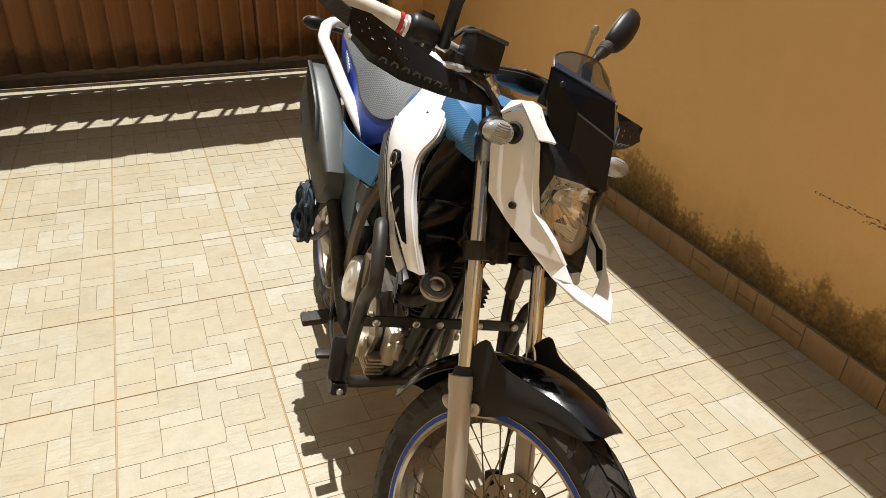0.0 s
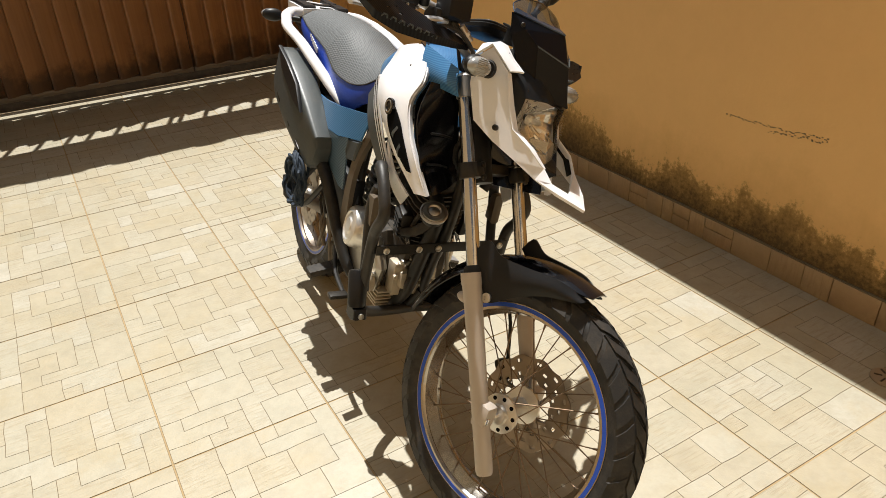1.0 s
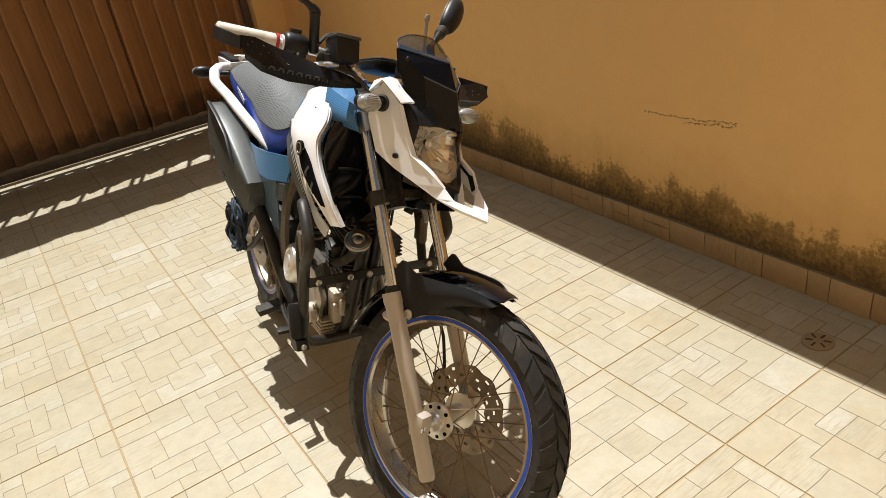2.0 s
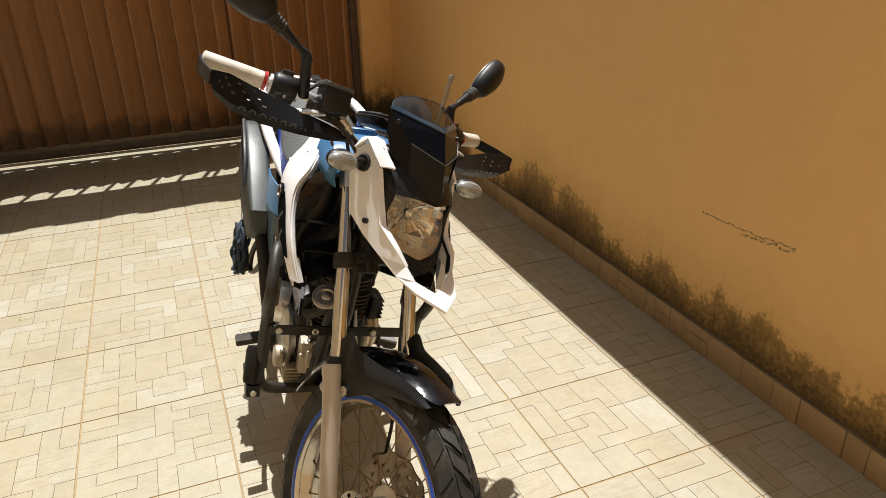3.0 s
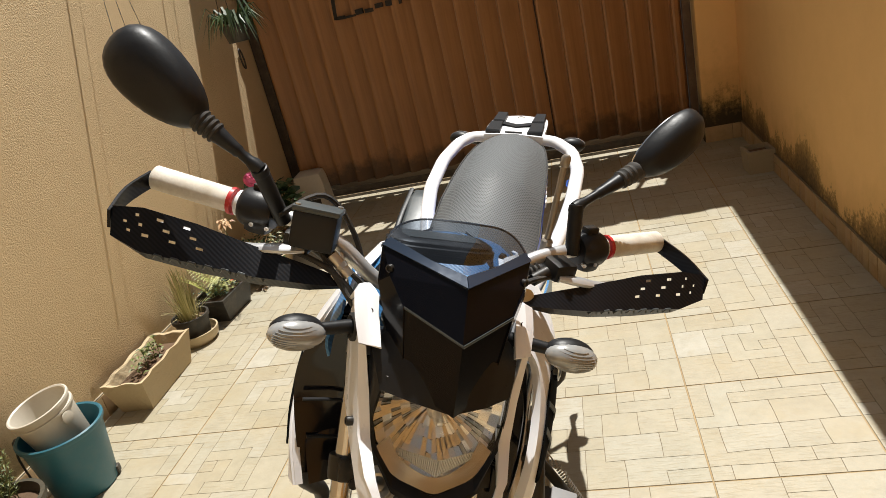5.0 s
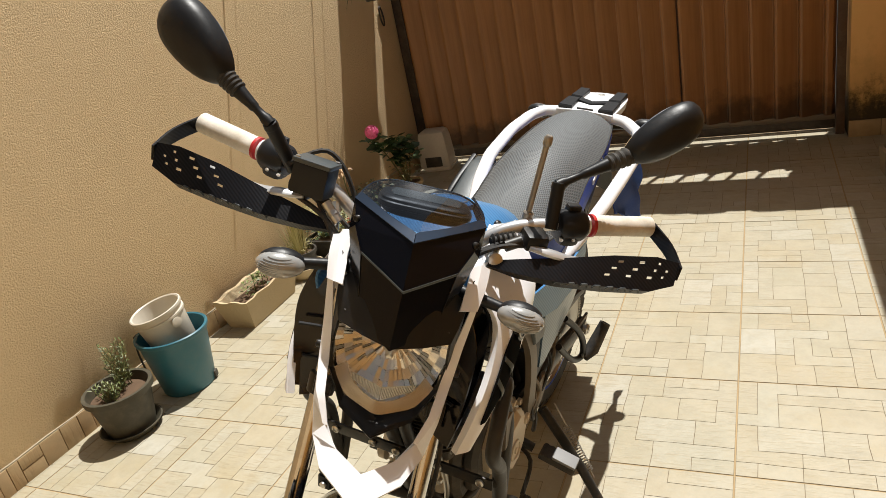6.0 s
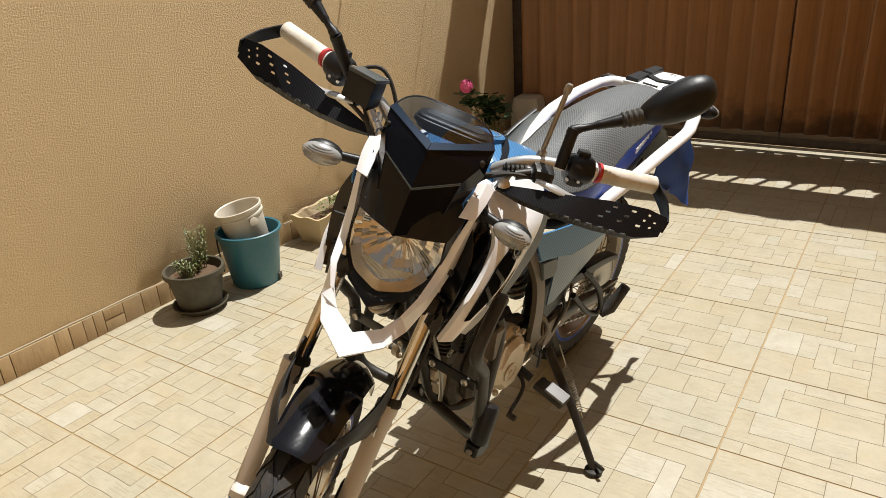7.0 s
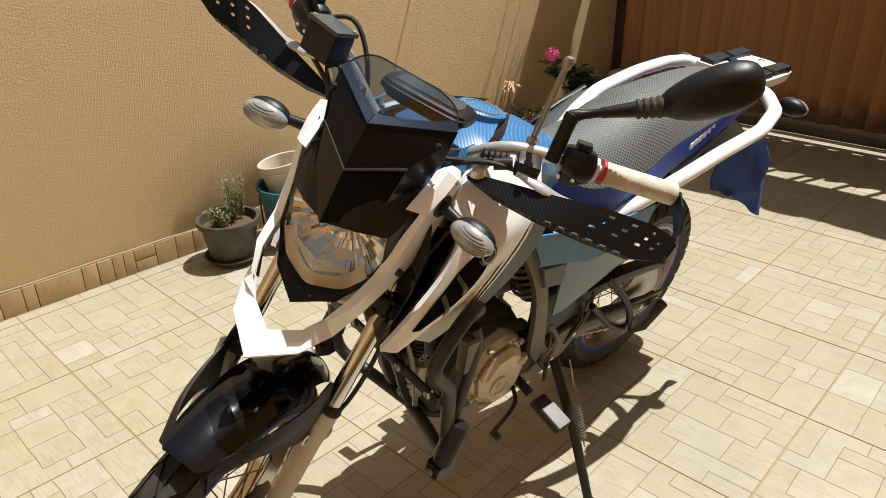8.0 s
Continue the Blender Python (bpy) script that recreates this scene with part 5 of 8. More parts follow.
tube(g, [(0.18, 0.507, 1.08), (0.179, 0.509, 1.12), (0.177, 0.519, 1.22)], [0.0058, 0.0052, 0.005], 10)
lathe(g, [(0.0065, 0), (0.0075, 0.003), (0.0075, 0.014), (0.005, 0.018)], (0.177, 0.519, 1.219), (0, 0.06, 1), 12)
lathe(g, [(0.009, -0.022), (0.0095, 0.01), (0.007, 0.013)], (0.18, 0.507, 1.09), (0, 0.05, 1), 12)
bp("line_cutter_rod", g, BRASS_ROD, None, "short brown steel aerial rod", True)
# cables
for i, pts in enumerate(([(-0.17, 0.45, 1.07), (-0.13, 0.41, 1.03), (-0.09, 0.39, 0.98), (-0.06, 0.4, 0.9), (-0.04, 0.43, 0.8)],
                         [(-0.21, 0.46, 1.06), (-0.15, 0.425, 1.05), (-0.1, 0.41, 1.0), (-0.07, 0.42, 0.9)],
                         [(-0.23, 0.48, 1.1), (-0.17, 0.5, 1.13), (-0.12, 0.49, 1.08), (-0.08, 0.46, 0.98)],
                         [(0.16, 0.47, 1.065), (0.1, 0.42, 1.05), (0.03, 0.4, 1.03), (-0.05, 0.42, 0.95)],
                         [(0.2, 0.47, 1.06), (0.13, 0.43, 1.06), (0.07, 0.42, 1.0), (0.05, 0.44, 0.86)])):
    g = Geo()
    tube(g, pts, 0.0042, 8, 6)
    bp("cable", g, RUBBER, None, "black control cable", True)
g = Geo()
tube(g, [(0.165, 0.472, 1.066), (0.125, 0.452, 1.06)], [0.0095, 0.0065], 10)
for k in range(5):
    lathe(g, [(0.008, -0.002), (0.0115, 0), (0.008, 0.002)], (0.16 - 0.008 * k, 0.469 - 0.004 * k, 1.066 - 0.001 * k), (1, 0.4, 0.1), 10)
bp("clutch_boot", g, RUBBER, None, "ribbed rubber boot", True)
g = Geo()
tube(g, [(-0.152, 0.44, 1.068), (-0.125, 0.425, 1.045)], 0.0085, 10)
lathe(g, [(0.0065, 0), (0.0095, 0.001), (0.0095, 0.008), (0.0065, 0.009)], (-0.14, 0.433, 1.058), (0.8, -0.4, -0.5), 6)
bp("hose_union", g, SILVER, None, "", True)

# ---- tank, shrouds, seat ----


def hoop(y, hw, z0, z1, n=24, sq=0.7, top=1.0):
    """A rounded section across the machine."""
    out = []
    for k in range(n):
        a = 2 * math.pi * k / n
        c, s_ = math.cos(a), math.sin(a)
        out.append(Vector((hw * math.copysign(abs(c) ** sq, c) * (top if s_ > 0.5 else 1.0), y, (z0 + z1) / 2 + (z1 - z0) / 2 * math.copysign(abs(s_) ** sq, s_))))
    return out


g = Geo()
keys = [(0.46, 0.08, 0.93, 0.965), (0.485, 0.104, 0.915, 0.988), (0.52, 0.12, 0.905, 1.008), (0.57, 0.127, 0.88, 1.022), (0.64, 0.125, 0.85, 1.015), (0.72, 0.118, 0.84, 0.992), (0.79, 0.1, 0.83, 0.962), (0.85, 0.075, 0.83, 0.925)]
rings = []
for (a, b) in zip(keys, keys[1:]):
    for k in range(4):
        t = k / 4
        rings.append(hoop(*[a[i] + (b[i] - a[i]) * t for i in range(4)]))
rings.append(hoop(*keys[-1]))
loft(g, rings)
tank = bp("fuel_tank", g, BLUE_CARBON, None, "tank cover in light blue carbon-look film")
g = Geo()
nz = Vector((0, 0.22, 1))
lathe(g, [(0.047, -0.01), (0.047, 0.003), (0.043, 0.006), (0.038, 0.004), (0.034, 0.006), (0.0001, 0.008)], (0, 0.645, 1.018), nz, 28)
cap = bp("filler_cap", g, BLUE_CARBON, tank, "round filler cap")
g = Geo()
lathe(g, [(0.036, 0.0), (0.036, 0.0075), (0.033, 0.0075), (0.033, 0.0)], (0, 0.645, 1.018), nz, 28, False)
bp("cap_ring", g, SILVER, cap)

for s in (-1, 1):
    g = Geo()
    sheet(g, [both([(0.1, 0.35, 0.955), (0.112, 0.4, 0.957), (0.12, 0.47, 0.96)], s), both([(0.104, 0.358, 0.978), (0.116, 0.42, 0.985), (0.122, 0.5, 0.995)], s), both([(0.09, 0.385, 1.004), (0.1, 0.44, 1.016), (0.108, 0.52, 1.03)], s)], 3, 3, 0.004 * s)
    bp("tank_wing", g, BLUE_CARBON, tank, "blue carbon-look side wing")

REAR = [(0.1, 0.7, 0.98), (0.13, 0.668, 0.957), (0.162, 0.64, 0.927), (0.183, 0.596, 0.896), (0.188, 0.537, 0.845), (0.182, 0.452, 0.783), (0.167, 0.352, 0.733)]
FRONT = [(0.1, 0.59, 1.016), (0.121, 0.495, 1.0), (0.146, 0.445, 0.963), (0.174, 0.44, 0.916), (0.183, 0.405, 0.861), (0.18, 0.355, 0.804), (0.163, 0.314, 0.737)]
for s in (-1, 1):
    out = 0.011 if s > 0 else -0.005
    rear, front = [[(p[0] + out, p[1], p[2]) for p in q] for q in (REAR, FRONT)]
    rows = []
    for a, b in zip(rear, front):
        c1 = Vector(a).lerp(Vector(b), 0.35) + Vector((0.012, 0, 0.002))
        c2 = Vector(a).lerp(Vector(b), 0.7) + Vector((0.011, 0, 0.002))
        rows.append(both([a, c1, c2, b], s))
    g = Geo()
    sheet(g, rows, 5, 4, 0.004 * s)
    shroud = bp("tank_shroud", g, WHITE_PLASTIC, None, "white plastic tank shroud", False, 60)
    # rolled front edge
    g = Geo()
    edge = both(front, s)
    sheet(g, [[p for p in edge], [p + Vector((-0.009 * s, 0.006, -0.001)) for p in edge]], 2, 4, 0.003)
    bp("shroud_edge", g, WHITE_PLASTIC, shroud)
    g = Geo()
    sheet(g, [[p + Vector((-0.018 * s, 0.008, -0.002)) for p in edge], [p.lerp(Vector((0.06 * s, p.y + 0.06, p.z)), 0.7) for p in edge], [Vector((0.03 * s, p.y + 0.1, p.z)) for p in edge]], 3, 4, 0.003)
    bp("shroud_lining", g, BLACK_GLOSS, shroud, "black inner lining")
    g = Geo()
    sheet(g, [both([(0.158, 0.332, 0.745), (0.11, 0.365, 0.735), (0.045, 0.405, 0.74)], s), both([(0.172, 0.362, 0.83), (0.12, 0.388, 0.83), (0.05, 0.41, 0.83)], s), both([(0.172, 0.39, 0.9), (0.125, 0.405, 0.905), (0.06, 0.415, 0.91)], s), both([(0.138, 0.415, 0.968), (0.1, 0.412, 0.962), (0.06, 0.42, 0.955)], s)], 4, 4, 0.003)
    inner_panel = bp("inner_panel", g, BLACK_GLOSS, shroud, "glossy black panel between shroud and fork")
    for zz in (0.79, 0.86):
        g = Geo()
        tube(g, both([(0.15, 0.352, zz + 0.01), (0.11, 0.374, zz), (0.075, 0.392, zz - 0.012)], s), 0.003, 6, 4)
        bp("panel_rib", g, BLACK_PLASTIC, inner_panel)

    def on_shroud(u, v, lift=0.004):
        """A point of the shroud: u from its rear to its front edge, v from its top row down."""
        i = min(len(rear) - 2, int(v))
        f = v - i
        q = Vector(rear[i]).lerp(Vector(rear[i + 1]), f).lerp(Vector(front[i]).lerp(Vector(front[i + 1]), f), u)
        q += Vector((0.0145 * math.sin(math.pi * min(1, max(0, u))) ** 0.6 + lift, 0, 0))
        return Vector((q.x * s, q.y, q.z))
    # vent opening: a black plate stands for the shade inside, with two grey bars
    g = Geo()
    left_ = [on_shroud(0.66, 3.3), on_shroud(0.5, 3.65), on_shroud(0.46, 4.2), on_shroud(0.52, 4.75), on_shroud(0.7, 5.3)]
    right_ = [on_shroud(0.74, 3.3), on_shroud(0.86, 3.8), on_shroud(0.88, 4.2), on_shroud(0.87, 4.75), on_shroud(0.82, 5.35)]
    sheet(g, [left_, [a.lerp(b, 0.5) + Vector((0.001 * s, 0, 0)) for a, b in zip(left_, right_)], right_], 3, 4, 0.003 * -s)
    vent = bp("shroud_vent", g, HOLE_SHADE, shroud, "black plate for the shade inside the vent opening")
    for v in (4.05, 4.55):
        g = Geo()
        sheet(g, [[on_shroud(0.5, v + 0.28, 0.006), on_shroud(0.62, v + 0.12, 0.008), on_shroud(0.86, v - 0.22, 0.006)], [on_shroud(0.53, v + 0.4, 0.006), on_shroud(0.64, v + 0.2, 0.008), on_shroud(0.86, v - 0.1, 0.006)]], 1, 4, 0.002)
        bp("vent_bar", g, DARK_GREY, vent)
    # round plain badge
    g = Geo()
    c = Vector(((0.204 + out) * s, 0.482, 0.892))
    lathe(g, [(0.019, -0.004), (0.019, 0.002), (0.0165, 0.003), (0.0001, 0.003)], c, (s, -0.08, 0.12), 24)
    badge = bp("badge", g, BLACK_GLOSS, shroud, "round black badge")
    g = Geo()
    lathe(g, [(0.0145, 0.003), (0.0145, 0.0042), (0.012, 0.0042), (0.012, 0.003)], c, (s, -0.08, 0.12), 24, False)
    bp("badge_ring", g, SILVER, badge)
    for p in ((0.106, 0.63, 1.001), (0.137, 0.522, 0.979)):
        g = Geo()
        lathe(g, [(0.0075, -0.004), (0.0075, 0.003), (0.004, 0.005), (0.0001, 0.004)], both([p], s)[0], (0.6 * s, 0, 0.8), 12)
        bp("screw", g, BLACK_METAL, shroud)
    # dark trim with thin graphic lines behind the shroud, and the lower white flap
    g = Geo()
    tr0 = both([(0.165, 0.64, 0.93), (0.176, 0.6, 0.87), (0.172, 0.55, 0.79), (0.165, 0.5, 0.72)], s)
    tr1 = both([(0.155, 0.72, 0.86), (0.165, 0.68, 0.8), (0.16, 0.63, 0.74), (0.155, 0.56, 0.69)], s)
    mid_t = [a.lerp(b, 0.42) for a, b in zip(tr0, tr1)]
    sheet(g, [tr0, mid_t], 3, 4, 0.004 * -s)
    trim = bp("side_trim", g, WHITE_PLASTIC, None, "white side trim with thin dark graphic lines")
    g = Geo()
    sheet(g, [[p + Vector((-0.003 * s, 0, 0)) for p in mid_t], tr1], 3, 4, 0.004 * -s)
    bp("trim_panel", g, DARK_GREY, trim, "dark grey panel behind the white trim")
    g = Geo()
    for k in range(2):
        f0 = 0.12 + 0.17 * k
        tube(g, [a.lerp(b, f0) + Vector((0.001 * s, 0, 0)) for a, b in zip(tr0, tr1)], 0.0012, 5, 3)
    bp("graphic_line", g, BLACK_METAL, trim)
    g = Geo()
    sheet(g, [both([(0.17, 0.53, 0.8), (0.172, 0.47, 0.745), (0.16, 0.4, 0.705)], s), both([(0.158, 0.55, 0.745), (0.158, 0.5, 0.69), (0.148, 0.455, 0.66)], s)], 3, 4, 0.004 * -s)
    bp("lower_flap", g, WHITE_PLASTIC, shroud, "white lower flap")
    # side cover below the seat
    g = Geo()
    upc = both([(0.15, 0.69, 0.812), (0.156, 0.76, 0.8), (0.162, 0.9, 0.778), (0.165, 1.0, 0.768), (0.163, 1.11, 0.764)], s)
    mdc = both([(0.155, 0.735, 0.727), (0.162, 0.8, 0.715), (0.17, 0.87, 0.7), (0.173, 0.98, 0.694), (0.171, 1.08, 0.69)], s)
    sheet(g, [upc, mdc], 1, 1, 0.005 * s, None, True)
    cover = bp("side_cover", g, BLUE_CARBON, None, "light blue carbon-look side cover", False, 30)
    g = Geo()
    lo2 = both([(0.161, 0.812, 0.712), (0.1695, 0.87, 0.6985), (0.1725, 0.98, 0.6925), (0.1705, 1.08, 0.6885)], s)
    lo3 = both([(0.152, 0.832, 0.55), (0.156, 0.86, 0.553), (0.16, 0.95, 0.588), (0.163, 1.035, 0.622)], s)
    sheet(g, [lo2, lo3], 1, 1, 0.005 * s, None, True)
    bp("lower_cover", g, GREYBLUE_CARBON, cover, "grey lower part")
    g = Geo()
    prism(g, [(0.738, 0.722), (0.81, 0.71), (0.835, 0.685), (0.815, 0.65), (0.76, 0.662)], 0.12 * s, 0.16 * s, "x", 0.004)
    bp("cover_intake", g, DARK_GREY, cover, "dark intake scoop")

SEC = [(0.785, 0.942, 0.055, 0.92, 0.86), (0.82, 0.924, 0.086, 0.88, 0.82), (0.87, 0.906, 0.108, 0.848, 0.79), (0.95, 0.904, 0.122, 0.832, 0.752), (1.06, 0.92, 0.129, 0.838, 0.758), (1.14, 0.944, 0.127, 0.866, 0.785), (1.2, 0.956, 0.125, 0.884, 0.81), (1.38, 0.962, 0.118, 0.906, 0.855), (1.5, 0.957, 0.103, 0.918, 0.875), (1.57, 0.947, 0.088, 0.918, 0.885)]
top_rows, left_rows, right_rows = [], [], []
for y, zc, hw, ze, zb in SEC:
    top_rows.append([Vector((hw * u, y, zc - (zc - ze) * abs(u) ** 2.3 + 0.004 * (1 - abs(u)))) for u in (-1, -0.8, -0.5, 0, 0.5, 0.8, 1)])
    for s, rr in ((1, left_rows), (-1, right_rows)):
        rr.append([Vector((hw * s, y, ze)), Vector(((hw + 0.004) * s, y, ze - (ze - zb) * 0.45)), Vector(((hw + 0.002) * s, y, zb))])
g = Geo()
sheet(g, top_rows, 4, 3, -0.02)
seat = bp("seat", g, SEAT_GREY, None, "grey ribbed vinyl saddle", False, 60)
for s, rr in ((1, left_rows), (-1, right_rows)):
    g = Geo()
    sheet(g, rr, 4, 3, -0.012 * s)
    side = bp("seat_side", g, BLUE_SEAT, seat, "blue vinyl seat side")
    g = Geo()
    tube(g, [r[0] + Vector((0.001 * s, 0, 0.001)) for r in rr], 0.0022, 6, 4)
    bp("seam", g, RUBBER, side)
    # lettering on the side, as plain bars
    g = Geo()
    for k in range(6):
        a = Vector((0.1295 * s, 1.25 + 0.019 * k, 0.864 + 0.0046 * k)) + Vector((-0.0016 * k * s, 0, 0))
        block(g, a, (0.003, 0.013, 0.016), (15, 0, 0), 0)
    bp("seat_mark", g, WHITE_PLASTIC, side, "row of small white bars")
g = Geo()
rings = [hoop(y, hw - 0.012, zb - 0.03, ze - 0.02, 16, 0.6) for y, zc, hw, ze, zb in SEC]
loft(g, rings)
bp("seat_base", g, BLACK_PLASTIC, seat)

# ---- tail: rack, rails, tail unit ----
LOW = Matrix.Translation((0, 0.015, -0.056))


def bp_low(name, g, mat, parent=None, label=""):
    return part(name, g, mat, parent or bike, label, LOW)


g = Geo()
sheet(g, [[(-0.086, 1.555, 1.0), (0, 1.55, 1.006), (0.086, 1.555, 1.0)], [(-0.09, 1.65, 1.0), (0, 1.65, 1.006), (0.09, 1.65, 1.0)], [(-0.084, 1.76, 0.996), (0, 1.77, 1.002), (0.084, 1.76, 0.996)], [(-0.07, 1.82, 0.988), (0, 1.835, 0.99), (0.07, 1.82, 0.988)]], 4, 4, -0.024)
rack = bp_low("rear_rack", g, WHITE_PLASTIC, None, "white rear rack with black rubber pads")
for s in (-1, 1):
    for y0, y1, x0, x1 in ((1.562, 1.668, 0.04, 0.084), (1.678, 1.785, 0.041, 0.079)):
        g = Geo()
        o = [(x0 * s, y0), (x1 * s, y0 + 0.006), ((x1 - 0.002) * s, y1), ((x0 + 0.004) * s, y1 - 0.002)]
        prism(g, o, 0.99, 1.013, "z", 0.004)
        bp_low("rubber_pad", g, BLACK_PLASTIC, rack, "black rubber pad")
g = Geo()
for s in (-1, 1):
    prism(g, [(0, 1.618), (0.044 * s, 1.645), (0.044 * s, 1.676), (0, 1.65)], 0.996, 1.0105, "z", 0.001)
bp_low("rack_chevron", g, BLACK_PLASTIC, rack, "dark chevron inlay")
g = Geo()
lathe(g, [(0.011, 0), (0.011, 0.003), (0.007, 0.004), (0.007, 0.002), (0.0001, 0.002)], (0, 1.76, 1.001), (0, 0.05, 1), 14)
bp_low("screw", g, SILVER, rack)
# front slot drawn as a dark bar in place of its shade
g = Geo()
block(g, (0, 1.565, 1.008), (0.05, 0.006, 0.004), None, 0.001)
bp_low("rack_slot", g, RUBBER, rack)
for s in (-1, 1):
    g = Geo()
    ctrl = both([(0.106, 0.985, 0.748), (0.134, 1.07, 0.792), (0.16, 1.17, 0.842), (0.174, 1.27, 0.878), (0.178, 1.44, 0.9), (0.155, 1.54, 0.92), (0.125, 1.58, 0.93), (0.06, 1.6, 0.932)], s)
    if s > 0:
        ctrl = [p + Vector((0.02, 0, -0.006)) for p in ctrl[:-2]] + ctrl[-2:]
    pts = []
    for p_, q_ in zip(ctrl, ctrl[1:]):
        pts += [p_.lerp(q_, 0.12), p_.lerp(q_, 0.5), p_.lerp(q_, 0.88)]
    tube(g, [ctrl[0]] + pts + [ctrl[-1]], 0.0185, 14, 0, False, 0.8)
    bp("grab_rail", g, WHITE_PLASTIC, None, "white grab rail")
g = Geo()
rings = [hoop(y, hw, z0, z1, 16, 0.6) for y, hw, z0, z1 in ((1.2, 0.13, 0.72, 0.86), (1.4, 0.115, 0.8, 0.9), (1.55, 0.085, 0.83, 0.915), (1.75, 0.06, 0.85, 0.915), (1.82, 0.045, 0.865, 0.91))]
loft(g, rings)
tail = bp("tail_unit", g, BLACK_PLASTIC, None, "black tail section")
g = Geo()
block(g, (0, 1.825, 0.895), (0.085, 0.025, 0.035), None, 0.01)
bp("tail_light", g, TAIL_RED, tail, "red tail light")
g = Geo()
sheet(g, [[(-0.075, 1.52, 0.86), (0, 1.5, 0.87), (0.075, 1.52, 0.86)], [(-0.075, 1.66, 0.78), (0, 1.66, 0.8), (0.075, 1.66, 0.78)], [(-0.08, 1.76, 0.62), (0, 1.77, 0.64), (0.08, 1.76, 0.62)]], 4, 4, 0.005)
bp("rear_mudguard", g, BLACK_PLASTIC, tail, "black rear mudguard")
g = Geo()
sheet(g, [[(-0.065, 1.1, 0.62), (0, 1.1, 0.66), (0.065, 1.1, 0.62)], [(-0.07, 1.25, 0.66), (0, 1.25, 0.7), (0.07, 1.25, 0.66)], [(-0.07, 1.5, 0.74), (0, 1.5, 0.79), (0.07, 1.5, 0.74)]], 4, 4, 0.004)
bp("inner_mudguard", g, BLACK_PLASTIC, tail)

# exhaust: header, muffler and its grey shield on the right
g = Geo()
tube(g, [(-0.03, 0.5, 0.66), (-0.034, 0.464, 0.62), (-0.036, 0.505, 0.5), (-0.045, 0.56, 0.35), (-0.075, 0.62, 0.3), (-0.13, 0.74, 0.33), (-0.15, 0.84, 0.42), (-0.17, 0.92, 0.55), (-0.19, 1.0, 0.63)], 0.019, 14, 6)
exhaust = bp("exhaust", g, BLACK_METAL, None, "black exhaust with a dark grey muffler shield")
g = Geo()
axis0, axis1 = Vector((-0.19, 0.93, 0.615)), Vector((-0.2, 1.34, 0.79))
d = (axis1 - axis0).normalized()
upv = Vector((0, -d.z, d.y))
rings = []
for t, h, w in ((0, 0.034, 0.024), (0.04, 0.06, 0.032), (0.3, 0.084, 0.038), (0.6, 0.094, 0.04), (0.88, 0.09, 0.038), (0.98, 0.074, 0.034), (1.0, 0.06, 0.024)):
    c = axis0.lerp(axis1, t)
    rings.append([c + upv * (h * math.copysign(abs(math.sin(a)) ** 0.3, math.sin(a))) + Vector((1, 0, 0)) * (w * math.copysign(abs(math.cos(a)) ** 0.3, math.cos(a))) for a in [2 * math.pi * k / 22 for k in range(22)]])
loft(g, rings)
muffler = bp("muffler", g, DARK_GREY, exhaust, "dark grey muffler shield")
# shield slots are uncut: black bars give the shade inside them
for t in (0.25, 0.5, 0.78):
    g = Geo()
    c = axis0.lerp(axis1, t) + upv * -0.055 + Vector((-0.033, 0, 0))
    block(g, c, (0.012, 0.05, 0.014), Matrix.Rotation(math.atan2(d.z, d.y), 3, "X"), 0.004)
    bp("shield_slot", g, BLACK_METAL, muffler, "black bar for the shade in a slot")
g = Geo()
o = [(1.02, 0.72), (1.1, 0.735), (1.25, 0.8), (1.3, 0.86), (1.2, 0.835), (1.08, 0.79)]
prism(g, o, -0.24, -0.228, "x", 0.003)
bp("shield_panel", g, BLACK_PLASTIC, muffler, "black upper panel")

# ---- frame and swingarm ----
g = Geo()
for pts in ([(0, 0.42, 0.84), (0.002, 0.455, 0.62), (0.004, 0.522, 0.45), (0.016, 0.575, 0.31), (0.07, 0.65, 0.285), (0.09, 0.86, 0.36)], [(0.004, 0.55, 0.36), (-0.03, 0.6, 0.29), (-0.08, 0.75, 0.3), (-0.09, 0.86, 0.36)],
            [(0, 0.45, 0.9), (0.05, 0.6, 0.88), (0.08, 0.8, 0.78), (0.1, 1.0, 0.74), (0.1, 1.45, 0.86)], [(0, 0.45, 0.9), (-0.05, 0.6, 0.88), (-0.08, 0.8, 0.78), (-0.1, 1.0, 0.74), (-0.1, 1.45, 0.86)],
            [(0.085, 0.82, 0.76), (0.09, 0.86, 0.55), (0.09, 0.86, 0.36)], [(-0.085, 0.82, 0.76), (-0.09, 0.86, 0.55), (-0.09, 0.86, 0.36)],
            [(0.1, 0.9, 0.5), (0.11, 1.1, 0.62), (0.1, 1.35, 0.82)], [(-0.1, 0.9, 0.5), (-0.11, 1.1, 0.62), (-0.1, 1.35, 0.82)]):
    tube(g, pts, 0.014, 10, 5)
bp("frame_tube", g, BLACK_METAL, None, "black steel frame")
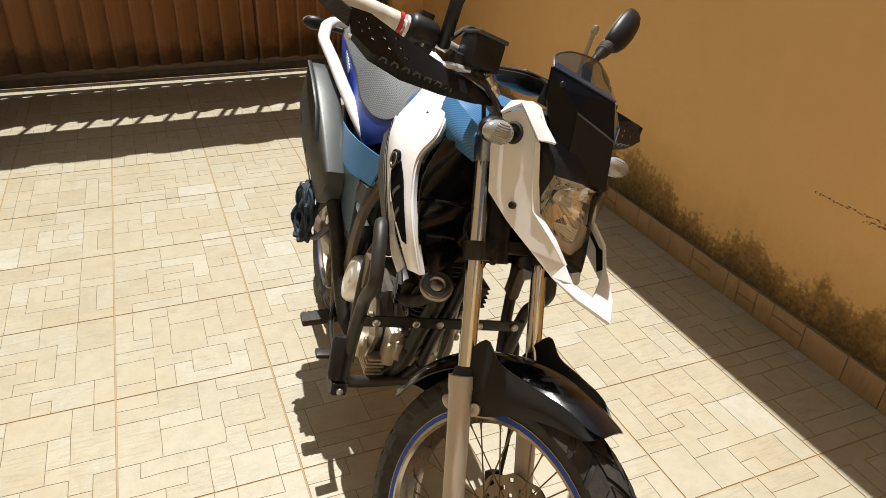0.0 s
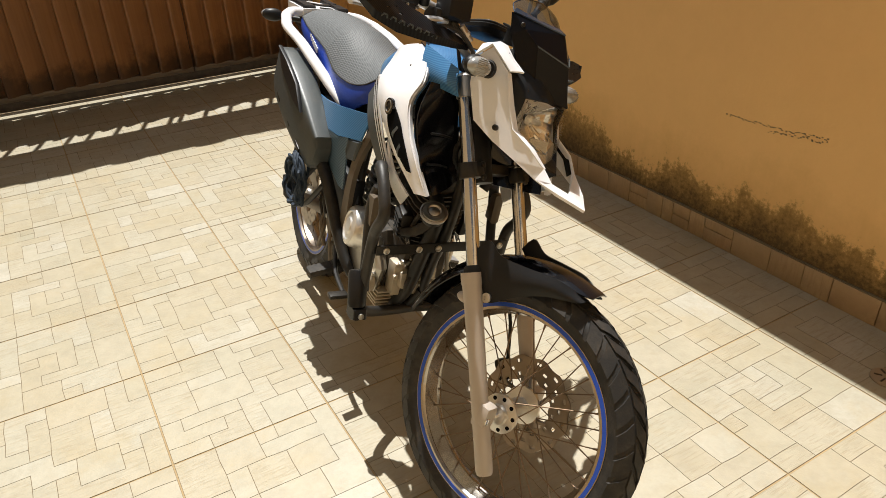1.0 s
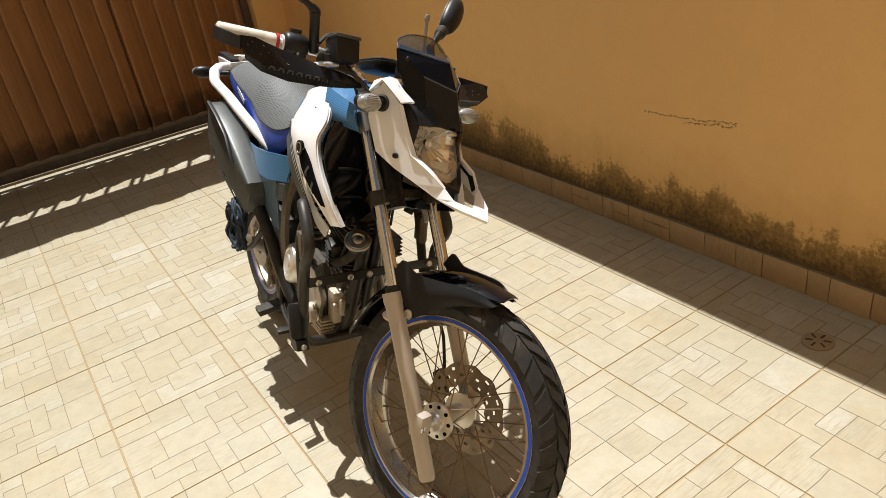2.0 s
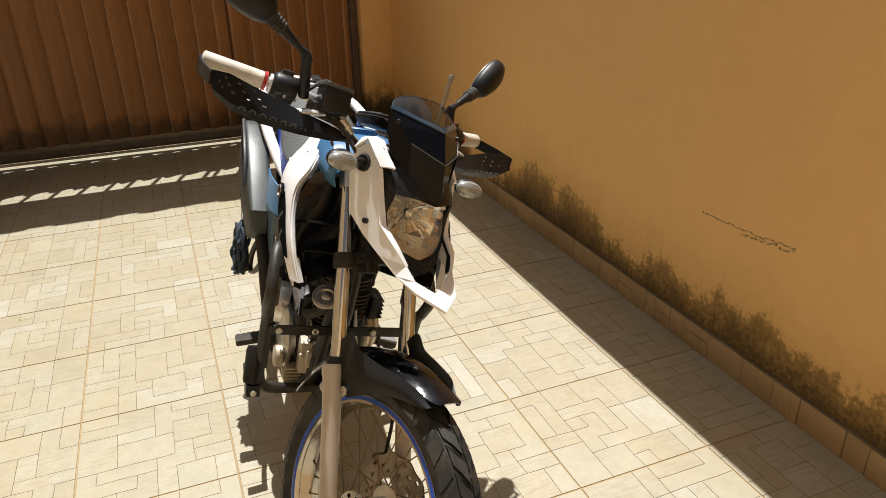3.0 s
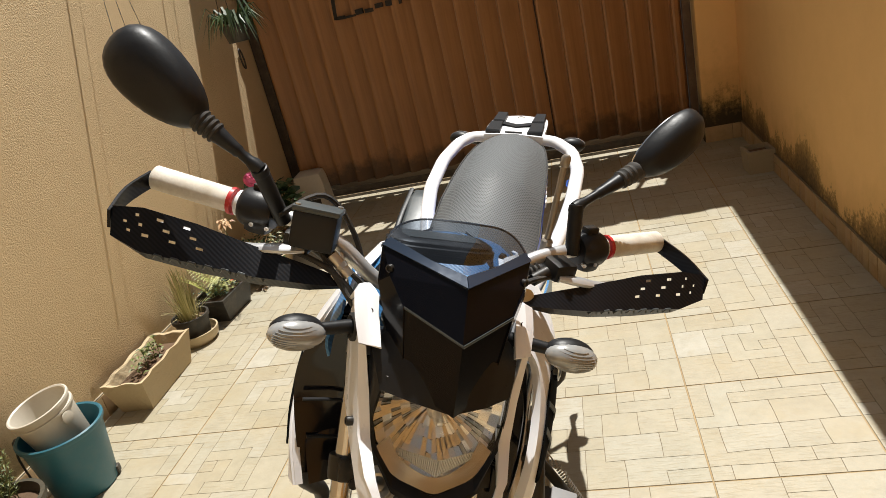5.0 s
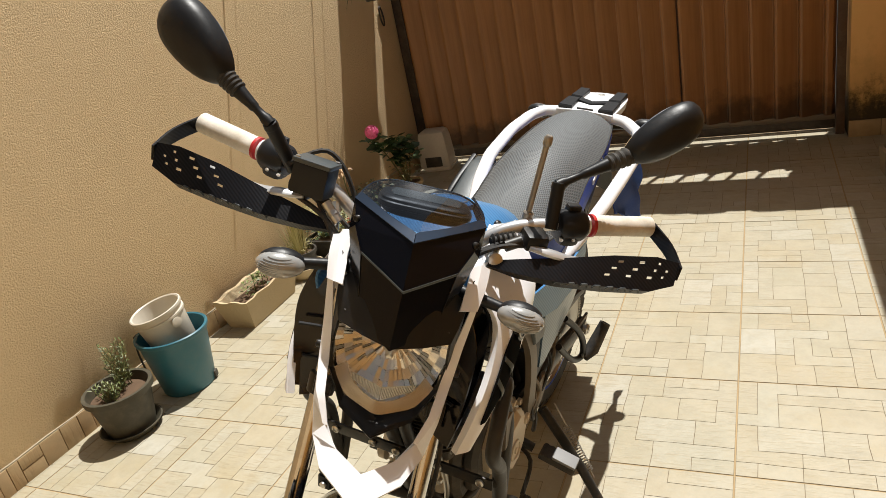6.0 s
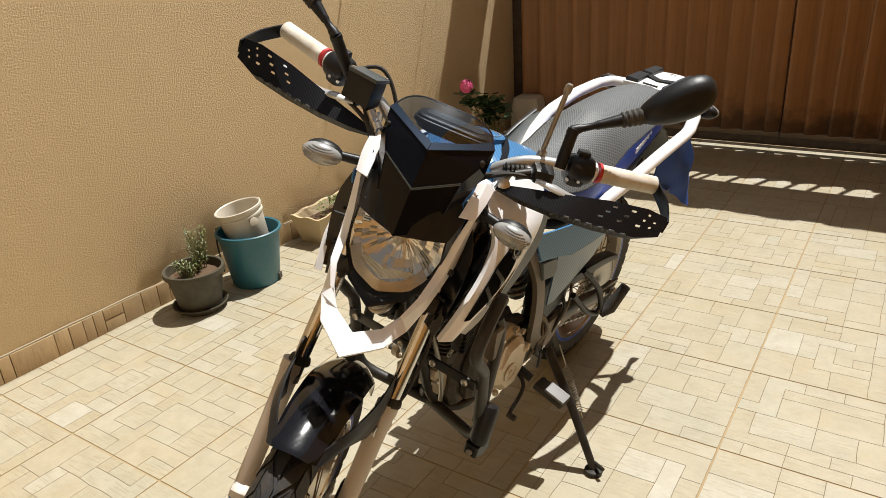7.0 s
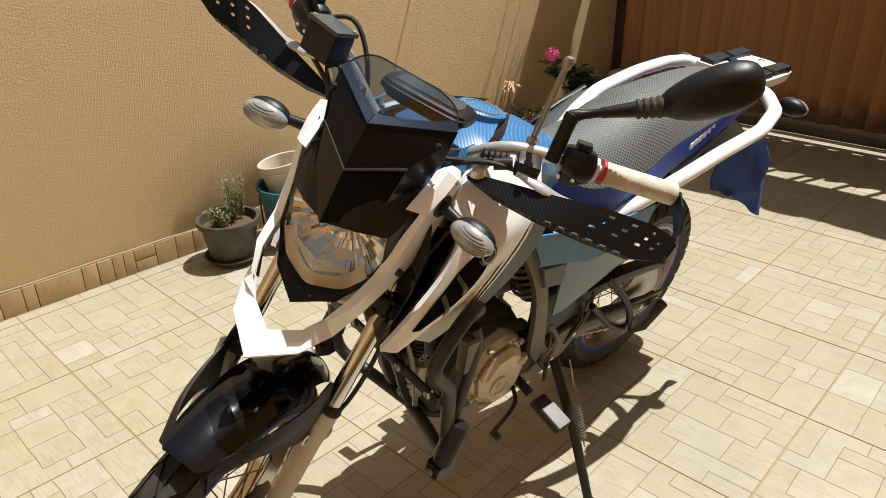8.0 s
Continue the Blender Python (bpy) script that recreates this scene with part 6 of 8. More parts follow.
for s in (-1, 1):
    g = Geo()
    sheet(g, [both([(0.125, 0.69, 0.76), (0.14, 0.74, 0.66), (0.14, 0.77, 0.56), (0.13, 0.8, 0.45), (0.12, 0.85, 0.38)], s), both([(0.125, 0.72, 0.765), (0.14, 0.775, 0.665), (0.14, 0.81, 0.56), (0.13, 0.85, 0.45), (0.12, 0.9, 0.4)], s)], 1, 4, 0.014 * s)
    bp("frame_plate", g, SAND_FRAME, None, "dusty frame side plate")
    g = Geo()
    tube(g, both([(0.1, 0.86, 0.42), (0.105, 1.1, 0.38), (0.105, 1.36, 0.315), (0.105, 1.43, 0.31)], s), [0.02, 0.018, 0.017, 0.016], 12, 4, False, 1.3)
    bp("swingarm", g, BLACK_METAL if s > 0 else SAND_FRAME, None, "dusty swingarm leg")
g = Geo()
tube(g, [(0, 0.82, 0.72), (0, 0.95, 0.46)], 0.03, 14)
shock = bp("rear_shock", g, BLACK_METAL)
g = Geo()
ax_, u_, w_ = frame_of((0, 0.13, -0.26))
tube(g, [Vector((0, 0.82, 0.72)).lerp(Vector((0, 0.95, 0.46)), 0.08 + 0.84 * k / 150) + (u_ * math.cos(k * 0.38) + w_ * math.sin(k * 0.38)) * 0.04 for k in range(151)], 0.005, 6)
bp("shock_spring", g, GREY_SPRING, shock)
# chain, sprocket and guard on the left
g = Geo()
lathe(g, [(0.03, 0), (0.098, 0), (0.104, 0.002), (0.098, 0.005), (0.03, 0.005)], (0.07, 1.395, 0.31), (1, 0, 0), 42)
for k in range(42):
    a = 2 * math.pi * k / 42
    block(g, (0.0725, 1.395 + 0.104 * math.sin(a), 0.31 + 0.104 * math.cos(a)), (0.005, 0.007, 0.01), (math.degrees(-a), 0, 0), 0)
bp("rear_sprocket", g, GREY_SPRING, rear_wheel, "steel rear sprocket")
g = Geo()
loop = spline([(0.0725, 0.80, 0.43), (0.0725, 0.76, 0.40), (0.0725, 0.79, 0.365), (0.0725, 1.1, 0.29), (0.0725, 1.38, 0.203), (0.0725, 1.47, 0.23), (0.0725, 1.502, 0.31), (0.0725, 1.46, 0.39), (0.0725, 1.39, 0.417), (0.0725, 1.1, 0.43)], 16, True)
for i in range(0, len(loop), 2):
    a, b = loop[i], loop[(i + 1) % len(loop)]
    tube(g, [a, b], 0.0065, 6)
tube(g, loop, 0.0042, 6, 0, True)
bp("chain", g, GREY_SPRING, None, "dusty drive chain")
g = Geo()
sheet(g, [[(0.06, 0.95, 0.48), (0.06, 1.15, 0.478), (0.06, 1.35, 0.45), (0.06, 1.45, 0.42)], [(0.095, 0.95, 0.478), (0.095, 1.15, 0.476), (0.095, 1.35, 0.448), (0.095, 1.45, 0.418)], [(0.096, 0.95, 0.45), (0.096, 1.15, 0.448), (0.096, 1.35, 0.425), (0.096, 1.45, 0.405)]], 2, 4, 0.003)
bp("chain_guard", g, BLACK_PLASTIC, None, "black chain guard")

g = Geo()
prism(g, [(0.93, 0.36), (1.12, 0.345), (1.3, 0.3), (1.44, 0.29), (1.46, 0.33), (1.3, 0.35), (1.1, 0.395), (0.95, 0.41)], 0.108, 0.116, "x", 0.003)
sp_ = bp("swingarm_plate", g, SAND_FRAME, None, "dusty pressed plate along the swingarm")
for y, z in ((1.0, 0.385), (1.15, 0.365), (1.34, 0.32), (1.42, 0.31)):
    g = Geo()
    lathe(g, [(0.011, 0), (0.011, 0.004), (0.006, 0.007), (0.0001, 0.007)], (0.116, y, z), (1, 0, 0), 10)
    bp("bolt", g, SILVER, sp_)
g = Geo()
tube(g, [(0.105, 1.395, 0.31), (0.14, 1.395, 0.31)], 0.012, 12)
lathe(g, [(0.02, 0), (0.02, 0.006), (0.015, 0.01), (0.0001, 0.01)], (0.128, 1.395, 0.31), (1, 0, 0), 6)
bp("rear_axle", g, SILVER, None, "rear axle nut")

# ---- engine ----
g = Geo()
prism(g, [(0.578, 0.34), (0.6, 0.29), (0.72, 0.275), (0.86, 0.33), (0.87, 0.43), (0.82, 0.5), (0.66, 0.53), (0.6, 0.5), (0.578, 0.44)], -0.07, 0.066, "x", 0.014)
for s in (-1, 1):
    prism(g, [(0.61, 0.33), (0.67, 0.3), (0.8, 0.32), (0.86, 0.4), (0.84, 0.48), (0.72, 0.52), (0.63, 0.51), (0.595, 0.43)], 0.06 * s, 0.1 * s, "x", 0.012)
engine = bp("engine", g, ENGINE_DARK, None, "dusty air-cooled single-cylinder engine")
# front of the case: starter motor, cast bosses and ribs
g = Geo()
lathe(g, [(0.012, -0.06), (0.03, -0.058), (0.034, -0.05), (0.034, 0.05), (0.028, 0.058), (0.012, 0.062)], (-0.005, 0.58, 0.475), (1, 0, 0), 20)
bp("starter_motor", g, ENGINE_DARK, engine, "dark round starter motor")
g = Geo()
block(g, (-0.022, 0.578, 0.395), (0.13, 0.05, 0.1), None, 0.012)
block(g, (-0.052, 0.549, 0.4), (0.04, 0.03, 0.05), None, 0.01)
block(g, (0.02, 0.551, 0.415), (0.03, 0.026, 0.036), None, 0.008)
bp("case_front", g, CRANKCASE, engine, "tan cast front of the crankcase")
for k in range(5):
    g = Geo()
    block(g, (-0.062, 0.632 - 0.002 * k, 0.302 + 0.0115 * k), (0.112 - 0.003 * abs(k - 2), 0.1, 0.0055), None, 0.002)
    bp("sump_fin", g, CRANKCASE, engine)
re_ = random.Random(17)
for k in range(16):
    g = Geo()
    x, z = re_.uniform(-0.062, 0.062), re_.uniform(0.37, 0.47)
    if k % 3:
        lathe(g, [(0.007, 0), (0.007, 0.01), (0.0045, 0.013), (0.0001, 0.013)], (x - 0.022, 0.555, z), (re_.uniform(-.3, .3), -1, re_.uniform(-.2, .3)), 7)
    else:
        block(g, (x - 0.022, 0.551, z), (re_.uniform(0.008, 0.03), 0.014, re_.uniform(0.006, 0.02)), (re_.uniform(-20, 20), re_.uniform(-30, 30), 0), 0.003)
    bp("cast_boss", g, SILVER if k % 2 else CRANKCASE, engine)
# drain and oil lines across the front
for k, pts in enumerate(([(-0.05, 0.545, 0.36), (-0.055, 0.525, 0.41), (-0.02, 0.52, 0.45), (0.02, 0.53, 0.5)], [(0.055, 0.545, 0.35), (0.06, 0.53, 0.42), (0.045, 0.52, 0.5), (0.03, 0.5, 0.58)], [(-0.06, 0.54, 0.5), (-0.08, 0.52, 0.55), (-0.07, 0.49, 0.62)])):
    g = Geo()
    tube(g, pts, 0.006, 8, 5)
    bp("oil_line", g, (BLACK_METAL, GREY_SPRING, RUBBER)[k], engine)
g = Geo()
cyl0, cyl1 = Vector((0.0, 0.602, 0.49)), Vector((0.0, 0.54, 0.7))
cd = (cyl1 - cyl0).normalized()
cm = Matrix.Rotation(math.atan2(-cd.y, cd.z), 3, "X")


def fin_ring(t, hw, hd, th):
    """A cooling fin with rounded corners."""
    c = cyl0.lerp(cyl1, t)
    out = []
    for h in (-th / 2, th / 2):
        out.append([c + cm @ Vector((hw * math.copysign(abs(math.cos(a)) ** 0.5, math.cos(a)), hd * math.copysign(abs(math.sin(a)) ** 0.5, math.sin(a)), h)) for a in [2 * math.pi * k / 24 for k in range(24)]])
    return out


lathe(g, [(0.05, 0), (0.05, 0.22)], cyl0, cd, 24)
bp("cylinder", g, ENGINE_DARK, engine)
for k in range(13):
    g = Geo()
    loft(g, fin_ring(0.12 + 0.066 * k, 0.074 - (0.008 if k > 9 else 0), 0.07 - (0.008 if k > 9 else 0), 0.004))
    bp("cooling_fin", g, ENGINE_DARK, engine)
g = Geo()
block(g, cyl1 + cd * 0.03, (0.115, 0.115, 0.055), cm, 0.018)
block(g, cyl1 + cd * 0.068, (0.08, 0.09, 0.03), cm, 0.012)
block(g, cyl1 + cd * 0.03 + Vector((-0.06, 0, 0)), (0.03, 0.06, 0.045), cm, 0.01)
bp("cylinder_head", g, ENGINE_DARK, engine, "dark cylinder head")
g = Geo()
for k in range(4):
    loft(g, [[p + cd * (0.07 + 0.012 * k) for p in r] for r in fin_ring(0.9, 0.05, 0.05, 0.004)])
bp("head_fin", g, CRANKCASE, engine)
g = Geo()
lathe(g, [(0.02, 0), (0.024, 0.004), (0.024, 0.014), (0.018, 0.02), (0.008, 0.022)], cyl1 + cd * 0.03 + Vector((-0.075, 0, 0)), (-1, 0, 0), 16)
bp("cam_cap", g, SILVER, engine)
# spark plug, ignition lead, regulator box with fins, coil spring clips
g = Geo()
tube(g, [cyl1 + Vector((-0.06, -0.03, 0.02)), cyl1 + Vector((-0.09, -0.05, 0.04)), cyl1 + Vector((-0.08, -0.03, 0.1)), cyl1 + Vector((-0.03, 0.03, 0.16))], [0.009, 0.008, 0.004, 0.004], 8, 5)
bp("plug_lead", g, RUBBER, engine)
for s in (-1, 1):
    g = Geo()
    block(g, (0.085 * s, 0.545, 0.575), (0.03, 0.055, 0.07), (12, 0, 10 * s), 0.006)
    for k in range(5):
        block(g, (0.102 * s, 0.545, 0.55 + 0.012 * k), (0.012, 0.05, 0.003), (12, 0, 10 * s), 0)
    bp("regulator", g, BLACK_METAL, engine, "black finned box")
    g = Geo()
    tube(g, [Vector((0.075 * s, 0.52 + 0.0008 * k + 0.009 * math.cos(k * 0.8), 0.52 + 0.0007 * k + 0.009 * math.sin(k * 0.8))) for k in range(70)], 0.0016, 5)
    bp("clip_spring", g, GREY_SPRING, engine)
# right clutch cover
g = Geo()
prism(g, [(0.6, 0.34), (0.67, 0.315), (0.78, 0.34), (0.815, 0.41), (0.79, 0.48), (0.72, 0.5), (0.62, 0.49), (0.57, 0.42)], -0.095, -0.128, "x", 0.012)
cc = bp("clutch_cover", g, SILVER, engine, "bright cast clutch cover")
g = Geo()
lathe(g, [(0.06, -0.02), (0.06, 0.016), (0.054, 0.026), (0.042, 0.03), (0.038, 0.026), (0.025, 0.027), (0.021, 0.031), (0.0001, 0.032)], (-0.13, 0.735, 0.475), (-1, 0.12, 0.2), 32)
bp("clutch_dome", g, POLISHED, cc, "polished round clutch dome")
for k in range(8):
    a = 2 * math.pi * k / 8 + 0.2
    g = Geo()
    lathe(g, [(0.007, 0), (0.007, 0.009), (0.004, 0.011), (0.0001, 0.011)], (-0.124, 0.695 + 0.108 * math.cos(a), 0.415 + 0.082 * math.sin(a)), (-1, 0, 0), 7)
    bp("cover_bolt", g, SILVER, cc)
g = Geo()
lathe(g, [(0.03, 0), (0.03, 0.018), (0.024, 0.022), (0.0001, 0.022)], (-0.125, 0.61, 0.37), (-1, 0, 0), 20)
bp("oil_filter_cap", g, CRANKCASE, cc)
# left generator cover with bolts
g = Geo()
oc = [(0.625, 0.45), (0.64, 0.37), (0.685, 0.322), (0.745, 0.322), (0.788, 0.365), (0.802, 0.43), (0.778, 0.49), (0.735, 0.516), (0.67, 0.508)]
prism(g, oc, 0.08, 0.128, "x", 0.012)
prism(g, [(0.712 + (y - 0.712) * 0.8, 0.415 + (z - 0.415) * 0.8) for y, z in oc], 0.12, 0.152, "x", 0.014)
gc = bp("generator_cover", g, CAST_PALE, engine, "faceted sand-coloured generator cover", False, 20)
for (y, z), r_ in (((0.697, 0.408), 0.026), ((0.765, 0.45), 0.014)):
    g = Geo()
    lathe(g, [(r_, 0), (r_, 0.006), (r_ * 0.84, 0.008), (r_ * 0.8, 0.005), (r_ * 0.3, 0.005), (r_ * 0.26, 0.008), (0.0001, 0.008)], (0.15, y, z), (1, 0, 0), 24)
    bp("cover_plug", g, CAST_PALE, gc, "round plug with a slot")
for y, z in oc[::1]:
    g = Geo()
    p_ = (0.712 + (y - 0.712) * 0.93, 0.415 + (z - 0.415) * 0.93)
    lathe(g, [(0.009, 0), (0.009, 0.008), (0.006, 0.01), (0.006, 0.007), (0.0001, 0.007)], (0.126, p_[0], p_[1]), (1, 0, 0), 8)
    bp("cover_bolt", g, CAST_PALE, gc)
g = Geo()
prism(g, [(0.78, 0.35), (0.86, 0.34), (0.89, 0.4), (0.86, 0.47), (0.8, 0.48)], 0.09, 0.128, "x", 0.01)
bp("sprocket_cover", g, BLACK_PLASTIC, engine)
g = Geo()
tube(g, [(-0.05, 0.45, 0.62), (-0.08, 0.49, 0.57), (-0.1, 0.55, 0.55)], 0.013, 10, 4)
tube(g, [(0.05, 0.6, 0.7), (0.06, 0.75, 0.7), (0.03, 0.85, 0.68)], 0.025, 12, 4)
bp("intake_hose", g, RUBBER, engine)
# black horn and wiring at the head
g = Geo()
lathe(g, [(0.012, -0.03), (0.027, -0.026), (0.03, -0.012), (0.03, -0.004)], (-0.066, 0.43, 0.648), (-0.2, -0.5, 0.85), 20)
horn = bp("horn", g, BLACK_METAL, None, "round horn with a bright pressed rim")
g = Geo()
lathe(g, [(0.03, -0.004), (0.035, -0.003), (0.0355, 0.001), (0.032, 0.003), (0.029, 0.002), (0.028, 0.006), (0.018, 0.008), (0.014, 0.005), (0.006, 0.011), (0.0001, 0.011)], (-0.066, 0.43, 0.648), (-0.2, -0.5, 0.85), 24)
bp("horn_rim", g, SILVER, horn, "bright pressed horn rim")
rw = random.Random(21)
for k in range(16):
    g = Geo()
    x = rw.uniform(-0.09, 0.09)
    tube(g, [(x, 0.44, 0.86), (x + rw.uniform(-.03, .03), 0.42 + rw.uniform(-.03, .03), 0.8), (x * 0.6 + rw.uniform(-.02, .02), 0.46, 0.74), (x * 0.8, 0.52, 0.68 + rw.uniform(-.04, .04))], rw.uniform(0.003, 0.006), 6, 5)
    bp("wiring", g, RUBBER)
# air boxes, hoses and footrest plates
for s in (-1, 1):
    g = Geo()
    block(g, (0.1 * s, 0.93, 0.52), (0.05, 0.16, 0.14), (10, 0, 0), 0.012)
    bp("air_box", g, BLACK_PLASTIC)
    for k in range(7):
        g = Geo()
        y, z = rw.uniform(0.88, 1.05), rw.uniform(0.36, 0.52)
        tube(g, [(0.12 * s, y, z), (0.135 * s, y + rw.uniform(-.03, .03), z - 0.05), (0.125 * s, y + rw.uniform(-.05, .05), z - 0.12)], rw.uniform(0.004, 0.008), 7, 4)
        bp("hose", g, BLACK_METAL if k % 2 else SAND_FRAME)
    g = Geo()
    prism(g, [(0.88, 0.42), (0.98, 0.43), (1.02, 0.39), (0.97, 0.34), (0.9, 0.33)], 0.118 * s, 0.128 * s, "x", 0.003)
    hang_plate = bp("peg_plate", g, SAND_FRAME, None, "dusty footrest plate")
    for y, z in ((0.9, 0.41), (0.99, 0.4), (0.92, 0.35)):
        g = Geo()
        lathe(g, [(0.007, 0), (0.007, 0.006), (0.0001, 0.007)], (0.128 * s, y, z), (s, 0, 0), 8)
        bp("bolt", g, SILVER, hang_plate)

# ---- engine guard ----
for s in (-1, 1):
    g = Geo()
    tube(g, both([(0.14, 0.55, 0.66), (0.17, 0.545, 0.715), (0.185, 0.51, 0.735), (0.195, 0.46, 0.705), (0.2, 0.425, 0.65), (0.2, 0.455, 0.6), (0.195, 0.48, 0.56), (0.195, 0.495, 0.46), (0.195, 0.505, 0.38), (0.175, 0.522, 0.33), (0.1, 0.555, 0.302), (0, 0.58, 0.29)], s), 0.0145, 14, 6)
    bar = bp("engine_guard", g, GUARD_TUBE, None, "black tubular engine guard")
    g = Geo()
    tube(g, both([(0.17, 0.545, 0.67), (0.18, 0.55, 0.62), (0.185, 0.53, 0.5), (0.19, 0.505, 0.4)], s), 0.0135, 12, 5)
    bp("guard_strut", g, GUARD_TUBE, bar)
    g = Geo()
    prism(g, [(0.515, 0.655), (0.55, 0.655), (0.555, 0.575), (0.52, 0.57)], 0.165 * s, 0.19 * s, "x", 0.005)
    bp("guard_bracket", g, SAND_FRAME, bar, "dusty bracket plate")
    g = Geo()
    a, b = Vector((0.207 * s, 0.52, 0.455)), Vector((0.215 * s, 0.48, 0.365))
    dd = (b - a)
    lathe(g, [(0.012, 0), (0.021, 0.002), (0.024, 0.012), (0.023, dd.length - 0.012), (0.02, dd.length - 0.002), (0.01, dd.length)], a, dd, 18)
    pad = bp("slider_pad", g, BLACK_PLASTIC, bar, "black crash slider")
    g = Geo()
    prism(g, [(0.46, 0.37), (0.51, 0.372), (0.515, 0.335), (0.485, 0.328), (0.455, 0.342)], 0.192 * s, 0.228 * s, "x", 0.004)
    bp("pad_foot", g, BLACK_PLASTIC, bar)
    g = Geo()
    lathe(g, [(0.008, 0), (0.008, 0.005), (0.0001, 0.006)], (0.21 * s, 0.456, 0.353), (0, -1, 0), 10)
    bp("bolt", g, SILVER, bar)
    g = Geo()
    block(g, (0.19 * s, 0.477, 0.535), (0.012, 0.014, 0.03), None, 0.004)
    bp("cross_clamp", g, BLACK_METAL, bar)
g = Geo()
block(g, (0, 0.462, 0.535), (0.38, 0.006, 0.026), None, 0.002)
cbar = bp("guard_cross_bar", g, BLACK_METAL, None, "flat black cross bar with bolts")
for x in (-0.165, -0.075, -0.02, 0.075, 0.165):
    g = Geo()
    lathe(g, [(0.009, 0), (0.009, 0.004), (0.005, 0.006), (0.005, 0.004), (0.0001, 0.004)], (x, 0.458, 0.535), (0, -1, 0), 10)
    bp("bolt", g, SILVER, cbar)

# ---- pegs, pedals, stand ----
for s in (-1, 1):
    g = Geo()
    tube(g, both([(0.1, 0.82, 0.33), (0.16, 0.825, 0.31)], s), 0.012, 10)
    peg = bp("footpeg_bracket", g, BLACK_METAL)
    g = Geo()
    shift = 0.02
    block(g, both([(0.205 + shift * s, 0.828, 0.298)], s)[0], (0.095, 0.045, 0.02), (0, 12 * s, 0), 0.006)
    for k in range(6):
        for dy in (-0.018, 0.018):
            block(g, both([(0.168 + shift * s + 0.015 * k, 0.828 + dy, 0.31 - 0.0031 * k)], s)[0], (0.008, 0.009, 0.01), None, 0)
    peg_body = bp("footpeg", g, RUBBER, peg, "toothed rider footpeg")
    if s > 0:
        # pale top of the left peg: sunlight painted as lighter rubber
        g = Geo()
        block(g, (0.242, 0.828, 0.307), (0.062, 0.042, 0.01), (0, 12, 0), 0.004)
        bp("peg_pad", g, PEG_LIT, peg_body, "rubber pad with sunlight put into its pale grey colour")
    # pillion peg on its looped bracket
    g = Geo()
    tube(g, both([(0.15, 1.03, 0.57), (0.17, 1.1, 0.5), (0.178, 1.15, 0.43), (0.175, 1.17, 0.37), (0.165, 1.1, 0.4), (0.15, 1.0, 0.5)], s), 0.009, 10, 5)
    pb = bp("pillion_bracket", g, BLACK_METAL, None, "black looped pillion bracket")
    g = Geo()
    if s > 0:
        tube(g, [(0.18, 1.175, 0.365), (0.195, 1.2, 0.38), (0.215, 1.235, 0.455)], [0.016, 0.021, 0.016], 10)
    else:
        tube(g, [(-0.18, 1.165, 0.37), (-0.2, 1.185, 0.4), (-0.205, 1.2, 0.46)], [0.016, 0.02, 0.016], 10)
    bp("pillion_peg", g, RUBBER, pb, "folded black pillion peg")
    g = Geo()
    lathe(g, [(0.009, 0), (0.009, 0.006), (0.0001, 0.007)], both([(0.176, 1.165, 0.375)], s)[0], (s, 0, 0), 10)
    bp("bolt", g, SILVER, pb)
g = Geo()
tube(g, [(0.13, 0.77, 0.36), (0.18, 0.74, 0.35), (0.185, 0.68, 0.298)], 0.0055, 8, 4)
gl = bp("gear_lever", g, BLACK_METAL, None, "thin gear lever")
g = Geo()
lathe(g, [(0.008, 0), (0.009, 0.003), (0.0075, 0.006), (0.009, 0.009), (0.0075, 0.012), (0.009, 0.015), (0.0075, 0.018), (0.009, 0.021), (0.006, 0.025)], (0.182, 0.677, 0.297), (1, 0, -0.1), 10)
bp("lever_rubber", g, RUBBER, gl)
g = Geo()
tube(g, [(-0.14, 0.86, 0.36), (-0.165, 0.78, 0.315), (-0.17, 0.69, 0.292)], 0.0075, 8, 4)
block(g, (-0.19, 0.675, 0.292), (0.055, 0.03, 0.012), None, 0.003)
bp("brake_pedal", g, BLACK_METAL, None, "toothed brake pedal")
g = Geo()
foot = Vector((0.388, 0.86, 0.1002))
piv = Vector((0.15, 0.905, 0.37))
tube(g, [piv, piv.lerp(foot, 0.5) + Vector((0, 0.006, 0.004)), foot], [0.013, 0.0125, 0.011], 12)
stand = bp("side_stand", g, BLACK_METAL, None, "black side stand with a coil spring")
g = Geo()
lean_up = Vector((-math.sin(radians(LEAN)), 0, math.cos(radians(LEAN))))
lathe(g, [(0.024, -0.011), (0.026, -0.004), (0.024, 0.002), (0.01, 0.004)], foot, lean_up, 18)
tube(g, [foot + Vector((-0.006, 0.01, 0.014)), foot + Vector((0.028, -0.012, 0.03))], 0.0055, 8)
bp("stand_foot", g, BLACK_METAL, stand)
g = Geo()
sa, sb_ = piv + Vector((0.02, 0.035, 0.0)), piv.lerp(foot, 0.62) + Vector((0.008, 0.02, 0.008))
ax, u_, w_ = frame_of(sb_ - sa)
ln = (sb_ - sa).length
tube(g, [sa + ax * (ln * (0.3 + 0.6 * k / 180)) + (u_ * math.cos(k * 0.63) + w_ * math.sin(k * 0.63)) * 0.0075 for k in range(181)], 0.0017, 5)
tube(g, [sa, sa.lerp(sb_, 0.3)], 0.002, 6)
tube(g, [sa.lerp(sb_, 0.9), sb_], 0.002, 6)
bp("stand_spring", g, GREY_SPRING, stand, "zinc coil spring")

# ---- things hung on the motorcycle ----
g = Geo()
rb = random.Random(5)
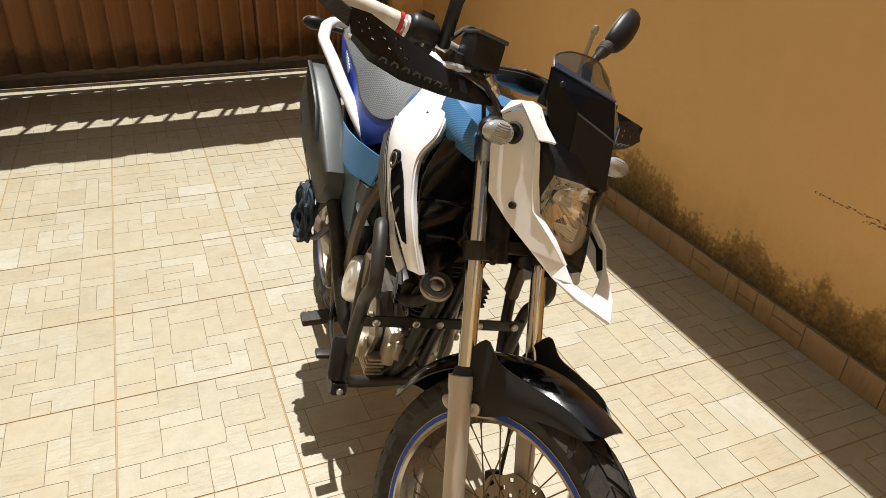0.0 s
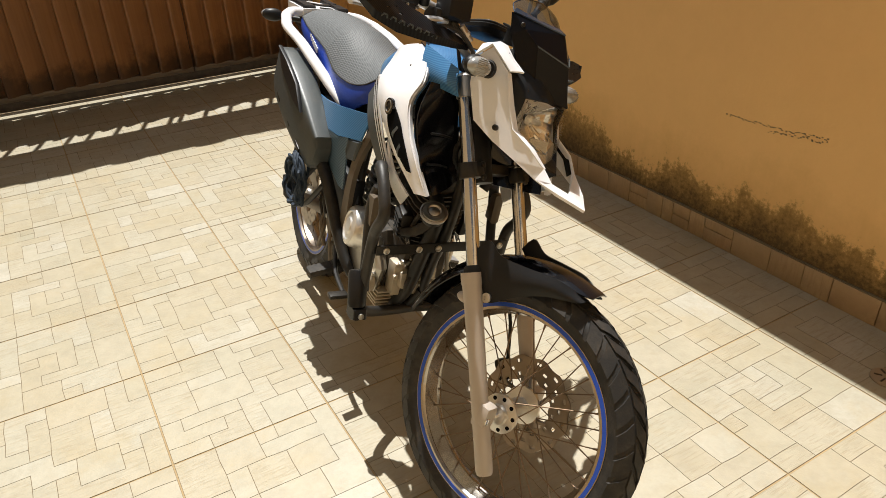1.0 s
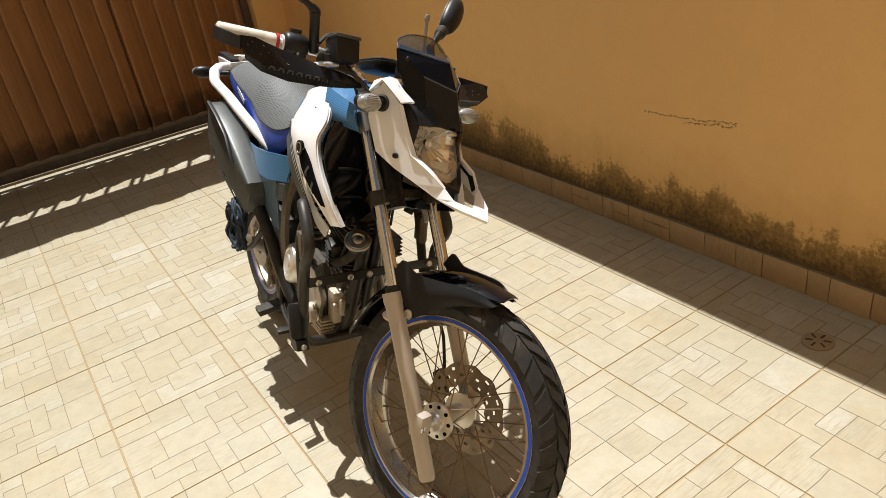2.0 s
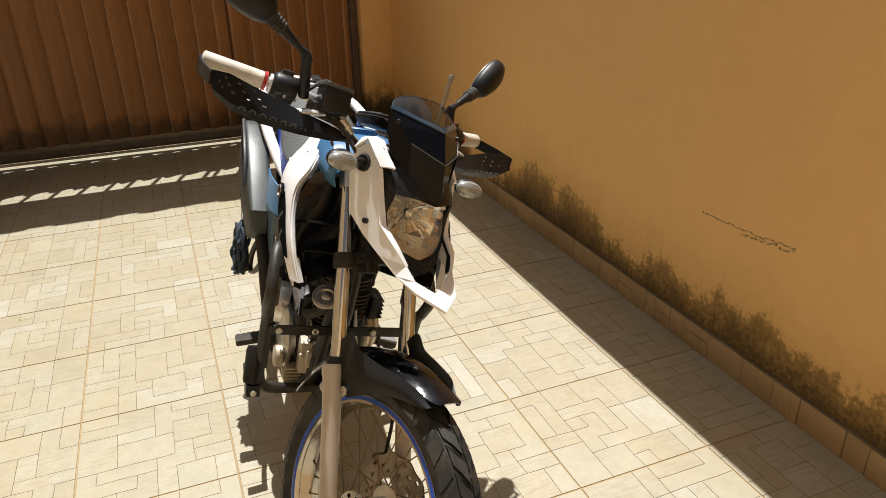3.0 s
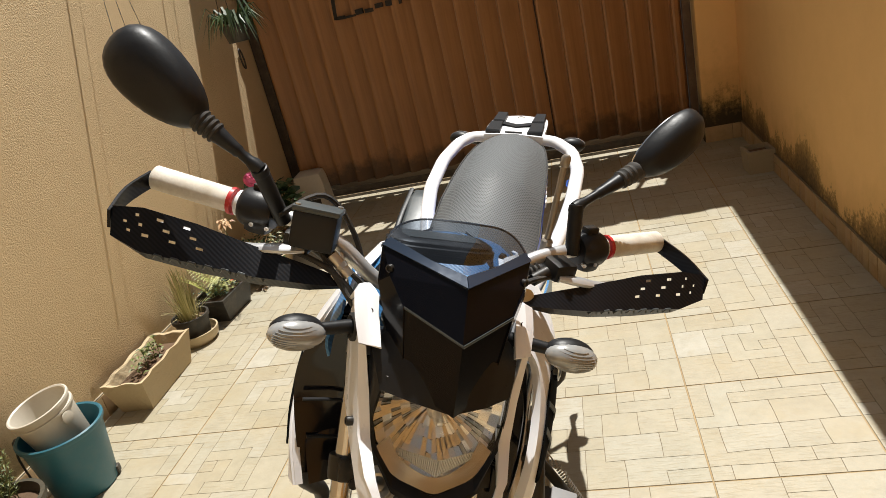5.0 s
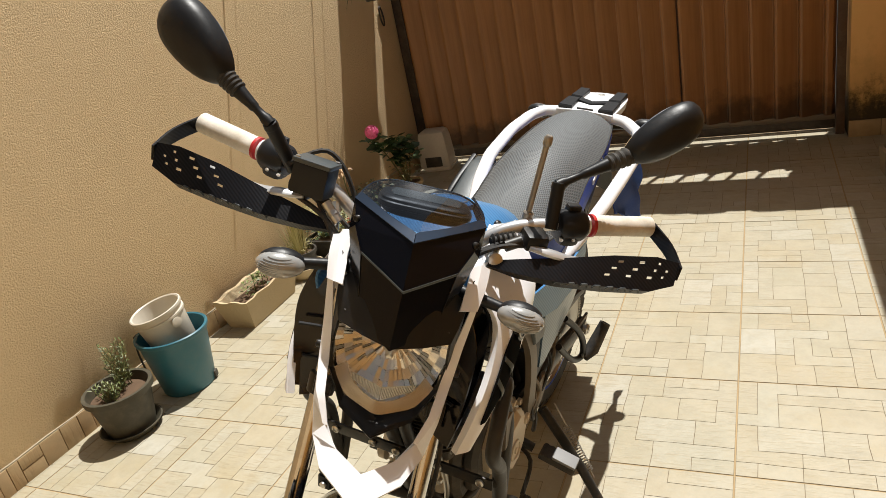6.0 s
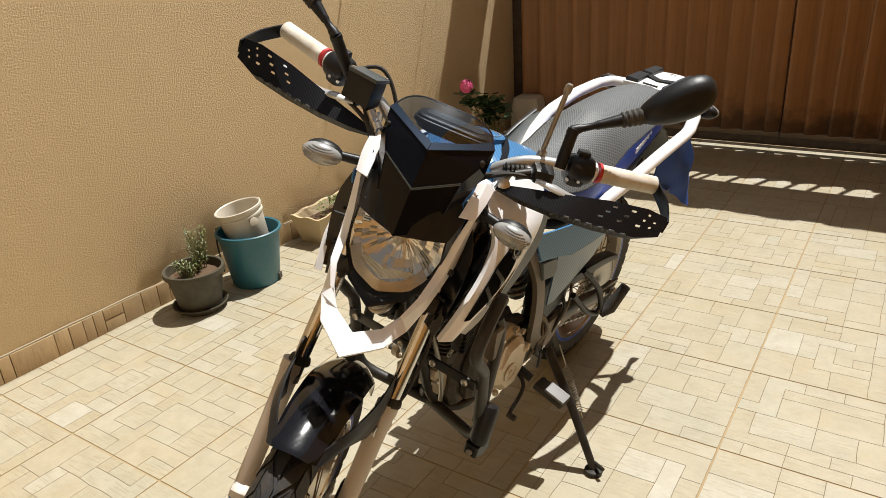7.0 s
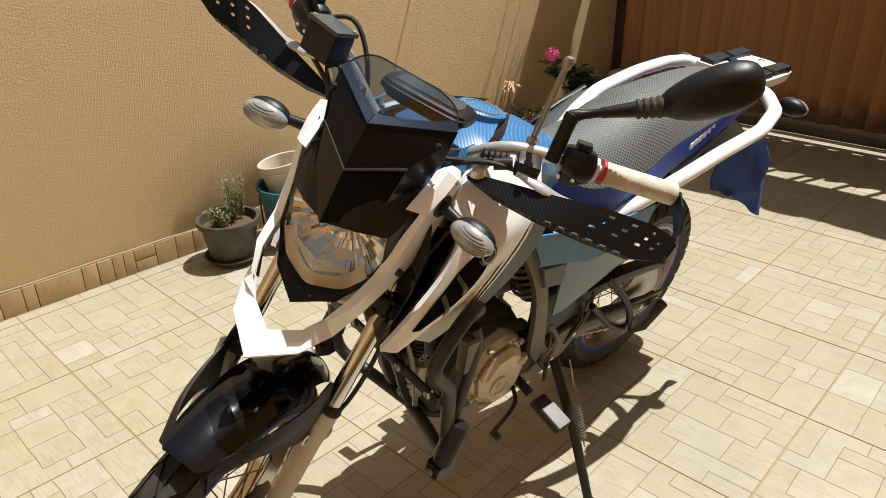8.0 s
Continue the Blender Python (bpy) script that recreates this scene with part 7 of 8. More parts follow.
for k in range(13):
    pts = []
    ph, tilt = rb.uniform(0, 6), rb.uniform(-0.5, 0.5)
    for i in range(12):
        a = 2 * math.pi * i / 12
        rr_ = 0.052 + rb.uniform(-0.012, 0.012)
        pts.append(Vector((-0.225 + 0.03 * math.sin(a + ph) * tilt + rb.uniform(-.014, .014), 1.04 + rr_ * 1.15 * math.cos(a), 0.505 + rr_ * 1.35 * math.sin(a))))
    tube(g, pts, rb.uniform(0.0045, 0.0065), 6, 3, True)
whole("luggage_net", g, BUNGEE, "rolled dark blue elastic luggage net hung by the footpeg", "luggage net", BIKE)
g = Geo()
rows = []
fan = [((1.33, 0.86), (1.4, 0.868), (1.47, 0.875)), ((1.325, 0.78), (1.46, 0.785), (1.595, 0.77)), ((1.33, 0.752), (1.5, 0.705), (1.692, 0.66)), ((1.34, 0.745), (1.5, 0.675), (1.678, 0.57))]
for i, line_ in enumerate(fan):
    v = i / 3
    row = []
    for j, q in enumerate(spline([(0, y, z) for y, z in line_], 6)):
        u = j / 12
        row.append(Vector((0.178 + 0.014 * math.sin(u * 9 - v * 7) * (0.25 + u) + 0.012 * u, q.y, q.z + 0.004 * math.sin(u * 23 + v * 4))))
    rows.append(row)
sheet(g, rows, 6, 1, 0.004)
whole("cleaning_cloth", g, BLUE_CLOTH, "blue cloth tucked below the rear rail", "cloth", BIKE)

# ---- pots, planters and buckets along the left wall ----


def leaf_blade(g, base, way, length, width, droop=0.2, fold=0.25):
    """A pointed leaf of two folded halves."""
    w = Vector(way).normalized()
    side = w.cross(Vector((0, 0, 1)))
    side = side.normalized() if side.length > 1e-3 else Vector((1, 0, 0))
    nrm = side.cross(w)
    b = Vector(base)
    m = b + w * length * 0.5 + Vector((0, 0, -droop * length * 0.25))
    t = b + w * length + Vector((0, 0, -droop * length))
    g.add([b, m + side * width / 2 + nrm * width * fold, m, m - side * width / 2 + nrm * width * fold, t], [(0, 2, 1), (0, 3, 2), (1, 2, 4), (2, 3, 4)])


def round_leaf(g, c, nrm, r, wav=0.15):
    a, u, w = frame_of(nrm)
    pts = [Vector(c) + (u * math.cos(2 * math.pi * k / 9) + w * math.sin(2 * math.pi * k / 9)) * r * (1 + wav * math.sin(k * 2.1)) + a * r * 0.25 * (1 if k % 2 else 0.6) for k in range(9)]
    g.add([Vector(c)] + pts, [(0, 1 + k, 1 + (k + 1) % 9) for k in range(9)])


def pot_body(r0, r1, h, wall=0.006, lip=0.006, lip_h=0.02, z0=0.0):
    return [(0.001, z0), (r0, z0), (r0 + (r1 - r0) * (1 - lip_h / h), z0 + h - lip_h), (r1 + lip, z0 + h - lip_h), (r1 + lip, z0 + h), (r1 - wall, z0 + h), (r0 + (r1 - r0) * 0.55 - wall, z0 + h * 0.55), (0.001, z0 + h * 0.55)]


def soil_disc(r, z, seed):
    g = Geo()
    q = random.Random(seed)
    prof = [(r, z), (r * 0.8, z + 0.006), (r * 0.5, z + 0.01), (r * 0.2, z + 0.008), (0.0005, z + 0.009)]
    lathe(g, prof, (0, 0, 0), (0, 0, 1), 18, False, 0, 360, 0.04)
    return g


# rosemary in an olive plastic pot on its saucer
pot = thing("potted_rosemary", "rosemary bush in an olive plastic pot on a saucer", "potted plant", pose(-0.795, 2.175, 0))
g = Geo()
lathe(g, [(0.001, 0.0), (0.09, 0.0), (0.116, 0.03), (0.119, 0.03), (0.119, 0.033), (0.113, 0.033), (0.088, 0.006), (0.001, 0.006)], (0, 0, 0), (0, 0, 1), 30)
part("saucer", g, POT_OLIVE, pot)
g = Geo()
lathe(g, pot_body(0.088, 0.122, 0.185, 0.006, 0.008, 0.022, 0.008), (0, 0, 0), (0, 0, 1), 34)
part("pot", g, POT_OLIVE, pot)
part("soil", soil_disc(0.112, 0.155, 1), SOIL, pot)
rp = random.Random(31)
gs, gl_ = Geo(), Geo()
for k in range(44):
    a = rp.uniform(0, 6.28)
    tall = k % 2
    cx, cy = (-0.02 if tall else 0.015) + 0.022 * rp.uniform(-1, 1), (0.045 if tall else -0.045) + 0.025 * rp.uniform(-1, 1)
    lean = Vector((math.cos(a) * rp.uniform(0.1, 0.6), math.sin(a) * rp.uniform(0.1, 0.6), 1)).normalized()
    ln = rp.uniform(0.09, 0.2) if tall else rp.uniform(0.04, 0.1)
    tip = Vector((cx, cy, 0.16)) + lean * ln
    tube(gs, [(cx, cy, 0.155), Vector((cx, cy, 0.16)).lerp(tip, 0.5), tip], 0.0016, 4)
    n_l = int(ln * 150)
    for j in range(n_l):
        f = j / n_l
        b = Vector((cx, cy, 0.16)).lerp(tip, 0.15 + 0.85 * f)
        t = rp.uniform(0, 6.28)
        leaf_blade(gl_, b, lean * 0.6 + Vector((math.cos(t), math.sin(t), 0.2)), rp.uniform(0.016, 0.03), 0.0055, 0.2)
part("stem", gs, STEM, pot)
tagged(part("foliage", gl_, LEAF_ROSEMARY, pot, "narrow grey-green needles"), kind="stuff")

# teal bucket with a white pail standing in it
bucket = thing("bucket", "teal plastic bucket with a dark handle", "bucket", pose(-0.778, 2.485, 0, 0, 0, 20))
g = Geo()
lathe(g, [(0.001, 0.0), (0.103, 0.0), (0.108, 0.006), (0.139, 0.245), (0.146, 0.245), (0.149, 0.252), (0.149, 0.262), (0.144, 0.266), (0.137, 0.262), (0.104, 0.012), (0.001, 0.012)], (0, 0, 0), (0, 0, 1), 40)
part("body", g, TEAL_PLASTIC, bucket)
g = Geo()
pts = [(-0.152 * math.cos(a), -0.03 + 0.02 * math.sin(a) * 0, 0.245 - 0.17 * math.sin(a)) for a in [math.pi * k / 12 for k in range(13)]]
tube(g, [(-0.15, 0.0, 0.25), (-0.165, -0.01, 0.2), (-0.15, -0.03, 0.12), (-0.13, -0.05, 0.06)], 0.004, 8, 4)
block(g, (-0.152, 0, 0.245), (0.02, 0.03, 0.03), None, 0.005)
part("handle", g, POT_BLACK, bucket, "dark wire handle")
g = Geo()
block(g, (0.108, 0.02, 0.022), (0.02, 0.03, 0.03), None, 0.006)
part("foot_lug", g, POT_BLACK, bucket)

pail = thing("pail", "small white plastic pail tilted inside the bucket", "pail", pose(-0.788, 2.5, 0.185, 8, -7, 0))
g = Geo()
lathe(g, [(0.001, 0.0), (0.085, 0.0), (0.088, 0.005), (0.1, 0.142), (0.106, 0.144), (0.106, 0.152), (0.101, 0.154), (0.102, 0.17), (0.108, 0.172), (0.108, 0.182), (0.103, 0.184), (0.098, 0.18), (0.084, 0.008), (0.001, 0.008)], (0, 0, 0), (0, 0, 1), 36)
part("body", g, PAIL_WHITE, pail)
g = Geo()
lathe(g, [(0.022, 0), (0.022, 0.006), (0.014, 0.008), (0.0001, 0.008)], (0.1, -0.02, 0.12), (1, -0.2, 0), 16)
part("handle_boss", g, PAIL_WHITE, pail)

# rectangular concrete planter with a chipped rim
planter = thing("concrete_planter", "chipped rectangular concrete planter with a small green plant", "planter", pose(-0.855, 3.13, 0, 0, 0, 2))
g = Geo()
rc = random.Random(12)


def rect_ring(hx, hy, z, jag=0.0, n=14, corner=0.02):
    out = []
    pts = [(-hx, -hy), (hx, -hy), (hx, hy), (-hx, hy)]
    for i in range(4):
        (x0, y0), (x1, y1) = pts[i], pts[(i + 1) % 4]
        for k in range(n):
            f = k / n
            out.append(Vector((x0 + (x1 - x0) * f, y0 + (y1 - y0) * f, z + (rc.uniform(-jag, jag * 0.3) if jag else 0))))
    return out


top_o = [p + Vector((0, 0, 0.004 * math.sin(p.y * 42) + 0.003 * math.sin(p.x * 60))) for p in rect_ring(0.1, 0.225, 0.155, 0.003)]
top_i = [Vector((p.x * 0.83, p.y * 0.93, p.z - 0.003)) for p in top_o]
loft(g, [rect_ring(0.072, 0.185, 0.0), rect_ring(0.094, 0.217, 0.125), top_o, top_i, rect_ring(0.07, 0.19, 0.1)])
part("box", g, PLANTER_TAN, planter)
g = Geo()
block(g, (0, 0, 0.098), (0.145, 0.39, 0.025), None, 0.01)
part("soil", g, SOIL, planter)
g = Geo()
for k in range(60):
    a = rc.uniform(0, 6.28)
    y = rc.choice((-0.02, 0.02, 0.05, 0.09, -0.08)) + rc.uniform(-.02, .02)
    h = rc.uniform(0.0, 0.09)
    leaf_blade(g, (rc.uniform(-.02, .02), y, 0.11 + h), (math.cos(a), math.sin(a), 0.6), rc.uniform(0.025, 0.05), 0.018, 0.4)
for y in (-0.02, 0.05, 0.09):
    tube(g, [(0, y, 0.105), (0.005, y, 0.16), (0.0, y + 0.005, 0.2)], 0.002, 5)
tagged(part("foliage", g, LEAF_ROSEMARY, planter, "small bright leaves"), kind="stuff")

# dry grass in a black pot on a cream dish
grass = thing("potted_grass", "tufted yellowing grass in a black pot on a cream dish", "potted plant", pose(-0.855, 3.53, 0))
g = Geo()
lathe(g, [(0.001, 0), (0.085, 0), (0.105, 0.02), (0.112, 0.055), (0.112, 0.06), (0.104, 0.06), (0.096, 0.02), (0.001, 0.012)], (0, 0, 0), (0, 0, 1), 30)
part("dish", g, POT_CREAM, grass, "cream dish")
g = Geo()
lathe(g, pot_body(0.07, 0.088, 0.13, 0.005, 0.005, 0.018, 0.014), (0, 0, 0), (0, 0, 1), 28)
part("pot", g, POT_BLACK, grass)
part("soil", soil_disc(0.08, 0.115, 2), SOIL, grass)
g = Geo()
for k in range(120):
    a, r0 = rc.uniform(0, 6.28), rc.uniform(0, 0.06)
    up = rc.uniform(0.07, 0.2)
    sp = rc.uniform(0.2, 1.0) * (0.3 if up > 0.15 else 1)
    p0 = Vector((r0 * math.cos(a), r0 * math.sin(a), 0.115))
    d = Vector((math.cos(a) * sp, math.sin(a) * sp, 1.3)).normalized()
    p1 = p0 + d * up * 0.6
    p2 = p1 + (d + Vector((math.cos(a) * sp, math.sin(a) * sp, -0.7 * sp))).normalized() * up * 0.5
    sd = Vector((-math.sin(a), math.cos(a), 0)) * 0.0024
    g.add([p0 - sd, p0 + sd, p1 + sd, p1 - sd, p2], [(0, 1, 2, 3), (3, 2, 4)])
tagged(part("foliage", g, GRASS_DRY, grass, "yellow-green blades"), kind="stuff")
g = Geo()
for k in range(46):
    a = rc.uniform(0, 6.28)
    p0 = Vector((-0.02 + 0.03 * math.cos(a), 0.03 + 0.04 * math.sin(a), 0.115))
    p1 = p0 + Vector((rc.uniform(-.02, .02), rc.uniform(-.03, .03), rc.uniform(0.16, 0.27)))
    sd = Vector((-math.sin(a), math.cos(a), 0)) * 0.0028
    g.add([p0 - sd, p0 + sd, p1 + sd * 0.6, p1 - sd * 0.6], [(0, 1, 2, 3)])
tagged(part("reeds", g, GRASS_DRY, grass, "upright dry yellow reeds"), kind="stuff")

# black trough with ferns and small flowers
trough = thing("black_trough", "black plastic trough with ferns and small orange flowers", "planter", pose(-0.825, 3.82, 0, 0, 0, -4))
g = Geo()
loft(g, [rect_ring(0.075, 0.115, 0.0), rect_ring(0.095, 0.15, 0.115), rect_ring(0.102, 0.158, 0.116), rect_ring(0.102, 0.158, 0.135), rect_ring(0.09, 0.145, 0.135), rect_ring(0.07, 0.12, 0.07)])
part("box", g, POT_BLACK, trough)
g = Geo()
block(g, (0, 0, 0.098), (0.165, 0.27, 0.02), None, 0.008)
part("soil", g, SOIL, trough)
g = Geo()
for k in range(17):
    a = rc.uniform(0, 6.28)
    b = Vector((rc.uniform(-.05, .05), rc.uniform(-.1, .1), 0.1))
    d = Vector((math.cos(a) * 0.4, math.sin(a) * 0.4, 1)).normalized()
    ln = rc.uniform(0.12, 0.27)
    for j in range(16):
        f = j / 16
        q = b + d * ln * f + Vector((math.cos(a), math.sin(a), -0.6)) * 0.05 * f * f
        w = 0.045 * math.sin(math.pi * (0.15 + 0.8 * f))
        for sgn in (-1, 1):
            leaf_blade(g, q, Vector((-math.sin(a) * sgn, math.cos(a) * sgn, 0.3)), w, 0.009, 0.3)
tagged(part("fern", g, LEAF_YELLOW, trough, "yellow-green fern fronds"), kind="stuff")
g = Geo()
for k in range(70):
    a = rc.uniform(0, 6.28)
    leaf_blade(g, (rc.uniform(-.08, .08), rc.uniform(-.14, .14), rc.uniform(0.11, 0.19)), (math.cos(a), math.sin(a), 0.5), rc.uniform(0.02, 0.045), 0.018, 0.4)
tagged(part("foliage", g, LEAF_DARK, trough), kind="stuff")
g = Geo()
for k in range(5):
    c = Vector((rc.uniform(0.03, .09), rc.uniform(0.0, .12), rc.uniform(0.14, 0.18)))
    for j in range(7):
        t = 2 * math.pi * j / 7
        leaf_blade(g, c, (math.cos(t), math.sin(t), 0.4), 0.014, 0.01, 0.2)
tagged(part("flower", g, ORANGE_FLOWER, trough, "small orange flowers"), kind="stuff")

# wide cream bowl with mixed plants
bowl = thing("plant_bowl", "wide cream ceramic bowl crowded with leafy plants", "planter", pose(-0.765, 4.26, 0))
g = Geo()
lathe(g, [(0.001, 0), (0.12, 0), (0.16, 0.04), (0.172, 0.1), (0.176, 0.125), (0.176, 0.13), (0.164, 0.13), (0.15, 0.07), (0.001, 0.06)], (0, 0, 0), (0, 0, 1), 40)
part("bowl", g, POT_CREAM, bowl)
part("soil", soil_disc(0.164, 0.108, 3), SOIL, bowl)
g = Geo()
for k in range(240):
    a, r0 = rc.uniform(0, 6.28), 0.16 * math.sqrt(rc.random())
    z = 0.12 + rc.random() * (0.15 - 0.5 * r0)
    leaf_blade(g, (r0 * math.cos(a), r0 * math.sin(a), z), (math.cos(a) * 0.8 + rc.uniform(-.5, .5), math.sin(a) * 0.8 + rc.uniform(-.5, .5), rc.uniform(0.1, 0.9)), rc.uniform(0.025, 0.055), rc.uniform(0.012, 0.022), 0.4)
tagged(part("foliage", g, LEAF_DARK, bowl, "dense small green leaves"), kind="stuff")
g = Geo()
for k in range(150):
    a, r0 = rc.uniform(0, 6.28), 0.15 * math.sqrt(rc.random())
    leaf_blade(g, (r0 * math.cos(a), r0 * math.sin(a), 0.15 + rc.random() * 0.1), (math.cos(a), math.sin(a), rc.uniform(0.2, 0.9)), rc.uniform(0.025, 0.045), 0.016, 0.4)
tagged(part("pale_foliage", g, LEAF_PALE, bowl, "pale leaves"), kind="stuff")
g = Geo()
c = Vector((-0.09, -0.14, 0.40))
for j in range(40):
    t, e = rc.uniform(0, 6.28), rc.uniform(-0.8, 0.9)
    leaf_blade(g, c + Vector((rc.uniform(-.03, .03), rc.uniform(-.03, .03), rc.uniform(-.02, .02))), (math.cos(t), math.sin(t), e), 0.035, 0.02, 0.5)
part("faded_flower", g, PEACH, bowl, "faded peach flower head")
g = Geo()
tube(g, [(-0.08, -0.1, 0.11), (-0.09, -0.13, 0.26), (-0.09, -0.14, 0.39)], 0.0035, 6, 4)
part("stem", g, STEM, bowl)

# geranium in a small pot
ger = thing("potted_geranium", "pink geranium with dark leaves in a cream pot", "potted plant", pose(-0.745, 4.72, 0))
g = Geo()
lathe(g, pot_body(0.075, 0.095, 0.115, 0.007, 0.006, 0.02), (0, 0, 0), (0, 0, 1), 28)
part("pot", g, TERRACOTTA, ger)
part("soil", soil_disc(0.086, 0.1, 4), SOIL, ger)
heads = [(0.0, -0.3, 0.47), (0.03, -0.2, 0.42), (0.05, -0.08, 0.4), (-0.02, -0.02, 0.36), (0.06, -0.14, 0.33), (0.02, 0.06, 0.3)]
g = Geo()
for hx, hy, hz in heads:
    tube(g, [(hx * 0.2, hy * 0.1, 0.1), (hx * 0.6, hy * 0.5, hz * 0.6), (hx, hy, hz)], [0.006, 0.005, 0.003], 6, 5)
tube(g, [(0.0, -0.3, 0.46), (0.01, -0.36, 0.53), (0.02, -0.37, 0.555)], 0.0025, 5, 4)
part("stem", g, STEM, ger)
g = Geo()
for k in range(150):
    hx, hy, hz = rc.choice(heads)
    n_ = Vector((rc.uniform(-.6, .6), rc.uniform(-.6, .6), 1)).normalized()
    round_leaf(g, (hx + rc.uniform(-.07, .07), hy + rc.uniform(-.08, .08), hz + rc.uniform(-.06, .05)), n_, rc.uniform(0.018, 0.036))
tagged(part("foliage", g, LEAF_DARK, ger, "round dark green leaves"), kind="stuff")
g = Geo()
for k in range(90):
    q = Vector((rc.gauss(0, 1), rc.gauss(0, 1), rc.gauss(0, 1))).normalized()
    round_leaf(g, Vector((0.02, -0.37, 0.56)) + q * 0.038, q, 0.014)
tagged(part("flower_head", g, PINK, ger, "round pink flower head"), kind="stuff")
g = Geo()
for k in range(70):
    a, r0 = rc.uniform(0, 6.28), rc.uniform(0, 0.1)
    leaf_blade(g, (r0 * math.cos(a), r0 * math.sin(a), 0.11 + rc.random() * 0.14), (math.cos(a), math.sin(a), rc.uniform(0.2, 0.9)), rc.uniform(0.025, 0.05), 0.022, 0.4)
tagged(part("pale_foliage", g, LEAF_PALE, ger, "pale variegated leaves"), kind="stuff")

# dry leaf litter on the tiles
for i, (x, y, n_) in enumerate(((-0.73, 4.05, 16), (-0.66, 4.22, 7))):
    g = Geo()
    for k in range(n_):
        a = rc.uniform(0, 6.28)
        leaf_blade(g, (rc.uniform(-.03, .03), rc.uniform(-.03, .03), rc.uniform(0.004, 0.012)), (math.cos(a), math.sin(a), 0.1), rc.uniform(0.02, 0.04), 0.016, 0.1, 0.3)
    whole("leaf_litter", g, DEAD_LEAF, "small heap of dry brown leaves on the tiles", "leaf litter", pose(x, y, 0), "", "stuff")

# ---- on the left wall: bird swing, iron ring, hanging plant ----
swing = thing("bird_swing", "small dark wooden perch hung on thin chains from a wall rod", "bird swing", pose(-0.69, 3.64, 1.44, 0, 0, -12))
g = Geo()
block(g, (0, 0, 0), (0.008, 0.2, 0.016), None, 0.002)
part("perch", g, GATE_DARK, swing)
for x, y in ((0.003, -0.09), (0.003, 0.09), (-0.003, 0.0)):
    g = Geo()
    for k in range(22):
        a = Vector((x, y, 0.006)).lerp(Vector((-0.003, 0.0, 0.735)), k / 22)
        b = Vector((x, y, 0.006)).lerp(Vector((-0.003, 0.0, 0.735)), (k + 0.9) / 22)
        tube(g, [a, b], 0.0025 if k % 2 else 0.0016, 5)
    part("chain", g, GREY_SPRING, swing)
g = Geo()
tube(g, [(-0.003, 0, 0.73), (0.006, 0.1, 0.74), (0.0, 0.2, 0.752), (-0.003, 0.305, 0.765)], 0.003, 6, 4)
part("hook", g, GATE_DARK, swing)
ring = thing("wall_ring", "rusty oval iron ring fixed on the wall", "wall ring", pose(XL + 0.012, 5.27, 1.157, 8, 0, 0))
g = Geo()
tube(g, [(0, 0.022 * math.cos(a), 0.065 * math.sin(a)) for a in [2 * math.pi * k / 20 for k in range(20)]], 0.006, 8, 0, True)
part("loop", g, GATE_DARK, ring)
hang = thing("hanging_plant", "dark trailing plant in a black hanging pot", "hanging plant", pose(-0.69, 4.7, 1.29))
g = Geo()
lathe(g, pot_body(0.06, 0.085, 0.1, 0.005, 0.005, 0.015), (0, 0, 0), (0, 0, 1), 24)
part("pot", g, POT_BLACK, hang)
part("soil", soil_disc(0.078, 0.085, 6), SOIL, hang)
for k in range(3):
    a = k * 2.1
    g = Geo()
    tube(g, [(0.085 * math.cos(a), 0.085 * math.sin(a), 0.1), (-0.02, 0.04, 0.9)], 0.0022, 5)
    part("hanger_wire", g, GATE_DARK, hang)
g = Geo()
tube(g, [(-0.02, 0.04, 0.895), (-0.005, 0.045, 0.91), (-0.02, 0.06, 0.925), (-0.03, 0.08, 0.912)], 0.004, 6, 4)
part("hook", g, GATE_DARK, hang)
g = Geo()
for k in range(95):
    a = rc.uniform(0, 6.28)
    ln = rc.uniform(0.1, 0.24)
    p0 = Vector((0.04 * math.cos(a), 0.04 * math.sin(a), 0.1))
    p1 = p0 + Vector((math.cos(a) * ln * 0.45, math.sin(a) * ln * 0.45, ln * rc.uniform(0.2, 0.5)))
    p2 = p1 + Vector((math.cos(a) * ln * 0.4, math.sin(a) * ln * 0.4, -ln * rc.uniform(0.3, 1.0)))
    sd = Vector((-math.sin(a), math.cos(a), 0)) * 0.0065
    g.add([p0 - sd, p0 + sd, p1 + sd, p1 - sd, p2], [(0, 1, 2, 3), (3, 2, 4)])
tagged(part("foliage", g, LEAF_DARK, hang, "long dark arching leaves"), kind="stuff")

# unseen rod with a flat triangular end, added to cast the wall's wedge shadow
flag = thing("wedge_shadow_caster", "unseen rod with a triangular sheet end, added to cast a wedge shadow", "wall hanger", pose(XL, 0.07, 2.2))
g = Geo()
tube(g, [(-0.004, 3.97, 0), (0.29, 3.975, 0)], 0.0025, 6)
part("rod", g, GATE_DARK, flag)
g = Geo()
prism(g, [(0.285, 3.968), (0.368, 4.142), (0.368, 4.292)], -0.002, 0.002, "z")
part("sheet_end", g, GATE_DARK, flag)
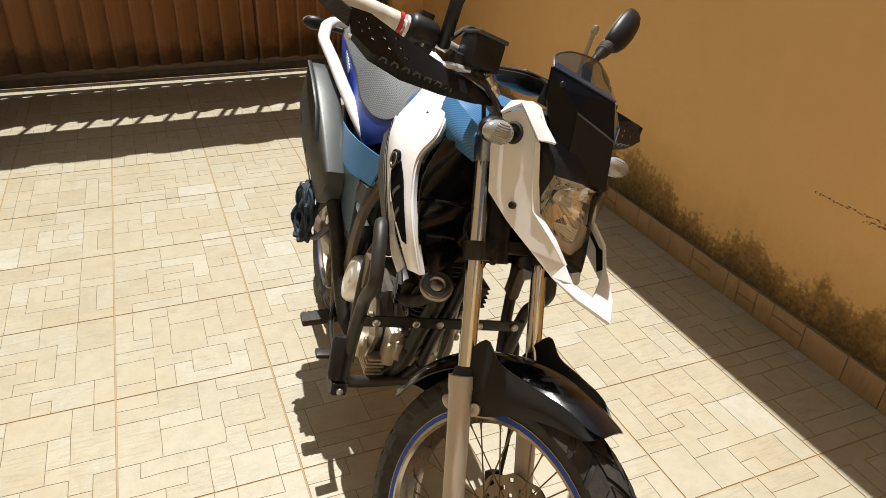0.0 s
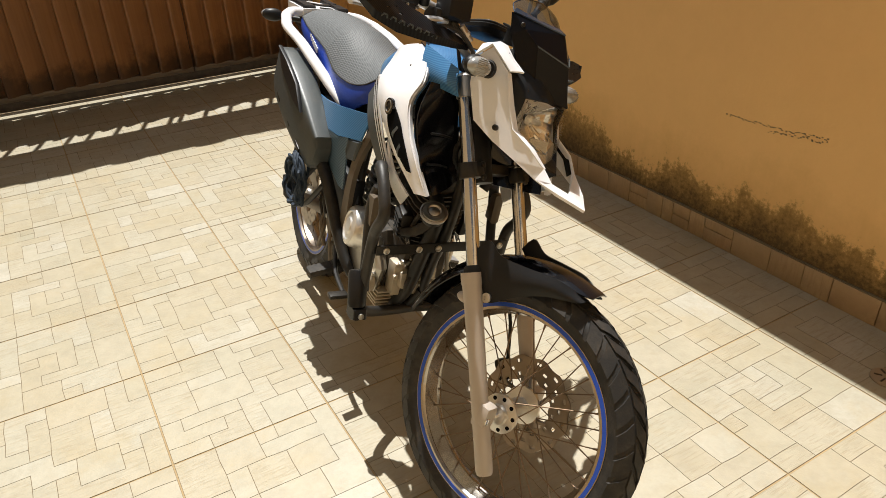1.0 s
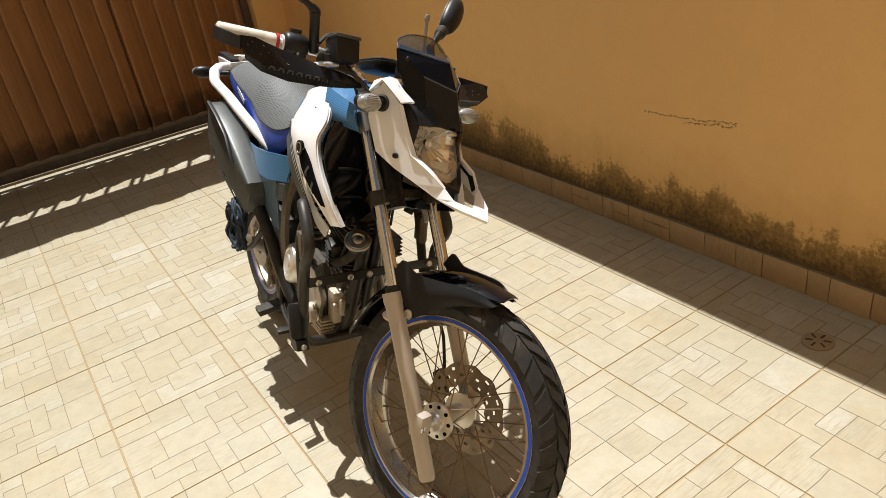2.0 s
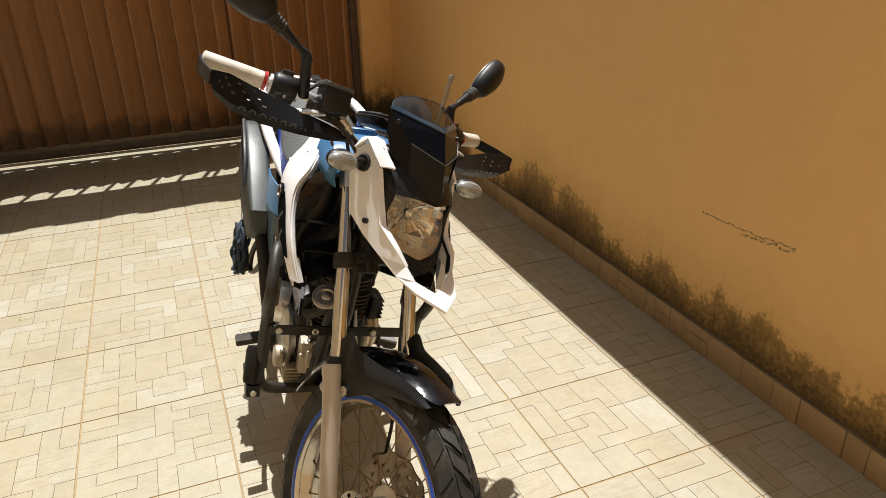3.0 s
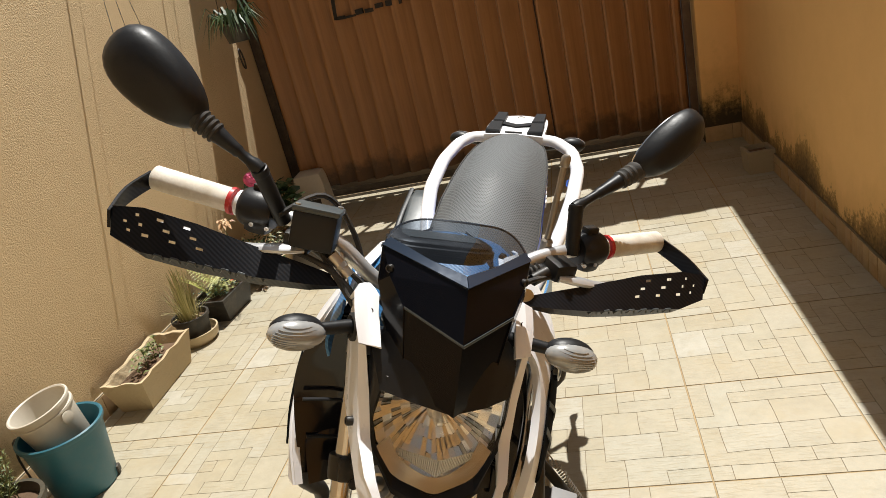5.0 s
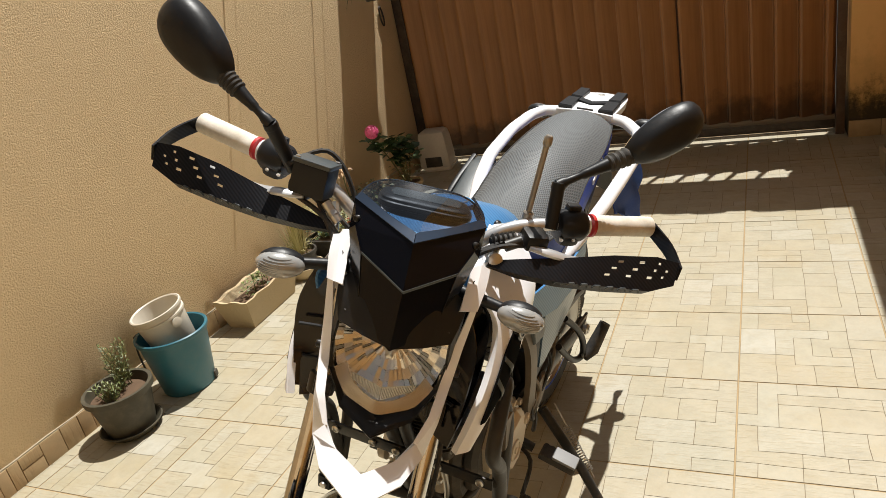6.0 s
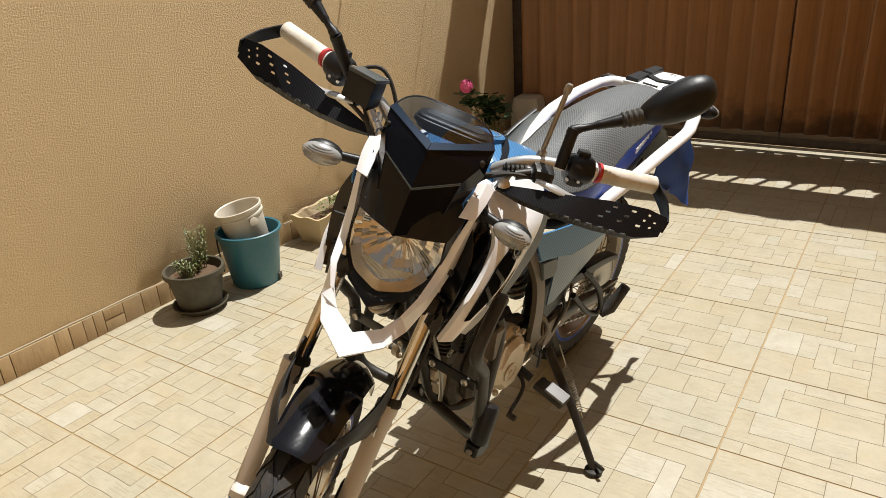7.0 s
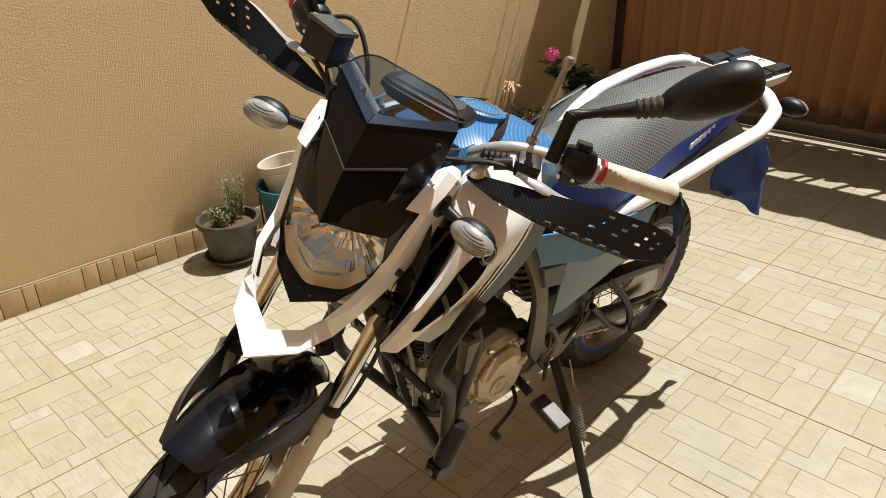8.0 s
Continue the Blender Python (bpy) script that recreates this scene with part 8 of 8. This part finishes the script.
# thin iron hanger rods high on the wall, unseen, placed for their shadow lines
for y, ln, r in ((3.95, 0.3, 0.006), (4.78, 0.29, 0.005), (4.9, 0.27, 0.0035)):
    g = Geo()
    tube(g, [(-0.004, 0, 0), (ln * 0.6, 0, 0.0), (ln - 0.02, 0, -0.002), (ln - 0.004, 0, 0.006), (ln, 0, 0.02)], r, 8, 4)
    rod = thing("hanger_rod", "unseen thin rod high on the wall, placed to cast a shadow line", "hanger rod", pose(XL, y, 2.2), "hanger rods")
    part("rod", g, GATE_DARK, rod)
    g = Geo()
    block(g, (0.003, 0, 0), (0.006, 0.03, 0.06), None, 0.002)
    part("plate", g, GATE_DARK, rod)

# ---- floor tiles: each with relief of small stones ----


def stone_layout(seed, n=8):
    """A piece number for each cell of an n by n grid: short bars, some joined into L and Z shapes, and the crossings of its joints."""
    r = random.Random(seed)
    cell = [[-1] * n for _ in range(n)]
    kinds = [(2, 1), (3, 1), (2, 2), (1, 2), (1, 3), (3, 2), (2, 3), (1, 1)]
    wts = [5, 4.5, 2.8, 3.4, 2.4, 1.6, 1.0, 1.0]
    count = 0
    for y in range(n):
        for x in range(n):
            if cell[y][x] >= 0:
                continue
            for w, h in [r.choices(kinds, wts)[0] for _ in range(9)] + [(1, 1)]:
                if x + w <= n and y + h <= n and all(cell[y + b][x + a] < 0 for a in range(w) for b in range(h)):
                    break
            for a in range(w):
                for b in range(h):
                    cell[y + b][x + a] = count
            count += 1
    for _ in range(26):
        x, y = r.randrange(n - 1), r.randrange(n - 1)
        a, b = cell[y][x], cell[y + 1][x] if r.random() < 0.6 else cell[y][x + 1]
        if a != b and sum(row.count(a) + row.count(b) for row in cell) <= 6:
            cell = [[a if q == b else q for q in row] for row in cell]
    bend = [[(r.uniform(-.002, .002), r.uniform(-.002, .002)) for _ in range(n + 1)] for _ in range(n + 1)]
    shade = [r.random() for _ in range(count)]
    return cell, bend, shade


def tile_mesh(layout, lo, hi, n=8):
    """A tile of the grid cell 0..P clipped to lo..hi, its stones slightly proud of the joints."""
    cell, bend, shade = layout
    e, j, dz = 0.0021, 0.0009, 0.0012
    x0, y0, x1, y1 = max(lo[0], e), max(lo[1], e), min(hi[0], P - e), min(hi[1], P - e)
    verts = [(x0, y0, -0.0055), (x1, y0, -0.0055), (x1, y1, -0.0055), (x0, y1, -0.0055), (x0, y0, -dz), (x1, y0, -dz), (x1, y1, -dz), (x0, y1, -dz)]
    faces, mats, tone = [(4, 5, 6, 7), (0, 1, 5, 4), (1, 2, 6, 5), (2, 3, 7, 6), (3, 0, 4, 7)], [1, 0, 0, 0, 0], [0.5] * 5
    u = (P - 2 * e) / n

    def node(x, y):
        bx, by = bend[y][x]
        return e + x * u + (bx if 0 < x < n else 0), e + y * u + (by if 0 < y < n else 0)

    def clip(q):
        return min(max(q[0], x0), x1), min(max(q[1], y0), y1)
    for y in range(n):
        for x in range(n):
            me_ = cell[y][x]
            gap = [0 if 0 <= x + a < n and 0 <= y + b < n and cell[y + b][x + a] == me_ else j for a, b in ((-1, 0), (1, 0), (0, -1), (0, 1))]
            c = [node(x, y), node(x + 1, y), node(x + 1, y + 1), node(x, y + 1)]
            c = [(c[0][0] + gap[0], c[0][1] + gap[2]), (c[1][0] - gap[1], c[1][1] + gap[2]), (c[2][0] - gap[1], c[2][1] - gap[3]), (c[3][0] + gap[0], c[3][1] - gap[3])]
            c = [clip(q) for q in c]
            if c[1][0] - c[0][0] < 0.003 or c[3][1] - c[0][1] < 0.003:
                continue
            o = len(verts)
            verts += [(a, b, 0) for a, b in c] + [(a, b, -dz) for a, b in c]
            faces.append((o, o + 1, o + 2, o + 3))
            for k, q in ((0, 2), (1, 1), (2, 3), (3, 0)):
                if gap[q]:
                    faces.append((o + k, o + 4 + k, o + 4 + (k + 1) % 4, o + (k + 1) % 4))
            add = len(faces) - len(mats)
            mats += [0] * add
            tone += [shade[me_]] * add
    me = bpy.data.meshes.new("tile")
    me.from_pydata(verts, [], faces)
    me.materials.append(FLOOR_TILE)
    me.materials.append(PIECE_JOINT)
    me.polygons.foreach_set("material_index", mats)
    me.attributes.new("shade", "FLOAT", "FACE").data.foreach_set("value", tone)
    return me


layouts = [stone_layout(11 + k) for k in range(4)]
full_tiles = [tile_mesh(q, (0, 0), (P, P)) for q in layouts]
rt = random.Random(8)
for i in range(math.floor(XL / P), math.ceil(XR / P)):
    for j in range(math.floor(YB / P), math.ceil((YG + 0.12) / P)):
        lo = (max(0, XL - i * P), max(0, YB - j * P))
        hi = (min(P, XR - i * P), min(P, YG + 0.12 - j * P))
        k = rt.randrange(4)
        q = rt.randrange(4)
        if lo == (0, 0) and hi == (P, P):
            ob = new("tile", full_tiles[k])
            c = Vector((P / 2, P / 2, 0))
            ob.matrix_world = Matrix.Translation((i * P, j * P, 0)) @ Matrix.Translation(c) @ Matrix.Rotation(q * math.pi / 2, 4, "Z") @ Matrix.Translation(-c)
        else:
            ob = new("tile", tile_mesh(layouts[k], lo, hi))
            ob.location = (i * P, j * P, 0)
        ob.parent = floor

# ---- skirting: cut stone-look strips along the walls ----


def skirting(name, start, along, inward, length, seed, gap=None):
    r = random.Random(seed)
    holder = thing(name, "brown stone-look tile skirting along the wall", "skirting", None, "", "structure")
    s = 0.0
    while s < length - 0.01:
        w = min(r.choice((0.045, 0.06, 0.08, 0.09, 0.11, 0.14, 0.17)), length - s)
        rows = [(0.0, 0.1)] if r.random() < 0.7 or w < 0.08 else [(0.0, 0.042 + r.random() * 0.016), None]
        if len(rows) == 2:
            rows[1] = (rows[0][1] + 0.0025, 0.1)
        for z0, z1 in rows:
            proud = 0.011 + r.uniform(-0.0015, 0.0015)
            g = Geo()
            block(g, (w / 2, proud / 2, (z0 + z1) / 2), (w - 0.003, proud, z1 - z0), None, 0.0015)
            ob = part("skirting_tile", g, SKIRT_TILE, holder)
            a, n = Vector(along), Vector(inward)
            m = Matrix((a, n, (0, 0, 1))).transposed().to_4x4()
            ob.matrix_world = Matrix.Translation(Vector(start) + a * s) @ m
        s += w
    return holder


skirting("baseboard_east", (XR, YB, 0), (0, 1, 0), (-1, 0, 0), 5.40 - YB, 3)
skirting("baseboard_west", (XL, YB, 0), (0, 1, 0), (1, 0, 0), YG - 0.1 - YB, 5)
skirting("baseboard_pier", (1.925, 5.40, 0), (1, 0, 0), (0, -1, 0), XR - 1.925 - 0.012, 6)
# mortar ledge above the skirting
for nm, x in (("trim_east", XR - 0.004), ("trim_west", XL + 0.004)):
    g = Geo()
    rows = []
    for k in range(60):
        y = YB + (5.40 - YB) * k / 59
        h = 0.106 + 0.009 * noise.noise((x, y * 5, 0))
        rows.append([(x - 0.004, y, 0.098), (x - 0.004, y, h), (x + 0.004, y, h), (x + 0.004, y, 0.098)])
    loft(g, [[Vector(p) for p in r] for r in rows])
    whole(nm, g, PIECE_JOINT if nm == "trim_east" else CONCRETE, "rough mortar line above the skirting", "trim", None, "", "structure")
